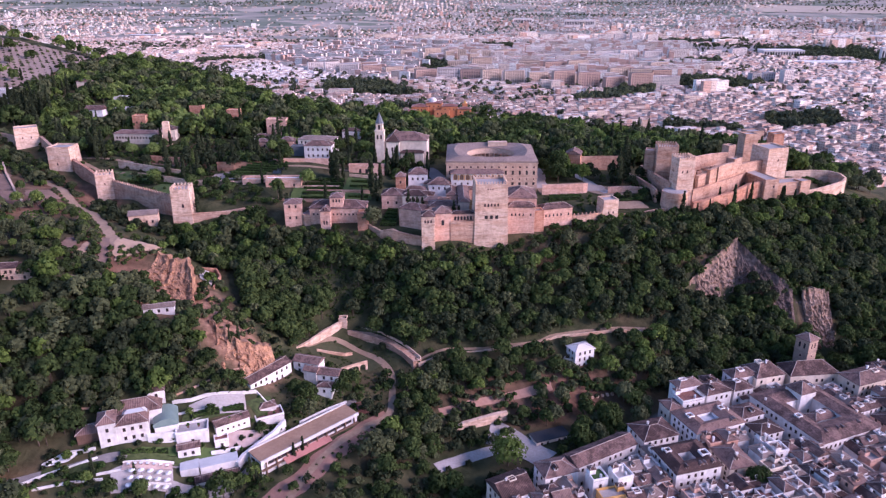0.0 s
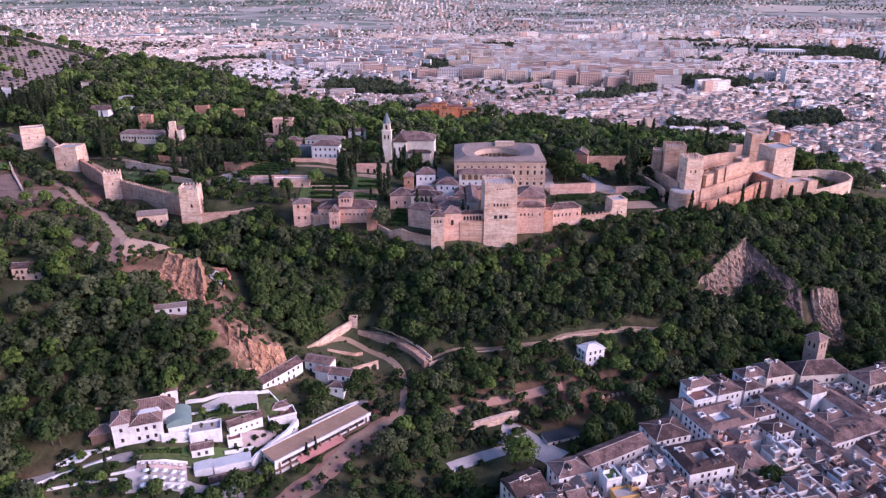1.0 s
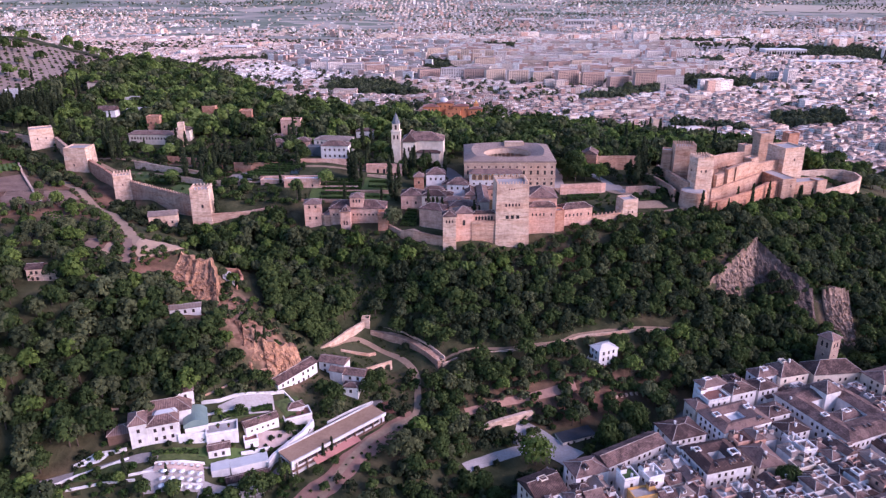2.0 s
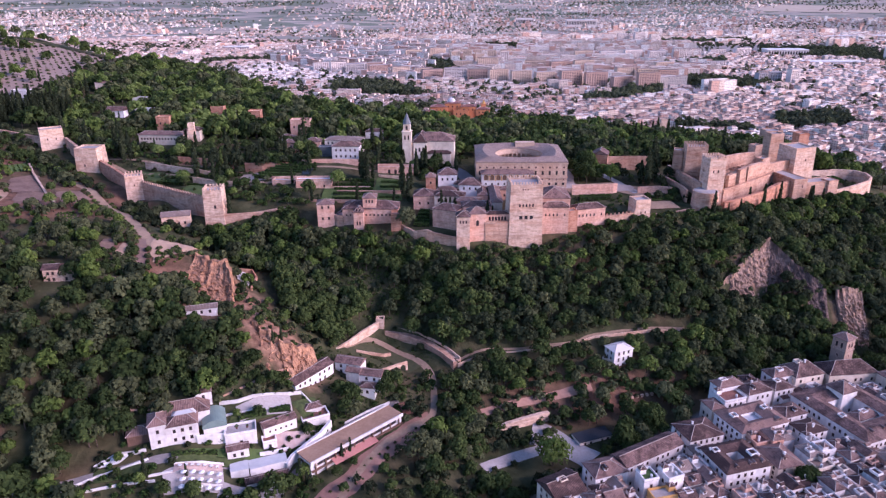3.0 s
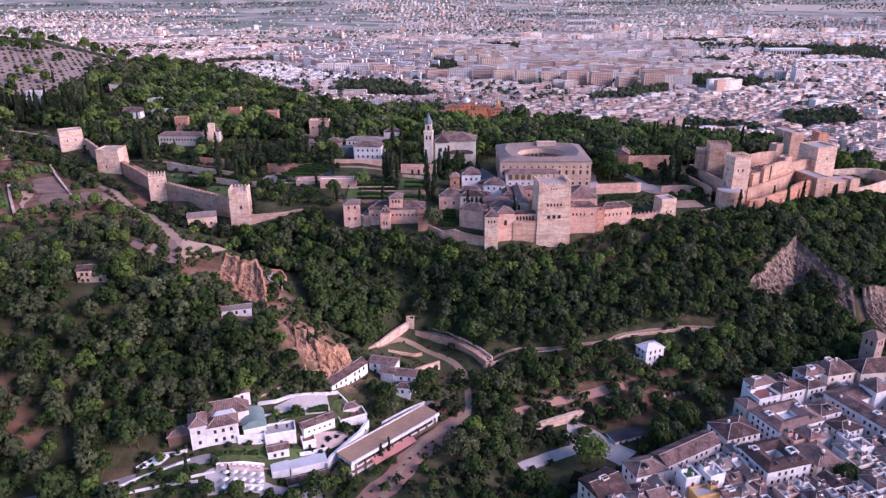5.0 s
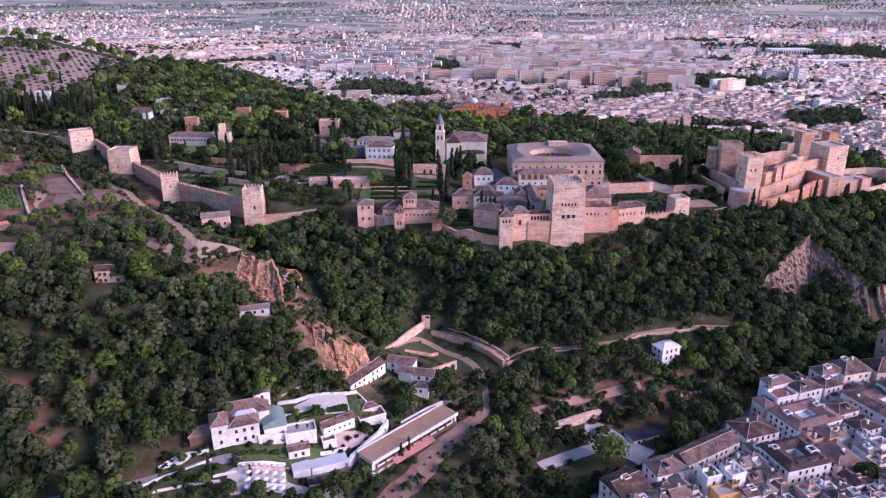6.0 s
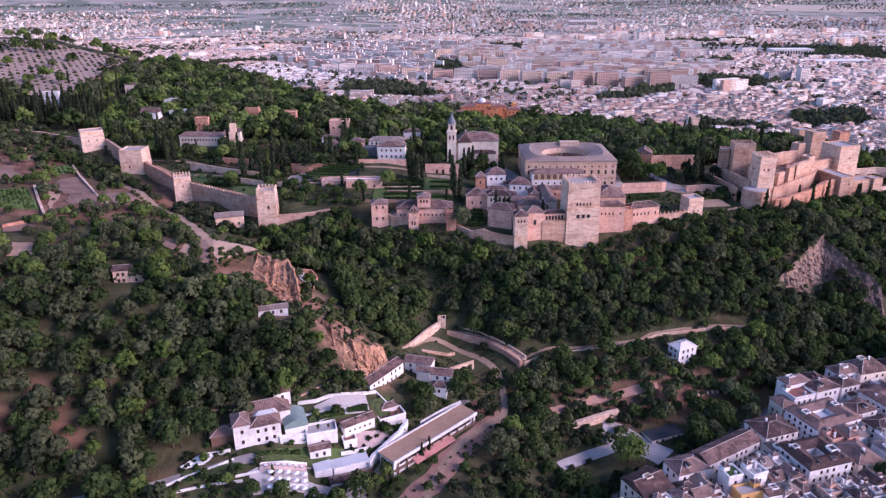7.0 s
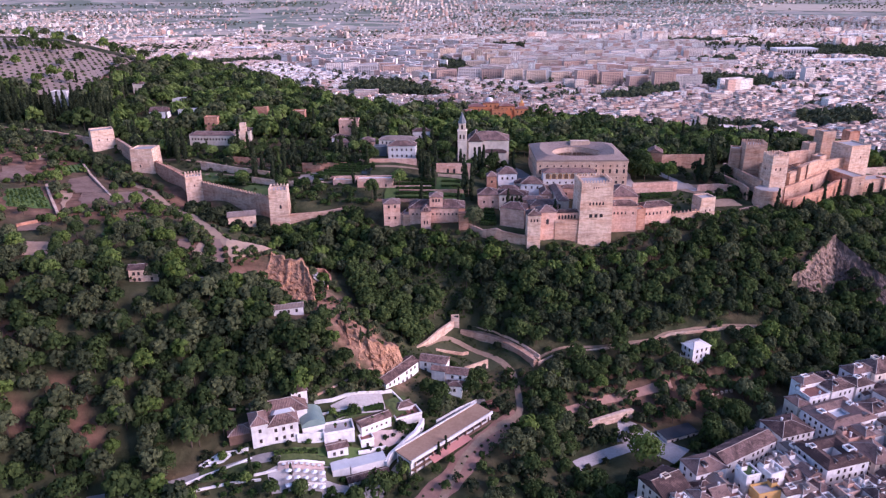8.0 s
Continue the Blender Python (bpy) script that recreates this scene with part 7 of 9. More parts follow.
strip("back_lane", [(-86, 208), (-81, 220), (-73, 233), (-63, 246), (-50, 260), (-40, 268)], 3.2, ASPHALT, "grey lane between the white wall and the restaurant", lift=0.3)

# ---- white estate on the near slope ----
front_house((-132.2, 221.5), (-126.3, 223.7), 9, 80.5, 90.2, wall=WHITEWASH, rise=2.0, faces="SW", floors=2, first=1.6, skip=0, label="white corner pavilion of a hillside mansion", category="mansion", name="mansion_pavilion", step=2.4)
front_house((-126.3, 223.8), (-115.6, 227.6), 7, 80, 88.3, wall=WHITEWASH, rise=2.2, faces="SE", floors=2, first=1.6, skip=0, label="white mansion with two rows of windows", category="mansion", name="mansion", step=2.5)
front_house((-133.6, 229.2), (-113.6, 236.2), 11, 80, 88.4, wall=WHITEWASH, rise=3.0, faces="E", floors=2, label="broad rear range of the mansion under a dark tiled roof", category="mansion", name="mansion_range")
front_house((-120.6, 241.2), (-114.6, 243.3), 6, 80, 92.4, wall=WHITEWASH, rise=1.8, faces="SE", floors=1, first=9.6, skip=0, label="white roof turret of the mansion", category="mansion", name="mansion_turret")
cx, cy, turn, w = facing(-126.4, 229.4, -117.6, 232.5, 4.5)
e = thing("skylight", cx, cy, 88.4, turn, "glazed skylight over the mansion's patio", "skylight")
part("glazing", hip_roof(-w / 2, w / 2, -2.2, 2.2, 0.6, 1.3), (GREY_SHEET, MORTAR), e)
front_house((-141.5, 222.5), (-132.8, 225.5), 7, 78, 85, wall=TIMBER, rise=1.8, faces="", label="brown-roofed lean-to beside the mansion", category="annex", name="annex")
# green metal-roofed hall with a curved roof
cx, cy, turn, w = facing(-114.6, 230, -106.4, 233, 11)
FOOT.append((cx, cy, w, 11, turn))
e = thing("curved_roof_hall", cx, cy, 78, turn, "hall under a curved green metal roof", "hall")
part("wall", box(bmesh.new(), -w / 2, w / 2, -5.5, 5.5, -3, 5.4), WHITEWASH, e)
bm = bmesh.new()
N = 10
arc = [(-w / 2 - 0.3 + (w + 0.6) * i / N, 6.6 + 1.8 * math.sin(math.pi * i / N)) for i in range(N + 1)]
for (a, za), (b, zb) in zip(arc, arc[1:]):
    quad(bm, [(a, -5.8, za), (b, -5.8, zb), (b, 5.8, zb), (a, 5.8, za)])
    quad(bm, [(a, -5.8, 5.2), (b, -5.8, 5.2), (b, -5.8, zb), (a, -5.8, za)])
    quad(bm, [(b, 5.8, 5.2), (a, 5.8, 5.2), (a, 5.8, za), (b, 5.8, zb)])
quad(bm, [(-w / 2 - 0.3, 5.8, 5.2), (-w / 2 - 0.3, -5.8, 5.2), (-w / 2 - 0.3, -5.8, 6.6), (-w / 2 - 0.3, 5.8, 6.6)])
quad(bm, [(w / 2 + 0.3, -5.8, 5.2), (w / 2 + 0.3, 5.8, 5.2), (w / 2 + 0.3, 5.8, 6.6), (w / 2 + 0.3, -5.8, 6.6)])
part("roof", bm, GREEN_METAL, e, "curved green metal roof")
front_house((-106.2, 229), (-94.6, 232.4), 7, 75, 80.4, roof="flat", wall=WHITEWASH, tile=PAVING, faces="S", floors=1, skip=0.4, label="white terrace building with a grey roof", category="house", name="terrace_house")
front_house((-92, 234.5), (-80.5, 242), 5, 76, 80.2, roof="gable", wall=WHITEWASH, rise=1.3, faces="S", floors=1, first=1.5, skip=0, step=2, winsize=(0.6, 0.7), label="long white house with small windows", category="house", name="white_house")
front_house((-78.5, 244), (-68, 249), 6.5, 71, 76.5, roof="flat", wall=WHITEWASH, tile=TILE_RED, faces="SE", floors=1, skip=0, step=1.8, winsize=(0.7, 0.9), label="white house with a red roof terrace", category="house", name="white_house")
front_house((-78, 249.5), (-72, 252.5), 4, 72, 78.8, roof="hip", wall=WHITEWASH, rise=1.2, faces="SE", floors=1, first=4.5, label="small white upper storey with tiled roof", category="house", name="white_house")
curtain([(-67.5, 247, 75.6), (-70.5, 240, 74.6), (-75.5, 234, 73.4), (-80.5, 228.5, 71.8), (-82, 225, 70.6)], 1.2, wall=WHITEWASH, label="tall curved white retaining wall", name="garden_wall")
front_house((-102, 218.6), (-95.5, 220.8), 5.5, 63, 71.6, parapet=False, roof="flat", wall=WHITEWASH, tile=GREY_SHEET, faces="S", floors=1, skip=0.3, label="white outbuilding with a pale sheet roof", category="house", name="outbuilding")
front_house((-95, 220.6), (-81.6, 225.8), 5.6, 63, 71.3, parapet=False, roof="flat", wall=WHITEWASH, tile=GREY_SHEET, faces="", label="low hall with a blue-grey flat roof", category="house", name="outbuilding")
front_house((-95.6, 216.2), (-80.5, 222), 4.2, 62, 67.6, roof="gable", wall=WHITEWASH, rise=1.1, faces="S", floors=1, skip=0, step=3.2, label="white low house with dark windows", category="house", name="white_house")
front_house((-104.5, 224.6), (-96.8, 227.4), 4, 72.5, 76.4, roof="gable", wall=WHITEWASH, rise=0.9, faces="S", floors=1, skip=0.2, step=2, label="white garden building with small windows", category="house", name="white_house")
front_house((-92, 231), (-87, 233), 4, 72, 75.4, roof="flat", wall=WHITEWASH, tile=TILE_RED, faces="S", floors=1, label="small white building with a red terrace", category="house", name="white_house")
for pts, tops, lab in (([(-132, 217.5), (-140, 213.6), (-148.5, 209.2), (-158, 203), (-170, 197)], 0.9, "low white lane wall"),
                       ([(-134, 221), (-137, 219.8), (-144, 218.6), (-150.5, 212.6)], 1.5, "white balustraded garden wall"),
                       ([(-112, 243.6), (-105, 245.6), (-99.5, 248.4), (-95, 250), (-86, 253.4), (-81, 257)], 1.5, "white terrace wall"),
                       ([(-81, 257), (-76, 254), (-73, 251)], 1.0, "low white terrace parapet"),
                       ([(-110, 239.6), (-98, 243.4), (-88.6, 246.4)], 0.8, "low white garden wall"),
                       ([(-130, 211), (-122, 213.4), (-118, 214.4)], 0.9, "low white garden wall"),
                       ([(-150, 203.5), (-138, 207.5), (-127, 209.5)], 0.9, "low white garden wall"),
                       ([(-118, 208.5), (-110, 211.6), (-104, 214)], 1.0, "white terrace balustrade"),
                       ([(-93, 228.5), (-87, 231), (-82.5, 233)], 1.6, "white terrace wall"),
                       ([(-62, 250), (-52, 259), (-44, 266)], 1.2, "white boundary wall")):
    curtain([(px, py, float(rugged(px, py)) + tops) for px, py in pts], 0.45, wall=WHITEWASH, label=lab, name="garden_wall")
strip("estate_terrace", [(-104, 241), (-95, 246), (-84, 250)], 7, PAVING, "paved upper terrace", lift=0.5)
strip("dining_terrace", [(-124, 209), (-113, 213), (-104, 216)], 10, PAVING, "paved dining terrace", lift=0.3)
strip("lawn", [(-118, 222), (-104, 226.5), (-92, 229)], 3.5, material("clipped_lawn", (0.05, 0.085, 0.025), (0.09, 0.13, 0.04), grain=0.8), "clipped green lawn strip", lift=0.25, category="lawn")
strip("meadow", [(-66, 297), (-54, 303), (-42, 300), (-33, 292)], 9, material("meadow_grass", (0.030, 0.044, 0.018), (0.085, 0.075, 0.04), grain=0.5, stain=0.2), "green meadow inside the bend of the lane", lift=0.15, category="lawn")

PINK_PAVING = material("pink_patio_paving", (0.32, 0.23, 0.21), (0.48, 0.37, 0.345), grain=0.8, stain=0.2)
GREEN_BED = material("garden_bed", (0.022, 0.036, 0.013), (0.075, 0.095, 0.032), grain=0.9, stain=0.3, contrast=0.15)
plot("patio", [(-86, 230), (-73, 240), (-72, 245), (-90, 236)], PINK_PAVING, "pinkish paved patio inside the curved wall", lift=0.35, category="patio")
plot("lawn", [(-84, 251), (-77, 257), (-72, 252), (-78, 247)], GREEN_BED, "sloping green garden bank", lift=0.3, category="lawn")
plot("garden_bed", [(-106, 235), (-84, 246), (-83, 250), (-105, 241)], GREEN_BED, "planted garden bed on the terrace", lift=0.35, category="garden")
plot("garden_bed", [(-122, 216), (-100, 223), (-98, 227), (-122, 221)], GREEN_BED, "planted garden bed below the mansion", lift=0.35, category="garden")
plot("yard", [(-150, 206), (-128, 212), (-128, 217), (-150, 212)], GREEN_BED, "planted bank beside the lane", lift=0.3, category="garden")
plot("yard", [(-104, 208), (-84, 212), (-82, 218), (-104, 216)], PAVING, "grey paved yard below the white houses", lift=0.3, category="yard")
plot("stair_ramp", [(-150.5, 211.6), (-143.6, 218.6), (-136.5, 220.8), (-142.5, 214.6)], WHITEWASH, "white stepped garden ramp", lift=1.0, category="stairs")
curtain([(-116.4, 227.0, 82.6), (-111, 228.6, 82), (-106, 230.4, 81)], 0.5, wall=WHITEWASH, label="white retaining wall below the curved hall", name="garden_wall")
curtain([(px, py, float(rugged(px, py)) + 1.4) for px, py in ((-122, 216), (-113, 219.4), (-105.5, 222.2))], 0.4, wall=WHITEWASH, label="pale terrace wall behind the tables", name="garden_wall")
plot("table_terrace", [(-121, 213.2), (-106, 218.8), (-106.6, 221.4), (-122, 215.6)], PINK_PAVING, "upper dining terrace", lift=0.9, category="terrace")
white_top = material("white_table", (0.66, 0.65, 0.65), (0.78, 0.77, 0.77), grain=2, bump=0)
bm = bmesh.new()
bmesh.ops.create_cone(bm, cap_ends=True, segments=12, radius1=0.75, radius2=0.75, depth=0.06, matrix=Matrix.Translation((0, 0, 0.75)))
table_top = as_mesh("table_top", bm, white_top)
bm = bmesh.new()
bmesh.ops.create_cone(bm, cap_ends=True, segments=6, radius1=0.3, radius2=0.06, depth=0.72, matrix=Matrix.Translation((0, 0, 0.36)))
table_leg = as_mesh("pedestal", bm, TIMBER)
for k in range(7):
    px, py = -119.4 + 2.05 * k, 215.2 + 0.76 * k
    e = thing("round_table", px, py, gz(px, py) + 0.9, 0, "round white table on the upper terrace", "table", "tables on the terrace")
    part("table_top", table_top, None, e)
    part("pedestal", table_leg, None, e)

# farm buildings at the foot of the cliff
front_house((-83.4, 257.2), (-70, 276.5), 7, 79.5, 86, roof="gable", wall=WHITEWASH, rise=1.6, faces="SW", floors=2, first=1.2, skip=0.2, label="long white farmhouse under the cliff", category="house", name="farmhouse")
front_house((-69.5, 279), (-57.5, 275.5), 6.5, 79, 85, roof="gable", wall=WHITEWASH, rise=1.6, faces="SE", floors=2, skip=0.3, label="white farmhouse with a dark tiled roof", category="house", name="farmhouse")
front_house((-64, 274), (-58, 272), 4.5, 78.5, 83, roof="gable", wall=WHITEWASH, rise=1.2, faces="S", floors=1, label="small white farm wing", category="house", name="farmhouse")
front_house((-57.5, 272.6), (-48, 270.6), 6, 76, 81.8, roof="gable", wall=WHITEWASH, rise=1.6, faces="SE", floors=2, skip=0.2, label="white farm cottage with a dark roof", category="house", name="farmhouse")
front_house((-57, 267), (-50.5, 266), 4.5, 75, 78.8, roof="hip", wall=WHITEWASH, rise=1.0, faces="SE", floors=1, label="low white farm shed", category="house", name="farmhouse")


def arched_wall(ax, ay, bx, by, z, height, opening, rise, at):
    """A garden wall pierced by round arches; at: where each arch's middle lies along it, in metres."""
    L = math.hypot(bx - ax, by - ay)
    e = thing("arched_wall", ax, ay, z, math.degrees(math.atan2(by - ay, bx - ax)), "pale ruined wall with open arches", "wall")
    bm = bmesh.new()
    edges = [0.0] + [v for m in at for v in (m - opening / 2, m + opening / 2)] + [L]
    for a, b in zip(edges[::2], edges[1::2]):
        box(bm, a, b, -0.35, 0.35, -2, height)
    for m in at:
        n = 8
        for i in range(n):
            u0, u1 = (m - opening / 2 * math.cos(math.pi * k / n) for k in (i, i + 1))
            low = rise + opening / 2 * math.sin(math.pi * (i + 0.5) / n)
            box(bm, u0, u1, -0.35, 0.35, low, height - 0.004)
    part("wall", bm, TAPIAL_PALE, e)


arched_wall(-48.5, 284.5, -37, 291.5, 73.6, 4.4, 3.0, 1.6, (7.2, 11.0))
curtain([(px, py, gz(px, py) + 1.5) for px, py in ((-62, 297), (-56, 298.6), (-49, 301), (-46, 304))], 0.8, wall=TAPIAL, label="curved stone terrace wall of the meadow", name="terrace_wall")

# long restaurant building with a flat brown roof
cx, cy, turn, w = facing(-72, 223, -38.2, 255.8, 8.2)
FOOT.append((cx, cy, w + 1, 16, turn))
e = thing("restaurant", cx, cy, 65, turn, "long low restaurant with a flat gravel roof and dark window band", "building")
part("wall", box(bmesh.new(), -w / 2, w / 2, -4.2, 4.2, -4, 7.2), WHITEWASH, e)
part("roof", roof_uv(box(bmesh.new(), -w / 2 - 0.3, w / 2 + 0.3, -4.6, 4.6, 7.2, 7.6)), material("brown_gravel_roof", (0.24, 0.14, 0.09), (0.40, 0.26, 0.18), grain=1.0, stain=0.2), e, "brown gravel roof")
part("roof_edge", box(bmesh.new(), -w / 2 - 0.35, w / 2 + 0.35, 4.6, 5.2, 6.8, 8.1), WHITEWASH, e)
part("front_fascia", box(bmesh.new(), -w / 2 - 0.35, w / 2 + 0.35, -5.1, -4.6, 6.5, 7.9), WHITEWASH, e)
n = 14
for i in range(n):
    u = -w / 2 + 3 + (w - 6) * (i + 0.5) / n
    put_window(e, "S", u, 4.4, (w - 6) / n - 0.3, 1.9, (w, 8.4), "plain")
for i in range(2):
    put_window(e, "W", -1.8 + 3.6 * i, 1.0, 2.8, 1.4, (w, 8.4), "plain")
    put_window(e, "W", -1.8 + 3.6 * i, 4.4, 2.8, 1.4, (w, 8.4), "plain")
bm = bmesh.new()
quad(bm, [(-14, -4.2, 4.1), (8, -4.2, 4.1), (8, -7.6, 3.0), (-14, -7.6, 3.0)])
quad(bm, [(-14, -7.6, 2.88), (8, -7.6, 2.88), (8, -4.2, 3.98), (-14, -4.2, 3.98)])
quad(bm, [(-14, -7.6, 2.88), (-14, -7.6, 3.0), (8, -7.6, 3.0), (8, -7.6, 2.88)])
part("awning", bm, material("faded_red_awning", (0.36, 0.15, 0.13), (0.48, 0.22, 0.19), grain=1, stain=0.2, bump=0.05), e, "faded red awning")
for i in range(10):
    u = -w / 2 + 2 + (w - 4) * i / 9
    part("pillar", box(bmesh.new(), u - 0.22, u + 0.22, -4.95, -4.55, -2, 6.5), TIMBER, e, "dark timber pillar")
part("balcony", box(bmesh.new(), -w / 2, w / 2, -5.4, -4.2, 3.0, 3.3), TIMBER, e, "dark timber balcony")
part("terrace_wall", box(bmesh.new(), 9, 24, -7.5, -7.0, -3, 2.0), TAPIAL_RED, e)
front_house((-38, 261), (-33, 263), 6, 66, 69.5, roof="flat", wall=TILE_RED, tile=TILE_RED, faces="", label="small red terrace at the end of the restaurant", category="terrace", name="terrace_block")

# houses on the spur
front_house((-200, 287.4), (-193.5, 288.4), 6.5, 121.8, 128.2, roof="gable", wall=TAPIAL_PALE, rise=1.4, faces="SE", floors=2, first=1.0, skip=0.1, step=2.0, label="pink country house among trees", category="house", name="country_house")
front_house((-193.4, 288.6), (-187.6, 289.4), 5.5, 121.2, 126.4, roof="flat", wall=TAPIAL_PALE, tile=TILE_PALE, faces="S", floors=1, first=1.5, label="flat-roofed wing of the country house", category="house", name="country_house")
front_house((-133.8, 277.2), (-121.2, 280.6), 5, 109.2, 112.4, roof="gable", wall=WHITEWASH, tile=TILE_PALE, rise=0.8, faces="S", floors=1, skip=0.3, label="low white cottage with a grey roof", category="house", name="cottage")
front_house((-181, 377), (-166, 381), 9, 116, 123.8, roof="gable", wall=TAPIAL_PALE, tile=TILE_PALE, rise=1.6, faces="S", floors=1, first=3, label="pale stone barn with a grey roof", category="barn", name="barn")
# solitary white house above the river
front_house((64.5, 297.6), (74.6, 302), 8, 64, 78, roof="hip", wall=WHITEWASH, tile=material("pale_roof", (0.55, 0.50, 0.49), (0.7, 0.66, 0.65), grain=0.6), rise=1.6, faces="SW", floors=4, first=2.0, skip=0, step=2.2, winsize=(0.8, 1.7), label="tall white house with a pale roof above the river", category="house", name="white_house")
front_house((59.5, 301), (64, 298.6), 6, 64, 72.5, roof="flat", wall=CREAM, tile=PAVING, faces="S", floors=2, label="lower grey wing of the tall white house", category="house", name="white_house")
for i in range(7):
    e = thing("ruin_pillar", 66 + 2.6 * i, 283.5 + 0.8 * i, 55, 17, "brick pillar of a ruined riverside arcade", "pillar", "ruined arcade")
    bm = box(bmesh.new(), -0.6, 0.6, -0.6, 0.6, -2, 6.4)
    part("shaft", bm, TAPIAL_PALE, e)
curtain([(65, 286, 59.5), (83, 291.5, 60)], 0.6, wall=TAPIAL, label="back wall of the ruined arcade", name="arcade_wall")
front_house((41, 256), (57, 262), 7.5, 53, 56.0, roof="flat", wall=CREAM, tile=DARK_SLATE, parapet=False, rise=0.8, faces="S", floors=1, label="low riverside building with a dark slate roof", category="house", name="riverside_house")
front_house((96, 292), (104, 295), 5, 55, 58.5, roof="gable", wall=WHITEWASH, tile=TILE_RED, rise=1.2, faces="S", floors=1, label="small white riverside pavilion", category="house", name="riverside_house")

# parasols on the dining terrace
cloth = material("white_canvas", (0.7, 0.68, 0.68), (0.8, 0.79, 0.79), grain=2, bump=0)
bm = bmesh.new()
bmesh.ops.create_cone(bm, cap_ends=True, segments=8, radius1=1.25, radius2=0.08, depth=0.5, matrix=Matrix.Translation((0, 0, 2.7)))
canopy = as_mesh("canopy", bm, cloth)
bm = bmesh.new()
bmesh.ops.create_cone(bm, cap_ends=True, segments=6, radius1=0.05, radius2=0.05, depth=2.6, matrix=Matrix.Translation((0, 0, 1.2)))
pole = as_mesh("pole", bm, TIMBER)
for i, (px, py) in enumerate([(-117 + 2.9 * k + 0.4 * j, 212.2 + 1.0 * k - 2.8 * j) for j in range(3) for k in range(5)]):
    e = thing("parasol", px, py, gz(px, py) + 0.35, 11 * i, "open white parasol on the dining terrace", "parasol", "parasols on the terrace")
    part("canopy", canopy, None, e)
    part("pole", pole, None, e)

# water tanks, planters and stairs on the white estate
for i, (px, py, pz) in enumerate(((-88, 239.5, 80.3), (-84, 242, 80.3), (-75, 247, 76.6), (-72, 248.5, 76.6), (-98, 232.6, 82.2), (-102, 231.8, 82.2))):
    e = thing("planter", px, py, pz, 20 + 7 * i, "terracotta planter with a small green shrub", "planter", "roof planters")
    bm = bmesh.new()
    bmesh.ops.create_cone(bm, cap_ends=True, segments=10, radius1=0.35, radius2=0.5, depth=0.7, matrix=Matrix.Translation((0, 0, 0.35)))
    part("pot", bm, TILE_RED, e)
    part("shrub", quads_mesh("shrub", TREES["bush"][i % 3][0] * 0.35 + np.array([0, 0, 0.6]), [HEDGE]), None, e)

# ---- palaces, convent and gardens on the plateau ----
def hall(a, b, depth, z0, z1, **kw):
    kw.setdefault("category", "palace")
    return front_house(a, b, depth, z0, z1, **kw)


hall((-93.5, 458), (-75, 457), 10, 134, 147, wall=WHITEWASH, rise=2.6, faces="SE", floors=3, first=1.5, skip=0, step=3.2, label="white former convent with three rows of windows", category="convent", name="convent")
hall((-101, 476), (-76, 472), 12, 136, 147.6, roof="hip", rise=1.8, wall=CREAM, tile=TILE_PALE, faces="S", floors=1, first=9, label="pale rear block of the convent", category="convent", name="convent_block")
hall((-104, 466), (-95, 466), 7, 134, 144, roof="flat", wall=SLATE, tile=SLATE, faces="", label="grey side block of the convent", category="convent", name="convent_block")
hall((-110, 414), (-88, 414), 6, 128, 135.3, roof="flat", wall=PINK_RENDER, tile=WHITEWASH, faces="S", floors=1, first=3, step=5, label="low pink garden pavilion with a white roof", category="pavilion", name="garden_pavilion")
hall((-126, 420), (-112, 419), 7, 127, 133.2, roof="flat", wall=PINK_RENDER, tile=PAVING, faces="S", floors=1, label="low pink garden building", category="pavilion", name="garden_pavilion")
hall((-61, 436), (-38, 435), 3, 131, 138.4, roof="flat", wall=PINK_RENDER, tile=WHITEWASH, faces="S", floors=1, first=1.5, step=3.5, winsize=(1.6, 3.2), style="arch", skip=0.3, label="garden loggia with a tall arch", category="pavilion", name="garden_loggia")
hall((-36.5, 392.5), (-24, 392), 11, 121, 131, wall=PINK_RENDER, rise=3.0, faces="S", floors=1, first=5, step=4, label="pink palace corner with a hipped roof", name="palace_corner")
hall((-24, 390), (-10, 389), 9, 121, 131.6, wall=CREAM, rise=2.2, faces="S", floors=1, first=7, step=2, skip=0, label="cream palace wing with an arcade of windows", name="palace_wing", winsize=(1.0, 1.6), style="arch")
hall((-29.5, 416), (-23.5, 416), 6, 124, 136, wall=TAPIAL_RED, rise=2.6, faces="SE", floors=1, first=8, label="red square pavilion with a pyramid roof", category="pavilion", name="pavilion")
hall((-22, 424), (-10, 424), 10, 124, 135.5, wall=WHITEWASH, rise=3.4, faces="S", floors=1, first=8, label="white hall with an octagonal lantern roof", name="palace_hall")
hall((-9, 410), (4, 408), 10, 122, 132.8, wall=WHITEWASH, rise=3.4, faces="S", floors=1, first=8, label="white domed hall with a pyramid roof", name="palace_hall")
for a, b, dp, z1 in (((-23, 408), (-11, 407), 6, 130), ((-12, 420), (8, 418), 6, 130.5), ((-24, 400), (-6, 398), 6, 129.4), ((2, 396), (8, 396), 26, 130), ((9, 378), (15, 378), 34, 131), ((32, 378), (36, 378), 32, 130.5), ((16, 408), (34, 407), 5, 130), ((-8, 372), (8, 373), 9, 130.5), ((-12, 384), (2, 383), 7, 130)):
    hall(a, b, dp, 120, z1, wall=random.choice([PINK_RENDER, PINK_RENDER, CREAM]), rise=1.8, faces="S", floors=1, first=6, skip=0.4, label="low palace wing with a brown tiled roof", name="palace_wing")
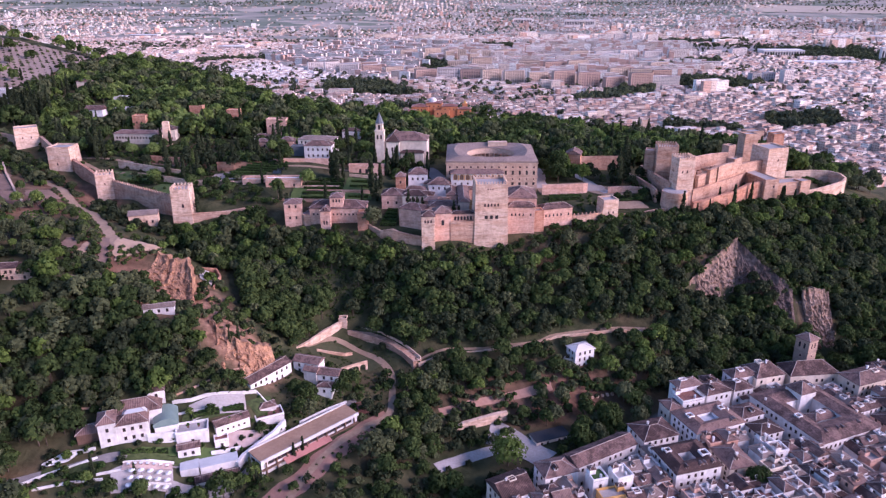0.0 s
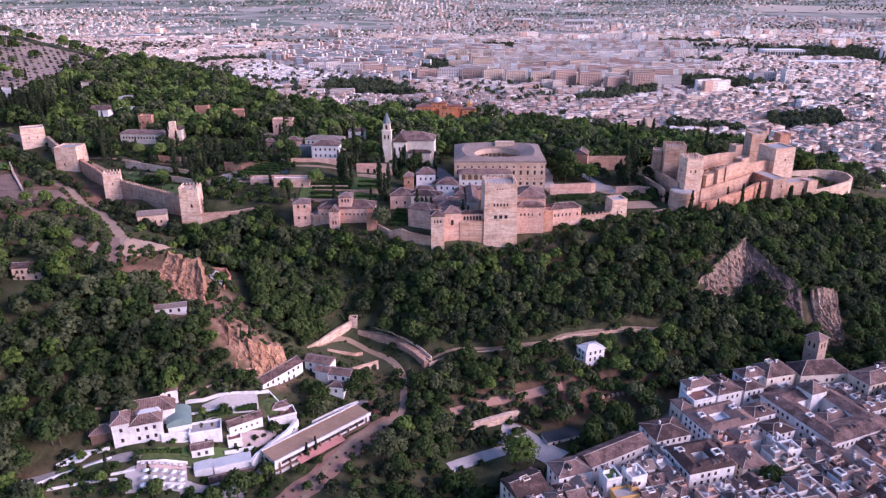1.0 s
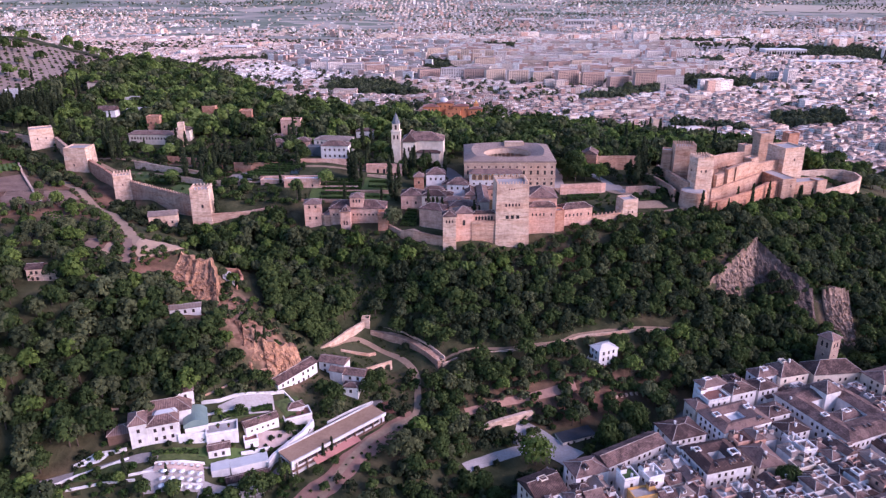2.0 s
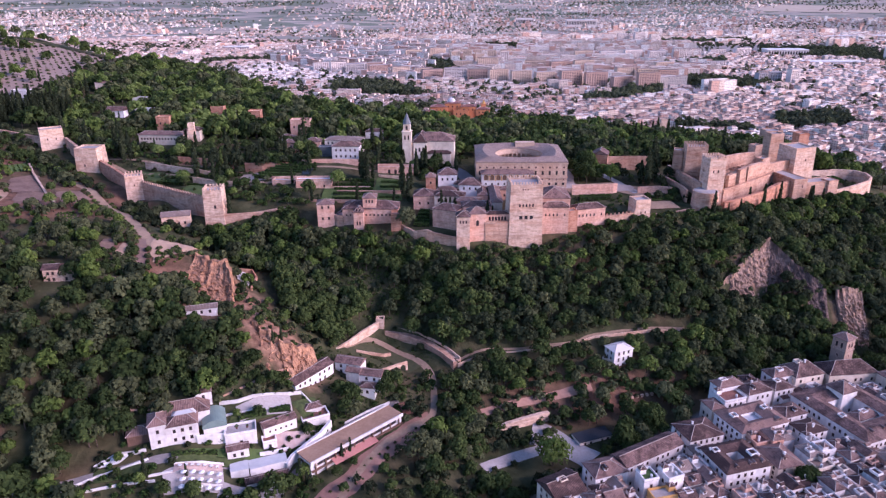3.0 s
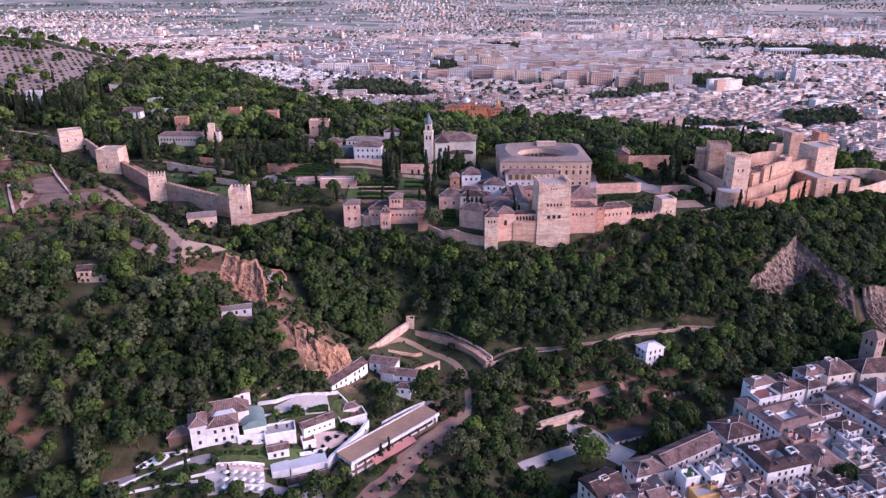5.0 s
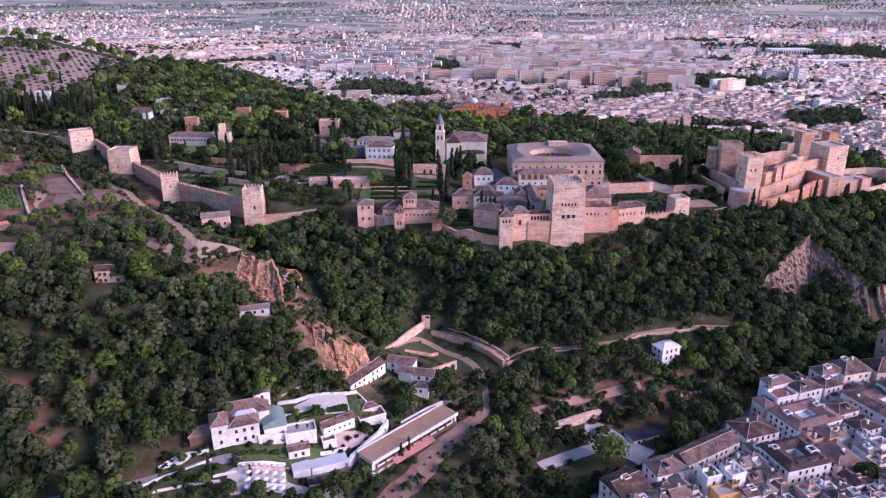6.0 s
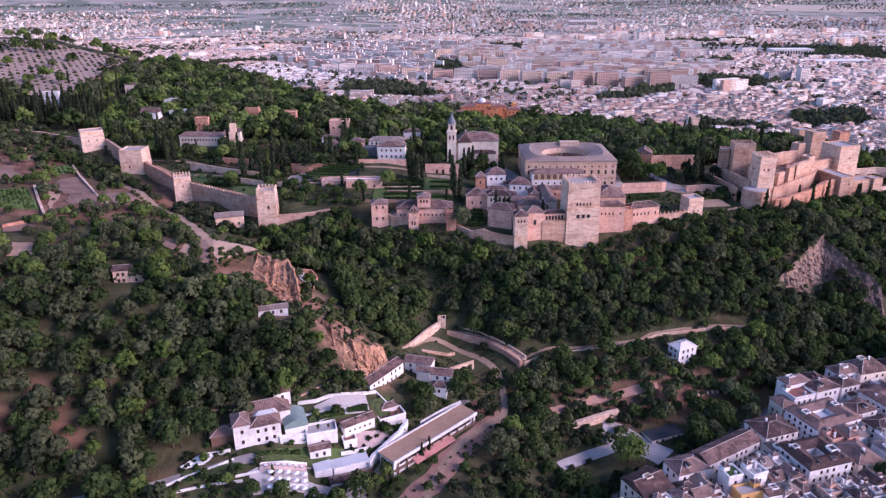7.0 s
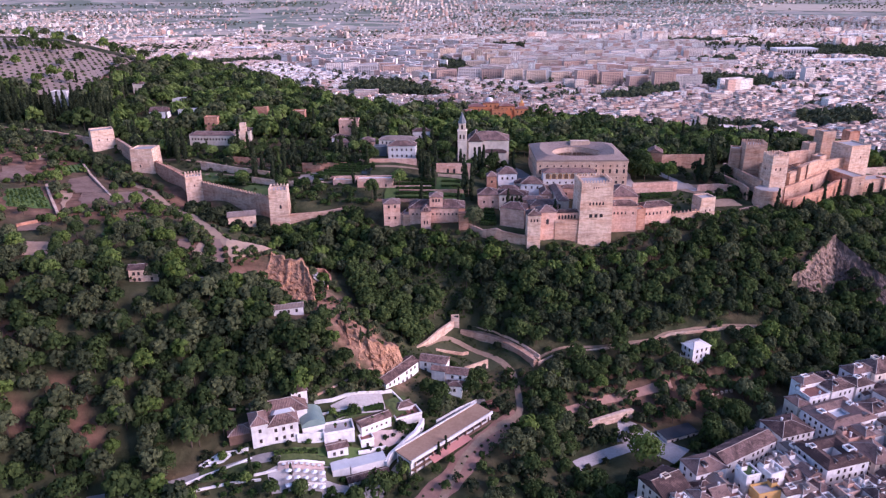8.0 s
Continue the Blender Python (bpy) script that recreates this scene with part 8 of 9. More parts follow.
hall((-3, 382), (4, 381.5), 4, 120, 130.6, roof="flat", wall=TAPIAL_RED, tile=TILE, faces="S", floors=1, first=6, label="red-walled palace block with a tiled roof", name="palace_block")

# white loggia wing in front of the renaissance palace
LOG = thing("palace_loggia", 21, 416, 126.3, -1.5, "white gallery with a long wooden arched loggia", "palace")
part("wall", box(bmesh.new(), -16, 16, -4, 4, -3, 12.6), WHITEWASH, LOG)
part("roof", hip_roof(-16.6, 16.6, -4.8, 4.6, 12.8, 1.9), TILE, LOG)
part("lower_wall", box(bmesh.new(), -16, 16, -4.3, -4.0, -3, 5.0), SANDSTONE, LOG)
for i in range(8):
    ob = new("arch", window_mesh(2.3, 2.0, "loggia")); ob.parent = LOG; ob.matrix_basis = pose(-13.3 + 3.8 * i, -4.02, 8.8)
    ob = new("post", as_mesh("post", box(bmesh.new(), -0.25, 0.25, -0.2, 0.2, 0, 3.4), OCHRE)); ob.parent = LOG; ob.matrix_basis = pose(-11.4 + 3.8 * i, -4.15, 8.4)
    ob = new("window", window_mesh(0.8, 1.0)); ob.parent = LOG; ob.matrix_basis = pose(-13.3 + 3.8 * i, -4.02, 5.9)
ob = new("gate", window_mesh(2.4, 2.6, "arch")); ob.parent = LOG; ob.matrix_basis = pose(1.0, -4.32, 0.4)

# gardens west of the renaissance palace
curtain([(62, 417, 130.4), (75, 418, 130.4), (88, 419.3, 130.4), (91, 421, 130.2)], 1.0, wall=PINK_RENDER, label="pink garden terrace wall", name="garden_wall")
hall((84, 466), (94, 463), 12, 128, 138.5, roof="gable", wall=TAPIAL_RED, rise=2.8, faces="", label="red garden gatehouse with a tiled roof", category="gate", name="garden_gatehouse")
curtain([(95, 470, 136), (110, 471, 136), (126, 470, 136)], 1.0, wall=TAPIAL, label="long reddish garden wall", name="garden_wall")
strip("garden_terrace", [(60, 425), (76, 428), (90, 430), (104, 424), (116, 418)], 14, DIRT, "pale gravel garden terrace", lift=0.4)
strip("avenue", [(86, 462), (94, 440), (104, 420)], 5, PAVING, "paved avenue between garden walls", lift=0.55)
strip("church_square", [(-12, 462), (-6, 450), (-2, 440)], 11, ASPHALT, "grey paved square between church and palace", lift=0.4)
strip("west_square", [(64, 470), (64, 445), (63, 426)], 8, PAVING, "pale paved square beside the palace", lift=0.45)
strip("garden_walk", [(-252, 470), (-225, 455), (-195, 445), (-165, 432), (-140, 425), (-112, 424)], 2.6, DIRT, "pale garden walk", lift=0.3)
strip("garden_walk", [(-255, 478), (-215, 470), (-170, 455), (-140, 444), (-100, 440), (-60, 438)], 2.4, DIRT, "pale garden walk", lift=0.3)
for pts, m in (([(-205, 468, 139), (-180, 462, 138.6), (-160, 455, 138)], TAPIAL_RED), ([(-150, 448, 138.6), (-138, 445, 139.2), (-120, 446, 139)], TAPIAL_RED), ([(-112, 447, 141), (-95, 447, 141), (-74, 446, 141)], PINK_RENDER),
               ([(-128, 428, 134.4), (-105, 425, 135.4), (-86, 424, 135.4)], PINK_RENDER), ([(-84, 410, 130), (-62, 409, 130), (-40, 408, 130)], TAPIAL), ([(-110, 402, 127), (-90, 400, 127), (-72, 398, 127.5)], TAPIAL)):
    curtain(pts, 0.7, wall=m, label="low garden retaining wall", name="garden_wall")

GRAVEL = material("pale_gravel", (0.28, 0.22, 0.19), (0.44, 0.37, 0.33), grain=0.7, stain=0.15)
LAWN = material("garden_lawn", (0.045, 0.075, 0.022), (0.095, 0.13, 0.04), grain=0.7, stain=0.2)
plot("garden_lawn", [(-228, 446), (-196, 432), (-190, 442), (-222, 458)], LAWN, "green lawn inside the wall", category="lawn")
plot("garden_lawn", [(-186, 420), (-164, 408), (-158, 418), (-180, 430)], LAWN, "green lawn inside the wall", category="lawn")
plot("garden_terrace", [(-152, 430), (-126, 427), (-122, 440), (-150, 444)], GRAVEL, "pale gravel garden terrace", category="terrace", lift=0.5)
plot("garden_terrace", [(-92, 402), (-66, 402), (-64, 412), (-92, 413)], LAWN, "green parterre with hedges", category="garden", lift=0.4)
plot("garden_terrace", [(-62, 402), (-44, 401), (-42, 424), (-60, 428)], LAWN, "green parterre with hedges", category="garden", lift=0.4)
WATER = material("dark_pool_water", (0.012, 0.016, 0.014), (0.03, 0.036, 0.03), rough=0.08, grain=0.3, bump=0.03)
plot("garden_pool", [(-109, 428), (-103, 428), (-103, 437), (-109, 437)], WATER, "long dark garden pool", category="pool", lift=0.6)
plot("garden_pool", [(-84, 406), (-74, 406), (-74, 409.5), (-84, 409.5)], WATER, "dark pool between clipped hedges", category="pool", lift=0.7)
plot("garden_terrace", [(66, 421), (104, 422), (102, 432), (66, 432)], GRAVEL, "pale gravel square above the garden wall", category="terrace", lift=0.6)
plot("garden_terrace", [(104, 396), (124, 398), (122, 408), (104, 407)], DIRT, "pale gravel yard inside the wall", category="terrace", lift=0.5)
plot("garden_lawn", [(104, 408), (126, 410), (124, 417), (104, 416)], LAWN, "clipped green lawn", category="lawn", lift=0.5)
curtain([(104, 420, 128), (118, 422, 128), (126, 420, 127.6)], 0.8, wall=PINK_RENDER, label="low pale garden parapet", name="garden_wall")
for pts in ([(-222, 462, 137), (-196, 450, 136), (-170, 440, 135)], [(-180, 432, 133.4), (-160, 424, 132.8), (-132, 422, 132.6)], [(-92, 414, 131.4), (-76, 414, 131.4), (-64, 413.5, 131.4)], [(-60, 430, 134.6), (-48, 428, 134.2), (-40, 426, 134)]):
    curtain(pts, 0.6, wall=TAPIAL_PALE, label="low pale garden terrace wall", name="garden_wall")

# country houses and towers to the east and south
hall((-244, 508), (-210, 505), 8, 138, 146, wall=CREAM, tile=TILE, rise=2.2, faces="S", floors=1, first=4.5, skip=0, step=2.2, label="long low pavilion with a grey tiled roof", category="house", name="long_pavilion")
hall((-212, 512), (-200, 512), 9, 140, 148, wall=CREAM, rise=2.4, faces="S", floors=1, label="low house with a tiled roof", category="house", name="garden_house")
tower(-201.5, 501, 138, 4.4, 4.4, 17, 10, wall=TAPIAL_PALE, merlons=False, label="slender pale tower among cypresses")
hall((-240, 534), (-230, 534), 8, 141, 154, roof="flat", wall=TAPIAL_RED, tile=TAPIAL, faces="S", floors=1, first=8, label="red square house among dark trees", category="house", name="garden_house")
hall((-131, 477), (-122, 477), 7, 137, 145.5, wall=PINK_RENDER, rise=2, faces="S", floors=2, first=1.5, label="small pink garden house", category="house", name="garden_house")
hall((-114.5, 475), (-104, 475), 8, 137, 146.5, wall=PINK_RENDER, rise=2.4, faces="S", floors=1, first=2, label="pink house with a lantern on its roof", category="house", name="garden_house")
hall((-136, 531), (-121, 531), 9, 139, 151.2, roof="flat", wall=PINK_RENDER, tile=TAPIAL_PALE, faces="S", floors=1, first=7, label="square pink tower house in the woods", category="house", name="tower_house")
hall((-217, 595), (-206, 595), 9, 141, 152, roof="flat", wall=TAPIAL_RED, tile=TAPIAL_PALE, faces="", label="red square tower in the woods", category="tower", name="wall_tower")
hall((-182, 583), (-172, 583), 9, 139, 150, roof="flat", wall=TAPIAL_RED, tile=TAPIAL_PALE, faces="S", floors=1, first=4, label="red square tower in the woods", category="tower", name="wall_tower")
hall((-354, 680), (-342, 680), 9, 150, 163, wall=CREAM, rise=2, faces="S", floors=2, first=1.5, skip=0, label="cream country villa with arched windows", category="house", name="villa")
hall((-306, 593), (-291, 593), 9, 141, 150, roof="gable", wall=WHITEWASH, rise=3, faces="S", floors=1, label="white country house with a dark roof", category="house", name="villa")
hall((-284, 600), (-268, 600), 8, 141, 149.5, roof="flat", wall=WHITEWASH, tile=WHITEWASH, faces="S", floors=1, label="low white house with a flat roof", category="house", name="villa")
hall((-412, 640), (-398, 640), 9, 150, 161, roof="flat", wall=WHITEWASH, tile=TILE_PALE, faces="S", floors=2, label="white villa on the wooded hill", category="house", name="villa")
hall((-80, 545), (-66, 545), 8, 133, 140, wall=WHITEWASH, tile=TILE, rise=1.6, faces="S", floors=1, first=2, label="small white house at the edge of the woods", category="house", name="garden_house")
hall((-137, 497), (-126, 497), 7, 137, 145, wall=WHITEWASH, tile=TILE, rise=2.0, faces="S", floors=2, first=1.5, label="white and pink garden house among trees", category="house", name="garden_house")
hall((-306, 648), (-294, 648), 7, 146, 152.5, roof="flat", wall=WHITEWASH, tile=WHITEWASH, faces="S", floors=1, label="low white house in the woods", category="house", name="villa")
hall((-400, 618), (-386, 618), 8, 148, 158, roof="flat", wall=WHITEWASH, tile=TILE_PALE, faces="S", floors=2, label="white villa on the wooded hill", category="house", name="villa")
# Orange-red walls, the floodlights' glow put into the colour instead of lamps.
ORANGE = material("floodlit_orange_render", (0.46, 0.17, 0.075), (0.60, 0.25, 0.12), grain=0.5, stain=0.12)
for a, b, dp, z1, kw in (((-30, 668), (-14, 667), 12, 139.5, dict(rise=2.0)), ((-16, 670), (-1, 669), 14, 142.4, dict(rise=1.4)), ((-1, 667), (14, 666), 11, 139.8, dict(rise=1.8)), ((-36, 660), (-24, 660), 9, 136.0, dict(rise=1.6)), ((-8, 662), (6, 661), 8, 136.6, dict(roof="flat")), ((14, 665), (27, 664), 9, 137.4, dict(rise=1.6))):
    hall(a, b, dp, 112, z1, wall=ORANGE, tile=TILE_RED, faces="S", floors=1, first=z1 - 115.5, skip=0, step=3.2, label="orange-red wing of a hilltop hotel, floodlight glow in its colour", category="hotel", name="hotel", **kw)
tower(21.5, 672, 112, 4.6, 4.6, 29, 0, wall=ORANGE, merlons=False, label="orange corner tower of the hilltop hotel, floodlight glow in its colour", batter=0.1)
e = thing("hotel_cupola", 21.5, 672, 141.4, 0, "small gilded cupola on the hotel's corner tower", "cupola")
bm = bmesh.new()
bmesh.ops.create_cone(bm, cap_ends=True, segments=10, radius1=2.0, radius2=0.2, depth=4.0, matrix=Matrix.Translation((0, 0, 2.0)))
part("cap", bm, OCHRE, e)
e = thing("hotel_dome", -9.5, 676, 143.4, 0, "pale dome on the hilltop hotel", "dome")
bm = bmesh.new()
bmesh.ops.create_uvsphere(bm, u_segments=16, v_segments=8, radius=4.0)
part("shell", bm, WHITEWASH, e)
tower(188, 642, 108, 8, 8, 22.5, 0, wall=TAPIAL_PALE, merlons=False, label="pale square tower above the woods")

# ---- trees of the gardens and the valley ----
KEEP_CLEAR += [
    [(-2, 415), (62, 413), (62, 478), (-2, 478)], [(-46, 385), (40, 372), (40, 415), (-46, 432)], [(-48, 458), (-8, 458), (-8, 494), (-48, 494)],
    [(-104, 453), (-74, 453), (-74, 486), (-104, 486)], [(-128, 408), (-84, 406), (-84, 430), (-128, 430)], [(-96, 374), (-40, 368), (-40, 396), (-96, 396)],
    [(-250, 500), (-195, 498), (-195, 525), (-250, 525)], [(-112, 425), (-40, 425), (-40, 440), (-112, 440)], [(-100, 440), (-72, 440), (-72, 457), (-100, 457)],
]
KEEP_CLEAR += [[(-256, 470), (-230, 444), (-194, 430), (-168, 428), (-160, 438), (-196, 454), (-250, 486)], [(-188, 420), (-164, 406), (-156, 418), (-180, 432)], [(-154, 424), (-124, 420), (-112, 428), (-112, 442), (-150, 448)], [(-94, 398), (-40, 396), (-40, 428), (-60, 430), (-64, 414), (-94, 414)]]
garden = [(-330, 540), (-300, 515), (-262, 478), (-212, 436), (-150, 400), (-100, 396), (-40, 398), (-10, 440), (0, 490), (-60, 510), (-210, 560)]
x, y = scatter(garden, 8.0, 11, lambda x, y: np.clip(0.72 + 0.6 * fractal(x, y, 34, 3, 14), 0.12, 0.95))
woods("garden_trees", x, y, "broad", [LEAF, LEAF_DARK, LEAF_BRIGHT, BARK], "mixed garden trees on the plateau", 12, size=0.78, spread=0.45, shares=[0.60, 0.26, 0.14])
x, y = scatter(garden, 4.2, 13, lambda x, y: np.clip(0.50 + 0.5 * fractal(x, y, 20, 2, 15), 0.08, 0.9))
woods("garden_shrubs", x, y, "bush", [HEDGE, LEAF, LEAF_OLIVE, BARK], "clipped shrubs and hedges of the gardens", 14, size=0.8)
west = [(68, 434), (99, 432), (92, 446), (88, 462), (66, 470)]
x, y = scatter(west, 6.5, 15)
woods("square_trees", x, y, "broad", [LEAF, LEAF_BRIGHT, BARK], "round-crowned trees beside the palace square", 16, size=1.15, shares=[0.7, 0.3])
x, y = scatter([(60, 474), (140, 476), (200, 500), (130, 500), (60, 496)], 6.5, 17)
woods("square_trees", x, y, "broad", [LEAF, LEAF_DARK, BARK], "trees behind the red garden wall", 18)
x, y = scatter([(96, 404), (136, 405), (132, 440), (120, 462), (98, 460)], 7.5, 19, lambda x, y: 0.5 + 0 * x)
woods("garden_trees", x, y, "broad", [LEAF, LEAF_DARK, BARK], "dark garden trees below the citadel", 20, size=0.8)
x, y = scatter([(250, 455), (283, 465), (286, 486), (255, 488)], 5, 21, lambda x, y: 0.45 + 0 * x)
woods("bastion_shrubs", x, y, "bush", [HEDGE, LEAF_OLIVE, BARK], "shrubs in the bastion garden", 22)
for (px, py), s in (((-69, 424), 1.5), ((-66, 421), 1.35), ((-71, 427), 1.25), ((-63, 424), 1.15), ((-43, 404), 1.5), ((-40, 400), 1.25), ((-44, 410), 1.6), ((-39, 416), 1.35), ((-36, 436), 1.2), ((-24, 452), 1.1), ((-48, 394), 1.0),
                    ((-20, 379), 1.15), ((-17.5, 381), 1.25), ((-15, 378), 1.05), ((-12, 382), 1.1), ((6, 372), 1.0), ((9, 374), 0.9), ((113, 432), 1.7), ((115, 435), 1.5), ((110, 436), 1.4), ((-146, 392), 1.2), ((-92, 388), 0.9), ((-113, 418), 0.8),
                    ((-180, 440), 1.7), ((-176, 446), 1.5), ((-160, 440), 1.4), ((-130, 470), 1.3), ((-126, 462), 1.4), ((-198, 496), 1.3), ((-206, 500), 1.3), ((-120, 500), 1.2), ((-240, 470), 1.6), ((-237, 474), 1.4), ((-243, 476), 1.3), ((160, 396), 0.8), ((179, 408), 0.8), ((221, 430), 0.9), ((218, 427), 0.8), ((152, 394), 0.7)):
    tree("cypress", px, py, s, "dark", "tall dark cypress with a narrow crown", "cypress", "cypresses")
x, y = scatter([(-425, 545), (-330, 548), (-318, 560), (-335, 600), (-372, 612), (-430, 596)], 6.0, 101)
woods("cypress_wood", x, y, "cypress", [LEAF_DARK, LEAF_DARK, BARK], "dense stand of tall dark cypresses", 102, size=1.3)
x, y = scatter([(118, 408), (142, 408), (146, 432), (130, 446), (122, 438)], 4.2, 103)
woods("citadel_shrubs", x, y, "bush", [LEAF_DARK, LEAF, HEDGE, BARK], "dense dark shrubs below the citadel", 104, size=1.3)
x, y = scatter([(62, 476), (145, 474), (205, 498), (210, 560), (80, 560)], 9.0, 105, lambda x, y: 0.3 + 0 * x)
woods("tall_cypresses", x, y, "cypress", [LEAF_DARK, LEAF_DARK, BARK], "tall dark cypresses rising from the woods", 106, size=1.15)
x, y = scatter(garden, 17.0, 107, lambda x, y: 0.42 + 0 * x)
woods("garden_conifers", x, y, "cypress", [LEAF_DARK, LEAF_DARK, LEAF, BARK], "dark cypresses and cedars of the gardens", 108, size=1.15, spread=0.35)
for px, py, s in ((-163.4, 456, 1.75), (-157, 457, 1.7), (-152, 462, 1.4), (-142, 458, 1.3), (-140, 466, 1.25), (-128, 454, 1.2), (-165, 428, 1.2), (-106, 440, 1.0), (-98, 400, 0.9), (-70, 396, 0.9), (-30, 444, 1.3), (-33, 448, 1.1), (-20, 456, 1.0), (-120, 486, 1.2), (-110, 492, 1.2), (-96, 497, 1.1), (-70, 500, 1.3), (-64, 504, 1.2), (119, 441, 1.9), (122, 444, 1.6), (-244, 480, 1.7), (-250, 483, 1.8), (-247, 487, 1.5)):
    tree("cypress", px, py, s, "dark", "tall dark cypress with a narrow crown", "cypress", "cypresses")
for px, py, s in ((143, 393, 1.15), (181.5, 413, 1.25), (170, 408, 1.0), (216.5, 422, 1.35), (196, 422, 1.0), (228, 430, 1.0)):
    tree("cypress", px, py, s, "dark", "tall dark cypress with a narrow crown", "cypress", "cypresses")
x, y = scatter([(205, 500), (300, 500), (300, 560), (210, 560)], 9.0, 191, lambda x, y: 0.4 + 0 * x)
woods("tall_cypresses", x, y, "cypress", [LEAF_DARK, LEAF_DARK, BARK], "tall dark cypresses behind the citadel", 192, size=1.1)
r = np.random.default_rng(8)
for i in range(46):
    px, py = (r.uniform(-420, -300), r.uniform(560, 700)) if i < 26 else (r.uniform(110, 260), r.uniform(590, 640))
    tree("cypress", float(px), float(py), float(r.uniform(0.9, 1.5)), "dark", "tall dark cypress with a narrow crown", "cypress", "cypresses")
tree("broad", -40, 370, 1.25, "olive", "tall leafy tree against the palace wall", variant=3)
tree("broad", -186, 432, 1.0, "bright", "bright green spreading tree in a garden", variant=0)

KEEP_CLEAR += [[(-4, 246), (8, 246), (36, 260), (36, 274), (0, 266)], [(-50, 318), (-30, 312), (-12, 292), (-20, 284), (-36, 288), (-52, 300)], [(-6, 228), (14, 230), (40, 240), (54, 254), (44, 270), (28, 268), (18, 256), (6, 246)], [(0, 248), (30, 262), (34, 274), (4, 268)], [(-4, 262), (6, 262), (52, 280), (52, 290), (30, 284), (-2, 272)], [(60, 272), (84, 280), (86, 290), (62, 286)], [(92, 282), (108, 286), (108, 298), (92, 296)], [(58, 284), (84, 290), (80, 300), (58, 298)], [(38, 252), (62, 258), (62, 270), (40, 266)]]
KEEP_CLEAR += [[(-14, 290), (0, 297), (45, 303), (60, 309), (112, 315), (112, 320), (58, 315), (45, 309), (0, 303), (-13, 297)]]
open_slope = lambda x, y: np.maximum(blob(x, y, 52, 284, 52, 20, 14), blob(x, y, 20, 290, 30, 14, 10))
valley = [(-66, 252), (-52, 254), (-44, 262), (-32, 246), (-18, 232), (6, 250), (30, 268), (60, 282), (100, 298), (150, 312), (200, 322), (200, 332), (130, 318), (90, 316), (46, 304), (0, 299), (-12, 290), (-20, 270), (-22, 262), (-40, 264)]
x, y = scatter(valley, 5.6, 31, lambda x, y: np.clip(0.9 + 0.4 * fractal(x, y, 24, 2, 16), 0.5, 1) - 0.28 * open_slope(x, y))
for px, py in zip(x, y):
    k = random.random()
    if abs(px - 68) < 11 and 276 < py < 303:
        continue
    tree("broad", float(px), float(py), random.uniform(0.6, 1.0), "leaf" if k < 0.5 else "dark" if k < 0.62 else "olive" if k < 0.92 else "bright", "broad-leaved tree on the river bank" if k < 0.62 else "grey-green tree on the river bank" if k < 0.92 else "bright green tree on the river bank")
river = [(-10, 226), (20, 226), (50, 243), (92, 262), (104, 286), (140, 302), (200, 312), (200, 322), (120, 300), (60, 274), (30, 262), (50, 252), (20, 246), (0, 236)]
x, y = scatter(river, 6.0, 33, lambda x, y: 0.85 + 0 * x)
for px, py in zip(x, y):
    tree("broad", float(px), float(py), random.uniform(0.65, 1.0), random.choice(["leaf", "leaf", "olive"]), "leafy tree along the river", group="riverside trees")
tree("large", 27, 243.5, 1.05, "bright", "large round plane tree beside the riverside square")
tree("large", 124, 222, 0.72, "leaf", "dense round tree in a walled garden")
tree("large", 76, 268, 0.85, "leaf", "dense round tree by the river")
for px, py, s, lf in ((-30, 236, 1.25, "olive"), (-24, 230, 1.2, "leaf"), (-66, 264, 0.95, "leaf"), (-60, 260, 0.9, "leaf"), (-54, 256, 0.95, "leaf"), (-62, 254, 0.8, "leaf"), (-48, 262, 0.9, "leaf"), (-45, 252, 0.7, "bright"), (-54, 266, 0.75, "leaf"), (-50, 265, 0.85, "leaf"), (-46, 268, 0.9, "leaf"), (-50, 269.5, 0.7, "olive"), (-45.5, 274, 0.8, "leaf"), (-41, 275, 0.75, "leaf"), (-42, 280, 0.7, "olive"), (-58, 268, 0.55, "bright"), (-62, 265, 0.6, "leaf"),
                      (-112, 206, 0.9, "leaf"), (-122, 204, 0.8, "leaf"), (-92, 208, 1.0, "leaf"), (-84, 212, 1.1, "leaf"), (-80, 216, 0.9, "leaf"), (-98, 206, 0.8, "leaf"),  (120, 244, 0.5, "leaf"),
                      (-70, 218, 0.45, "leaf"), (-62, 224, 0.45, "leaf"), (-56, 230, 0.5, "leaf"), (-50, 238, 0.5, "bright"), (-100, 238, 0.45, "leaf"), (-104, 240, 0.4, "bright"), (-96, 242, 0.45, "leaf"), (-99, 229, 0.4, "leaf"), (-90, 231, 0.3, "leaf"),
                      (-150, 196, 0.9, "bright"), (-160, 198, 0.8, "leaf"), (-134, 208, 0.5, "leaf"), (-44, 330, 0.9, "leaf"), (96, 290, 0.8, "leaf"), (60, 292, 0.7, "bright")):
    if clear_of(np.array([px]), np.array([py]), 1.5)[0]:
        tree("broad", px, py, s, lf, "broad-leaved tree beside the white houses" if px < -40 else "large broad-leaved tree by the river")
for px, py, s in ((-61, 232, 0.75), (-58, 235.5, 0.8), (-76, 222, 0.9), (-131, 211, 0.6), (-116.5, 213, 0.5), (-73, 219, 0.7), (-92, 275, 0.6), (-95, 272, 0.5)):
    tree("cypress", px, py, s, "dark", "slim dark cypress beside the terraces", "cypress", "cypresses")
x, y = scatter([(-70, 206), (-50, 222), (-30, 246), (-34, 252), (-58, 232), (-76, 212)], 3.6, 35, lambda x, y: 0.22 + 0 * x)
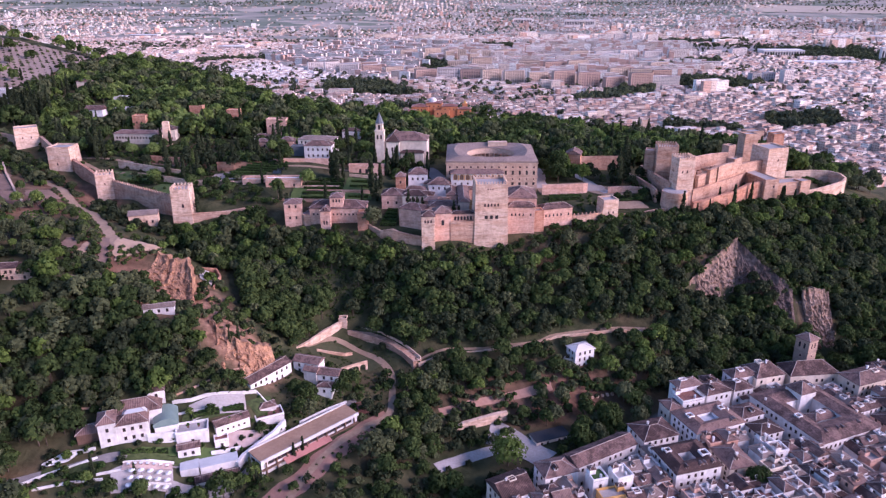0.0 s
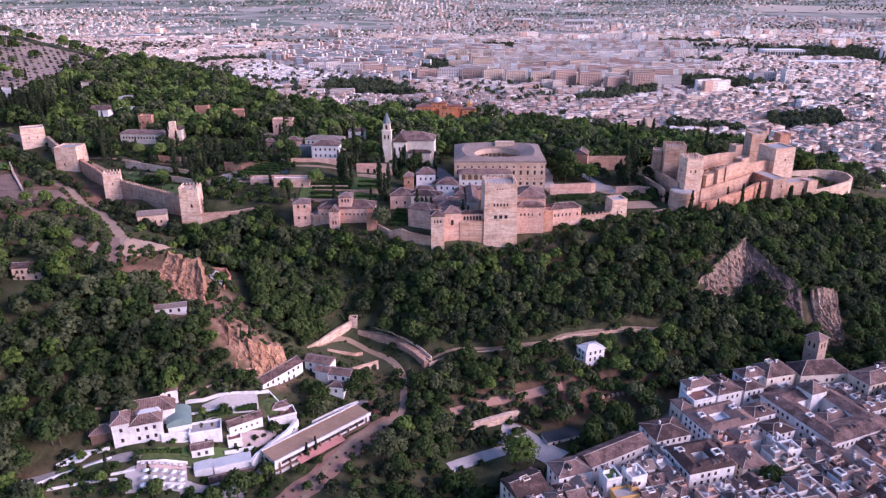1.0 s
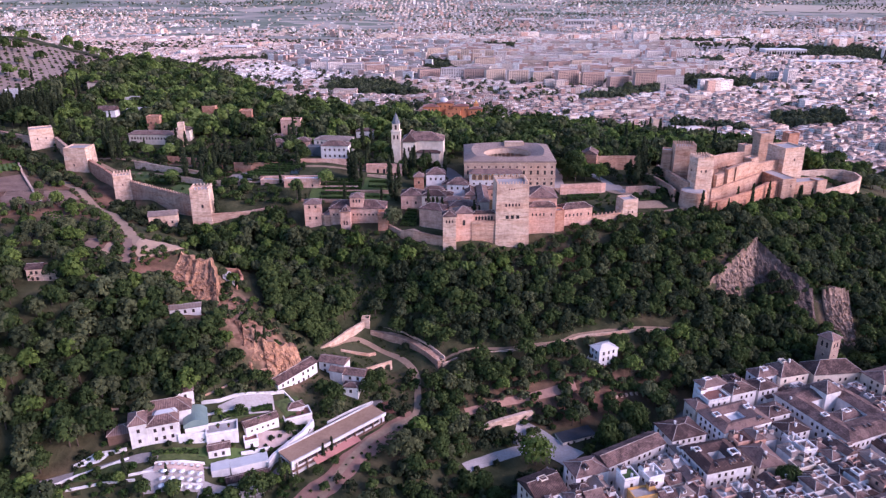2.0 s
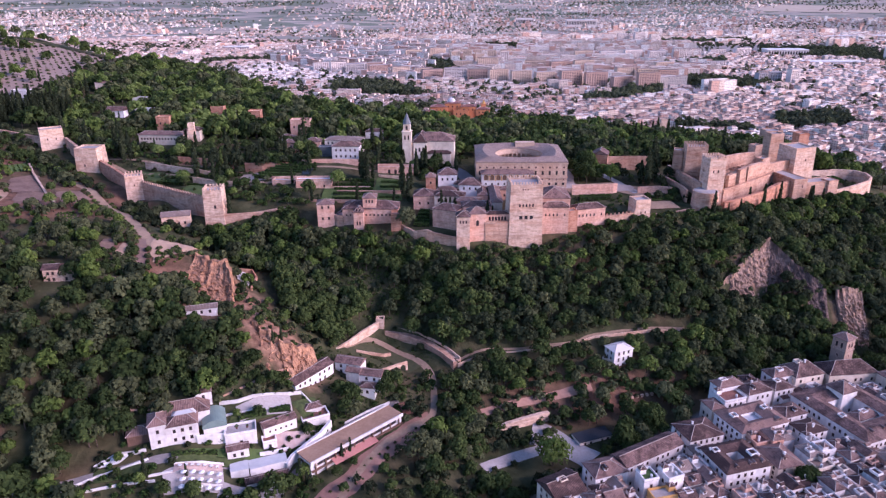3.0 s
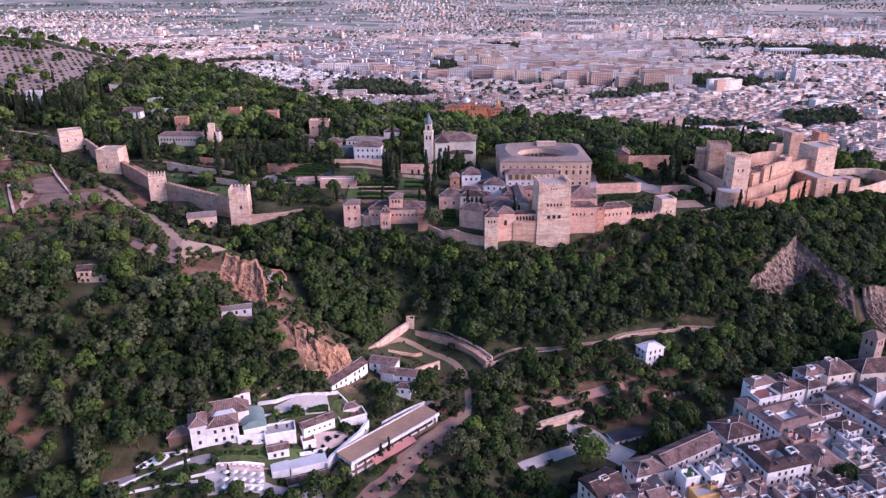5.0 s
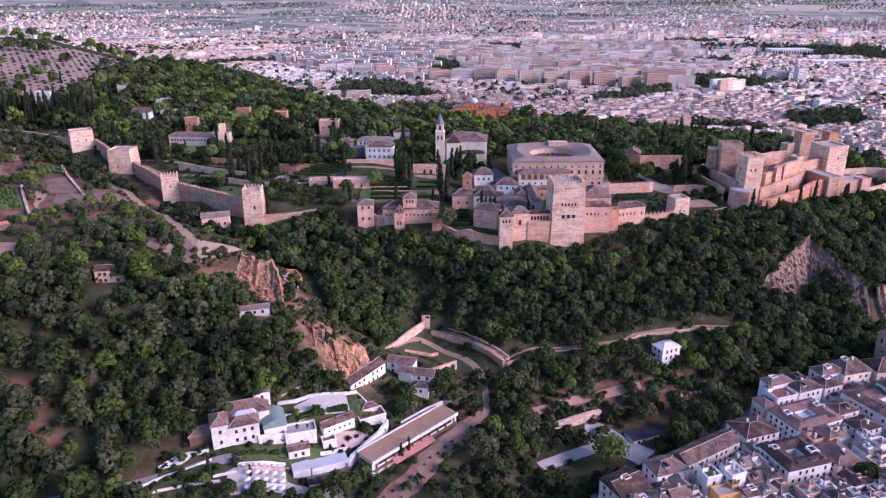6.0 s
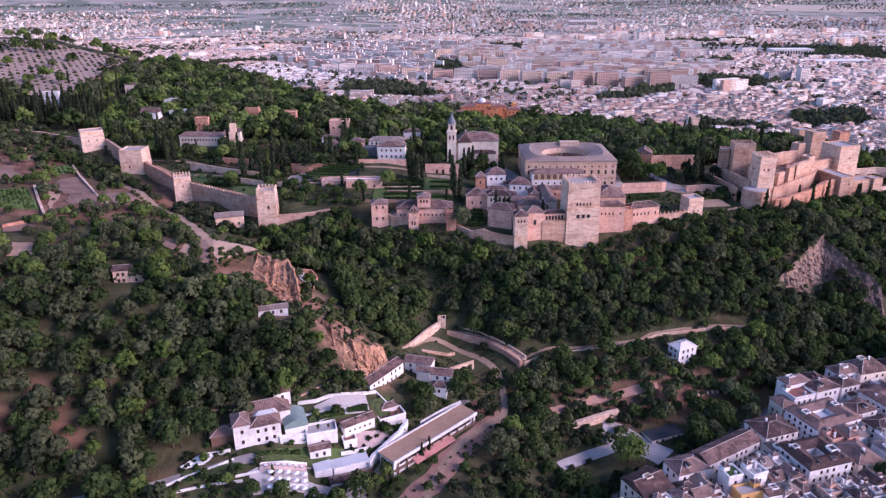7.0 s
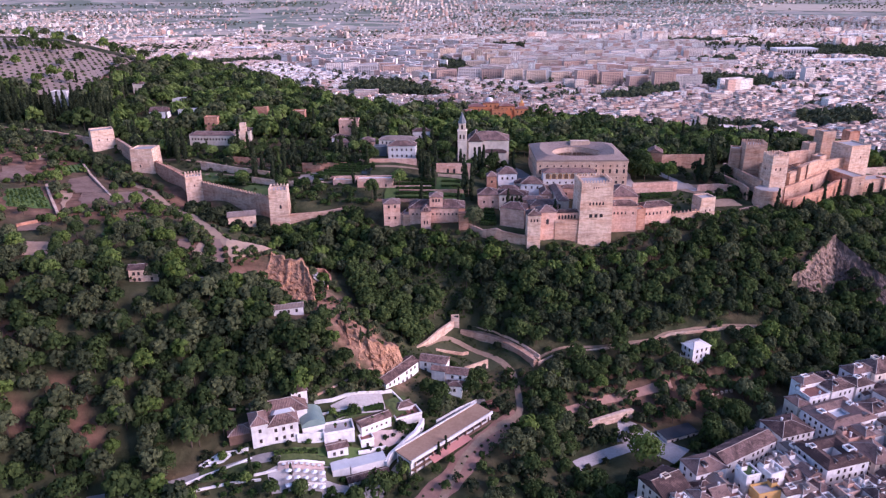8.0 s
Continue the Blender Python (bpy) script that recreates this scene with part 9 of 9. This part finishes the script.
for px, py in zip(x, y):
    tree("bush", float(px), float(py), random.uniform(0.28, 0.45), "leaf", "rounded shrub on the promenade", "shrub", "promenade shrubs")
for k in range(26):
    u, side = (k // 2 + 0.5) / 13, 2.2 if k % 2 else -2.6
    px, py = -66 + 38 * u + 0.75 * side + random.uniform(-0.5, 0.5), 209 + 45 * u - 0.65 * side + random.uniform(-0.5, 0.5)
    tree("bush", px, py, random.uniform(0.22, 0.32), "leaf", "small round shrub in the gravel promenade", "shrub", "promenade shrubs")
# scrub on the bare slopes and orchard plots
KEEP_CLEAR.clear()
KEEP_CLEAR += [[(-314, 390), (-300, 412), (-262, 356), (-264, 350), (-297, 358)], [(-300, 432), (-290, 452), (-246, 386), (-262, 370)], [(-258, 408), (-246, 420), (-231, 405), (-238, 381)], [(-237, 368), (-228, 376), (-215, 357), (-226, 349)], [(-348, 442), (-337, 456), (-314, 424), (-330, 413)], [(-318, 460), (-309, 476), (-295, 456), (-306, 443)],
               [(-236, 418), (-222, 414), (-194, 378), (-166, 346), (-150, 326), (-150, 298), (-166, 298), (-180, 312), (-176, 334), (-206, 376)], [(-160, 322), (-150, 296), (-118, 282), (-100, 276), (-74, 278), (-76, 290), (-104, 306), (-120, 322), (-150, 330)]]
x, y = scatter([(-440, 350), (-345, 345), (-200, 340), (-150, 318), (-120, 290), (-80, 276), (-70, 284), (-100, 312), (-130, 345), (-165, 372), (-200, 404), (-250, 440), (-300, 484), (-440, 530)], 5.0, 37, lambda x, y: np.clip(0.26 + 0.6 * fractal(x, y, 26, 3, 19), 0.03, 0.75))
woods("orchard_scrub", x, y, "bush", [LEAF_OLIVE, LEAF, LEAF_BRIGHT, BARK], "olive and scrub bushes on the dry terraces", 38, size=1.15, spread=0.45)
x, y = scatter([(-440, 350), (-345, 345), (-200, 340), (-170, 325), (-190, 380), (-250, 432), (-300, 480), (-440, 525)], 9.0, 39, lambda x, y: np.clip(0.36 + 0.6 * fractal(x, y, 30, 3, 21), 0.05, 0.8))
woods("orchard_trees", x, y, "broad", [LEAF_OLIVE, LEAF, LEAF_BRIGHT, BARK], "scattered orchard trees on the terraces", 40, size=0.65)
KEEP_CLEAR.pop()
KEEP_CLEAR += [[(-108, 280), (-98, 275), (-91, 271), (-84, 273), (-75, 277), (-75, 268), (-82, 262), (-88, 258.5), (-95, 259), (-104, 264)], [(-150, 332), (-143, 327), (-128, 325), (-119, 304), (-116, 296), (-126, 298), (-134, 301), (-148, 312)]] + [corners for name, corners, mat, text in SPUR_PLOTS]
x, y = scatter([(-155, 325), (-130, 290), (-95, 275), (-70, 272), (-72, 290), (-104, 310), (-120, 322), (-140, 336)], 3.4, 41, lambda x, y: np.clip(0.16 + 0.9 * fractal(x, y, 12, 2, 48), 0, 0.8))
woods("cliff_scrub", x, y, "bush", [LEAF_OLIVE, LEAF, BARK], "sparse scrub on the ochre cliff", 42, size=0.85, spread=0.45)
x, y = scatter([(10, 262), (100, 292), (110, 316), (40, 303), (-10, 290)], 4.6, 43, lambda x, y: 0.35 + 0 * x)
woods("terrace_scrub", x, y, "bush", [LEAF, LEAF_OLIVE, BARK], "scrub on the earth terraces above the river", 44)
x, y = scatter([(138, 344), (175, 346), (260, 372), (262, 392), (170, 380)], 4.4, 45, lambda x, y: 0.12 + 0 * x)
for k, rim in enumerate(([(136, 354), (146, 359), (154, 364), (162, 370), (170, 375), (167, 378), (152, 369), (136, 360)], [(167, 375), (175, 369), (184, 361), (195, 354), (198, 357), (184, 366), (170, 378)], [(182, 349), (196, 350), (216, 356), (214, 360), (182, 354)])):
    woods("rim_scrub", *scatter(rim, 2.6, 220 + k, lambda x, y: 0.7 + 0 * x), "bush", [LEAF_OLIVE, LEAF, BARK], "bushes overhanging the rim of the landslip", 230 + k, size=0.95, spread=0.45)
woods("hollow_scrub", *scatter([(150, 342), (166, 350), (176, 352), (178, 346), (190, 340), (186, 334), (150, 336)], 3.2, 211, lambda x, y: 0.75 + 0 * x), "bush", [LEAF, LEAF_DARK, LEAF_OLIVE, BARK], "dark bushes filling the foot of the landslip", 212, size=1.25, spread=0.4)
woods("bank_bushes", *scatter([(-150, 316), (-140, 312), (-130, 302), (-122, 290), (-120, 280), (-132, 284), (-146, 298), (-156, 308)], 3.0, 213, lambda x, y: np.clip(0.25 + 0.9 * fractal(x, y, 9, 2, 71), 0, 0.85)), "bush", [LEAF_OLIVE, LEAF, BARK], "grey-green bushes on the red bank", 214, size=0.9, spread=0.45)
for px, py, k in ((171, 352, 0.9), (176, 350, 1.0), (181, 347, 0.8), (174, 356, 0.75), (166, 351, 0.7)):
    tree("broad", px, py, k, "dark", "dark tree in the hollow of the landslip", group="trees in the valley")
woods("landslip_scrub", x, y, "bush", [LEAF_OLIVE, LEAF, BARK], "scrub on the landslip below the citadel", 46)
x, y = scatter([(-303, 489), (-262, 452), (-224, 418), (-160, 381), (-152, 372), (-172, 364), (-228, 402), (-272, 440), (-322, 482)], 4.2, 131, lambda x, y: 0.7 + 0 * x)
woods("tower_foot_scrub", x, y, "bush", [LEAF_DARK, LEAF, LEAF_OLIVE, BARK], "dark bushes at the foot of the wall towers", 132, size=1.35, spread=0.4)
x, y = scatter([(-303, 489), (-262, 452), (-224, 418), (-160, 381), (-152, 372), (-172, 368), (-228, 406), (-272, 444), (-318, 482)], 8.5, 133, lambda x, y: 0.6 + 0 * x)
woods("tower_foot_trees", x, y, "broad", [LEAF, LEAF_OLIVE, LEAF_DARK, BARK], "young trees at the foot of the wall towers", 134, size=0.62)
x, y = scatter([(-48, 258), (-30, 246), (-20, 214), (4, 214), (10, 240), (30, 266), (100, 294), (92, 316), (46, 304), (0, 299), (-12, 290), (-20, 268), (-34, 262), (-40, 268)], 3.6, 135, lambda x, y: np.clip(0.5 + 0.5 * fractal(x, y, 16, 2, 36) - 0.05 * open_slope(x, y), 0.1, 0.9))
woods("valley_scrub", x, y, "bush", [LEAF_DARK, LEAF, LEAF_OLIVE, BARK], "dark scrub on the valley floor and river banks", 136, size=1.1, shares=[0.3, 0.5, 0.2])
x, y = scatter([(-150, 240), (-122, 238), (-104, 252), (-84, 266), (-78, 274), (-96, 276), (-120, 274), (-150, 262)], 3.4, 137, lambda x, y: 0.55 + 0 * x)
woods("estate_hill_scrub", x, y, "bush", [LEAF_DARK, LEAF, LEAF_OLIVE, BARK], "dark scrub on the slope above the white houses", 138, size=1.1, shares=[0.3, 0.5, 0.2])
x, y = scatter([(-46, 452), (-8, 450), (-8, 458), (-46, 460)], 5.5, 171, lambda x, y: 0.75 + 0 * x)
woods("church_trees", x, y, "wood", [LEAF, LEAF_DARK, BARK], "garden trees in front of the church", 172, size=0.7)
low_bank = [(-46, 190), (12, 190), (10, 222), (-6, 236), (-24, 236), (-40, 222)]
x, y = scatter(low_bank, 3.4, 151, lambda x, y: np.clip(0.6 + 0.5 * fractal(x, y, 14, 2, 52), 0.15, 0.95))
woods("bank_scrub", x, y, "bush", [LEAF_DARK, LEAF, LEAF_OLIVE, BARK], "dark scrub on the near river bank", 152, size=1.0, shares=[0.3, 0.45, 0.25])
x, y = scatter(low_bank, 7.5, 153, lambda x, y: 0.6 + 0 * x)
for px, py in zip(x, y):
    tree("broad", float(px), float(py), random.uniform(0.5, 0.9), random.choice(["leaf", "olive", "dark"]), "leafy tree on the near river bank", group="riverside trees")
x, y = scatter([(190, 300), (330, 338), (330, 392), (262, 372), (222, 346), (206, 322)], 5.4, 155)
woods("church_woods", x, y, "broad", [LEAF, LEAF_DARK, BARK], "dark trees behind the parish church", 156, size=0.85, shares=[0.7, 0.3])
x, y = scatter([(-150, 236), (-122, 240), (-112, 244), (-100, 249), (-88, 254), (-84, 258), (-86, 266), (-104, 258), (-124, 246), (-150, 246)], 3.0, 241, lambda x, y: 0.8 + 0 * x)
woods("estate_bank_bushes", x, y, "bush", [LEAF, LEAF_OLIVE, LEAF_DARK, BARK], "dense bushes on the bank behind the white estate", 242, size=1.0, spread=0.4)
for px, py, k in ((-92, 256, 0.72), (-97, 254, 0.62), (-88, 258, 0.55), (-108, 250, 0.6), (-116, 248, 0.65), (-126, 246, 0.7), (-135, 243, 0.8), (-143, 238, 0.85), (-104, 258, 0.6)):
    tree("broad", px, py, k, "leaf", "leafy tree on the bank behind the white estate", group="estate trees")
plot("olive_hill", [(-640, 655), (-392, 640), (-420, 850), (-660, 850)], material("dry_hill_earth", (0.20, 0.14, 0.115), (0.33, 0.25, 0.21), grain=0.3, stain=0.04), "dry bare earth of the olive grove", lift=1.2, n=40)
x, y = scatter([(-8, 210), (36, 220), (42, 232), (14, 230), (-4, 226)], 3.2, 165, lambda x, y: 0.7 + 0 * x)
woods("bank_shrubs", x, y, "bush", [LEAF_DARK, LEAF, BARK], "dark shrubs on the bank below the square", 166, size=1.0)
x, y = scatter([(-110, 288), (-98, 282), (-84, 284), (-84, 294), (-104, 304)], 4.0, 167, lambda x, y: 0.22 + 0 * x)
woods("cliff_trees", x, y, "wood", [LEAF_OLIVE, LEAF, BARK], "small trees on the cliff ledges", 168, size=0.55)
x, y = scatter([(-120, 318), (-106, 304), (-90, 294), (-76, 290), (-75, 283), (-92, 285), (-108, 294), (-122, 306)], 2.8, 181, lambda x, y: 0.66 + 0 * x)
woods("crest_scrub", x, y, "bush", [LEAF_OLIVE, LEAF, LEAF_DARK, BARK], "grey-green scrub along the crest of the cliff", 182, size=0.8, spread=0.45)
x, y = scatter([(-130, 284), (-112, 279), (-98, 280), (-94, 286), (-106, 294), (-124, 296)], 3.2, 183, lambda x, y: 0.5 + 0 * x)
woods("ledge_scrub", x, y, "bush", [LEAF_OLIVE, LEAF, LEAF_DARK, BARK], "bushes on the middle ledge of the cliff", 184, size=0.95, spread=0.4)
x, y = scatter([(-182, 344), (-172, 346), (-158, 330), (-158, 318), (-168, 324), (-172, 338)], 3.0, 185, lambda x, y: 0.45 + 0 * x)
woods("drive_hedge", x, y, "bush", [LEAF, LEAF_BRIGHT, BARK], "green bushes between the lane and the drive", 186, size=0.75)
x, y = scatter([(12, 224), (30, 228), (54, 246), (66, 258), (56, 262), (42, 244), (16, 232)], 3.0, 161)
woods("plaza_hedge", x, y, "bush", [LEAF_DARK, LEAF, BARK], "dense dark hedge between the square and the houses", 162, size=0.9)
x, y = scatter([(-66, 294), (-52, 306), (-36, 298), (-30, 290), (-52, 296)], 2.6, 163, lambda x, y: 0.3 + 0 * x)
woods("meadow_scrub", x, y, "bush", [LEAF_OLIVE, LEAF, BARK], "low scrub on the meadow", 164, size=0.5)
x, y = scatter([(-84, 336), (-70, 324), (-52, 320), (-38, 328), (-34, 340), (-50, 350), (-76, 350)], 1.7, 251, lambda x, y: np.clip(0.75 + 0.5 * fractal(x, y, 7, 2, 81), 0.1, 1))
woods("clearing_grass", x, y, "bush", [LEAF, HEDGE, BARK], "long dark grass in a clearing of the woods", 252, size=0.34, spread=0.4, shares=[0.6, 0.4])
x, y = scatter([(-78, 284), (-72, 292), (-50, 317), (-30, 309), (-14, 293), (-22, 272), (-44, 262), (-62, 250), (-74, 256)], 1.7, 253, lambda x, y: np.clip(0.55 + 0.8 * fractal(x, y, 9, 2, 82), 0.05, 0.95))
woods("meadow_grass", x, y, "bush", [LEAF, LEAF_OLIVE, BARK], "rough grass and weeds round the farmhouses", 254, size=0.26, spread=0.45, shares=[0.75, 0.25])
x, y = scatter([(-330, 520), (-262, 470), (-212, 434), (-152, 398), (-100, 396), (-100, 440), (-150, 470), (-230, 500), (-300, 540)], 3.6, 175, lambda x, y: np.clip(0.42 + 0.6 * fractal(x, y, 12, 2, 57), 0, 0.85))
woods("garden_bushes", x, y, "bush", [LEAF, LEAF_DARK, LEAF_OLIVE, HEDGE, BARK], "mixed bushes between the garden walks", 176, size=0.72, spread=0.45)
x, y = scatter([(-420, 560), (-330, 540), (-300, 470), (-345, 470), (-420, 500)], 5.0, 177, lambda x, y: 0.6 + 0 * x)
woods("wall_bushes", x, y, "bush", [LEAF_DARK, LEAF, LEAF_OLIVE, BARK], "dark bushes along the eastern wall", 178, size=1.3)
x, y = scatter([(60, 386), (100, 392), (104, 408), (100, 418), (62, 414)], 3.0, 179, lambda x, y: np.clip(0.4 + 0.6 * fractal(x, y, 10, 2, 58), 0.05, 0.85))
woods("garden_bushes", x, y, "bush", [LEAF, HEDGE, LEAF_OLIVE, BARK], "bushes and ruins garden inside the wall", 180, size=0.6)
x, y = scatter([(100, 288), (150, 302), (192, 312), (200, 330), (150, 326), (112, 316), (96, 304)], 4.4, 281, lambda x, y: 0.85 + 0 * x)
woods("river_bank_woods", x, y, "wood", [LEAF, LEAF_DARK, LEAF_OLIVE, BARK], "dark dense trees on the far river bank", 282, size=0.8, spread=0.35, shares=[0.5, 0.38, 0.12])
# verges of the lane, the drive and the bare terrace on the spur
KEEP_CLEAR[:] = [corners for name, corners, mat, text in SPUR_PLOTS[:5]]
for k, (verge, gap, share, big) in enumerate((
        ([(-244, 428), (-218, 405), (-198, 383), (-184, 364), (-170, 346), (-168, 338), (-180, 340), (-192, 358), (-206, 378), (-226, 398), (-248, 418)], 2.0, 0.75, 0.5),
        ([(-182, 340), (-172, 338), (-164, 316), (-157, 296), (-170, 292), (-178, 312)], 2.0, 0.7, 0.72),
        ([(-163, 331), (-149, 333.5), (-145, 340), (-142, 336), (-146, 328), (-158, 315), (-166, 309), (-169, 316)], 2.0, 0.6, 0.55),
        ([(-190, 340), (-178, 342), (-172, 318), (-166, 299), (-180, 298), (-188, 316)], 2.6, 0.55, 0.85),
        ([(-160, 306), (-146, 312), (-136, 304), (-128, 296), (-136, 290), (-158, 300)], 2.2, 0.7, 0.8))):
    x, y = scatter(verge, gap, 260 + k, lambda x, y: share + 0 * x)
    woods("verge_bushes", x, y, "bush", [LEAF, LEAF_OLIVE, LEAF_BRIGHT, BARK], "green bushes along the lane and terraces of the spur", 270 + k, size=big, spread=0.45, shares=[0.45, 0.35, 0.2])
for k, (edge, gap, big) in enumerate((([(133, 357), (150, 367), (167, 377), (186, 364), (201, 356), (203, 363), (186, 373), (168, 386), (148, 376), (131, 364)], 3.8, 0.72), ([(134, 336), (150, 338), (166, 346), (180, 340), (188, 333), (186, 338), (178, 347), (168, 353), (156, 348), (146, 343), (135, 343)], 3.8, 0.82))):
    x, y = scatter(edge, gap, 290 + k, lambda x, y: 0.85 + 0 * x)
    woods("landslip_trees", x, y, "wood", [LEAF, LEAF_OLIVE, LEAF_DARK, BARK], "green trees crowding the edges of the landslip", 292 + k, size=big, spread=0.4, shares=[0.55, 0.2, 0.25])
for a, b, count in (((136, 352, 91.5), (169, 372, 112), 20), ((168, 371.8, 111.6), (194, 350, 88), 20), ((199, 350, 87), (216, 353, 86), 8)):
    for k in range(count):
        p = Vector(a).lerp(Vector(b), (k + random.uniform(0, 1)) / count)
        tree("bush", p.x + random.uniform(-0.6, 0.6), p.y + random.uniform(0, 1.6), random.uniform(0.45, 1.1), random.choice(["leaf", "olive"]), "bush overhanging the rim of the landslip", "shrub", "landslip shrubs", z=p.z - 0.9)
# olive grove on the far hill, in rows
gx, gy = np.meshgrid(np.arange(-640, -385, 7.0), np.arange(655, 850, 9.5))
x, y = gx.ravel() + gy.ravel() * 0.15 - 110, gy.ravel() + 0.12 * gx.ravel() + 60
woods("olive_grove", x, y, "bush", [LEAF_OLIVE, LEAF_DARK, BARK], "olive trees planted in rows on a bare hill", 47, size=0.85, spread=0.25)


# clipped hedges of the terrace gardens
def hedge(ax, ay, bx, by, width=1.6, height=1.6):
    L, turn = math.hypot(bx - ax, by - ay), math.degrees(math.atan2(by - ay, bx - ax))
    cx, cy = (ax + bx) / 2, (ay + by) / 2
    e = thing("hedge", cx, cy, gz(cx, cy), turn, "clipped green garden hedge in a straight row", "hedge", "garden hedges")
    hr = np.random.default_rng(int(abs(ax * 13 + ay)))
    n = int(L * 16)
    p = np.stack([hr.uniform(-L / 2, L / 2, n), hr.uniform(-width / 2, width / 2, n), hr.uniform(0, height, n)], -1)
    side = hr.integers(0, 3, n)
    p[side == 0, 2] = height
    p[side == 1, 1] = -width / 2
    p[side == 2, 1] = width / 2
    nrm = np.array([(0, 0, 1.0), (0, -1.0, 0), (0, 1.0, 0)])[side] + 0.4 * hr.normal(size=(n, 3))
    nrm /= np.linalg.norm(nrm, axis=1)[:, None]
    s = np.cross(nrm, hr.normal(size=(n, 3)))
    s /= np.linalg.norm(s, axis=1)[:, None]
    t = np.cross(nrm, s)
    k = 0.3
    part("foliage", quads_mesh("foliage", np.stack([p - s * k - t * k, p + s * k - t * k, p + s * k + t * k, p - s * k + t * k], 1), [HEDGE]), None, e)
    part("core", box(bmesh.new(), -L / 2, L / 2, -width / 2 + 0.15, width / 2 - 0.15, -1, height - 0.15), LEAF_DARK, e)


for k in range(5):
    hedge(-86, 402 + 5 * k, -62, 401.5 + 5 * k)
for k in range(4):
    hedge(-58, 404 + 6 * k, -46, 403.5 + 6 * k)
for k in range(5):
    hedge(-36 + 0.8 * k, 374 + 4 * k, -27, 373 + 4 * k, 2.2, 1.8)
for k in range(6):
    hedge(-140 + 3 * k, 432 + 2.2 * k, -116 + 3 * k, 428 + 2.2 * k)
for k in range(4):
    hedge(-205 + 6 * k, 436 + 5 * k, -172 + 6 * k, 426 + 5 * k)
hedge(103, 410, 122, 413, 5, 1.4)
hedge(65, 408, 84, 410, 3, 1.8)
hedge(66, 412, 86, 414, 2, 1.6)

estate = [(-152, 203), (-76, 201), (-60, 222), (-42, 246), (-50, 264), (-74, 250), (-84, 262), (-108, 246), (-150, 220)]
x, y = scatter(estate, 2.7, 61, lambda x, y: np.clip(0.66 + 0.5 * fractal(x, y, 12, 2, 33), 0.1, 0.85))
woods("estate_shrubs", x, y, "bush", [LEAF, LEAF_DARK, HEDGE, BARK], "garden shrubs between the white terraces", 62, size=0.62, spread=0.4)
x, y = scatter(estate, 8, 63, lambda x, y: 0.4 + 0 * x)
for px, py in zip(x, y):
    tree("broad", float(px), float(py), random.uniform(0.35, 0.6), random.choice(["leaf", "leaf", "bright"]), "small garden tree on a terrace", group="estate trees")
for k in range(4):
    hedge(-124 + 4 * k, 219.6 + 1.5 * k, -120.5 + 4 * k, 221 + 1.5 * k, 1.6, 1.2)
hedge(-103, 239.5, -93, 243.5, 2.2, 1.6)
hedge(-92, 244.5, -84, 247.5, 2.2, 1.6)
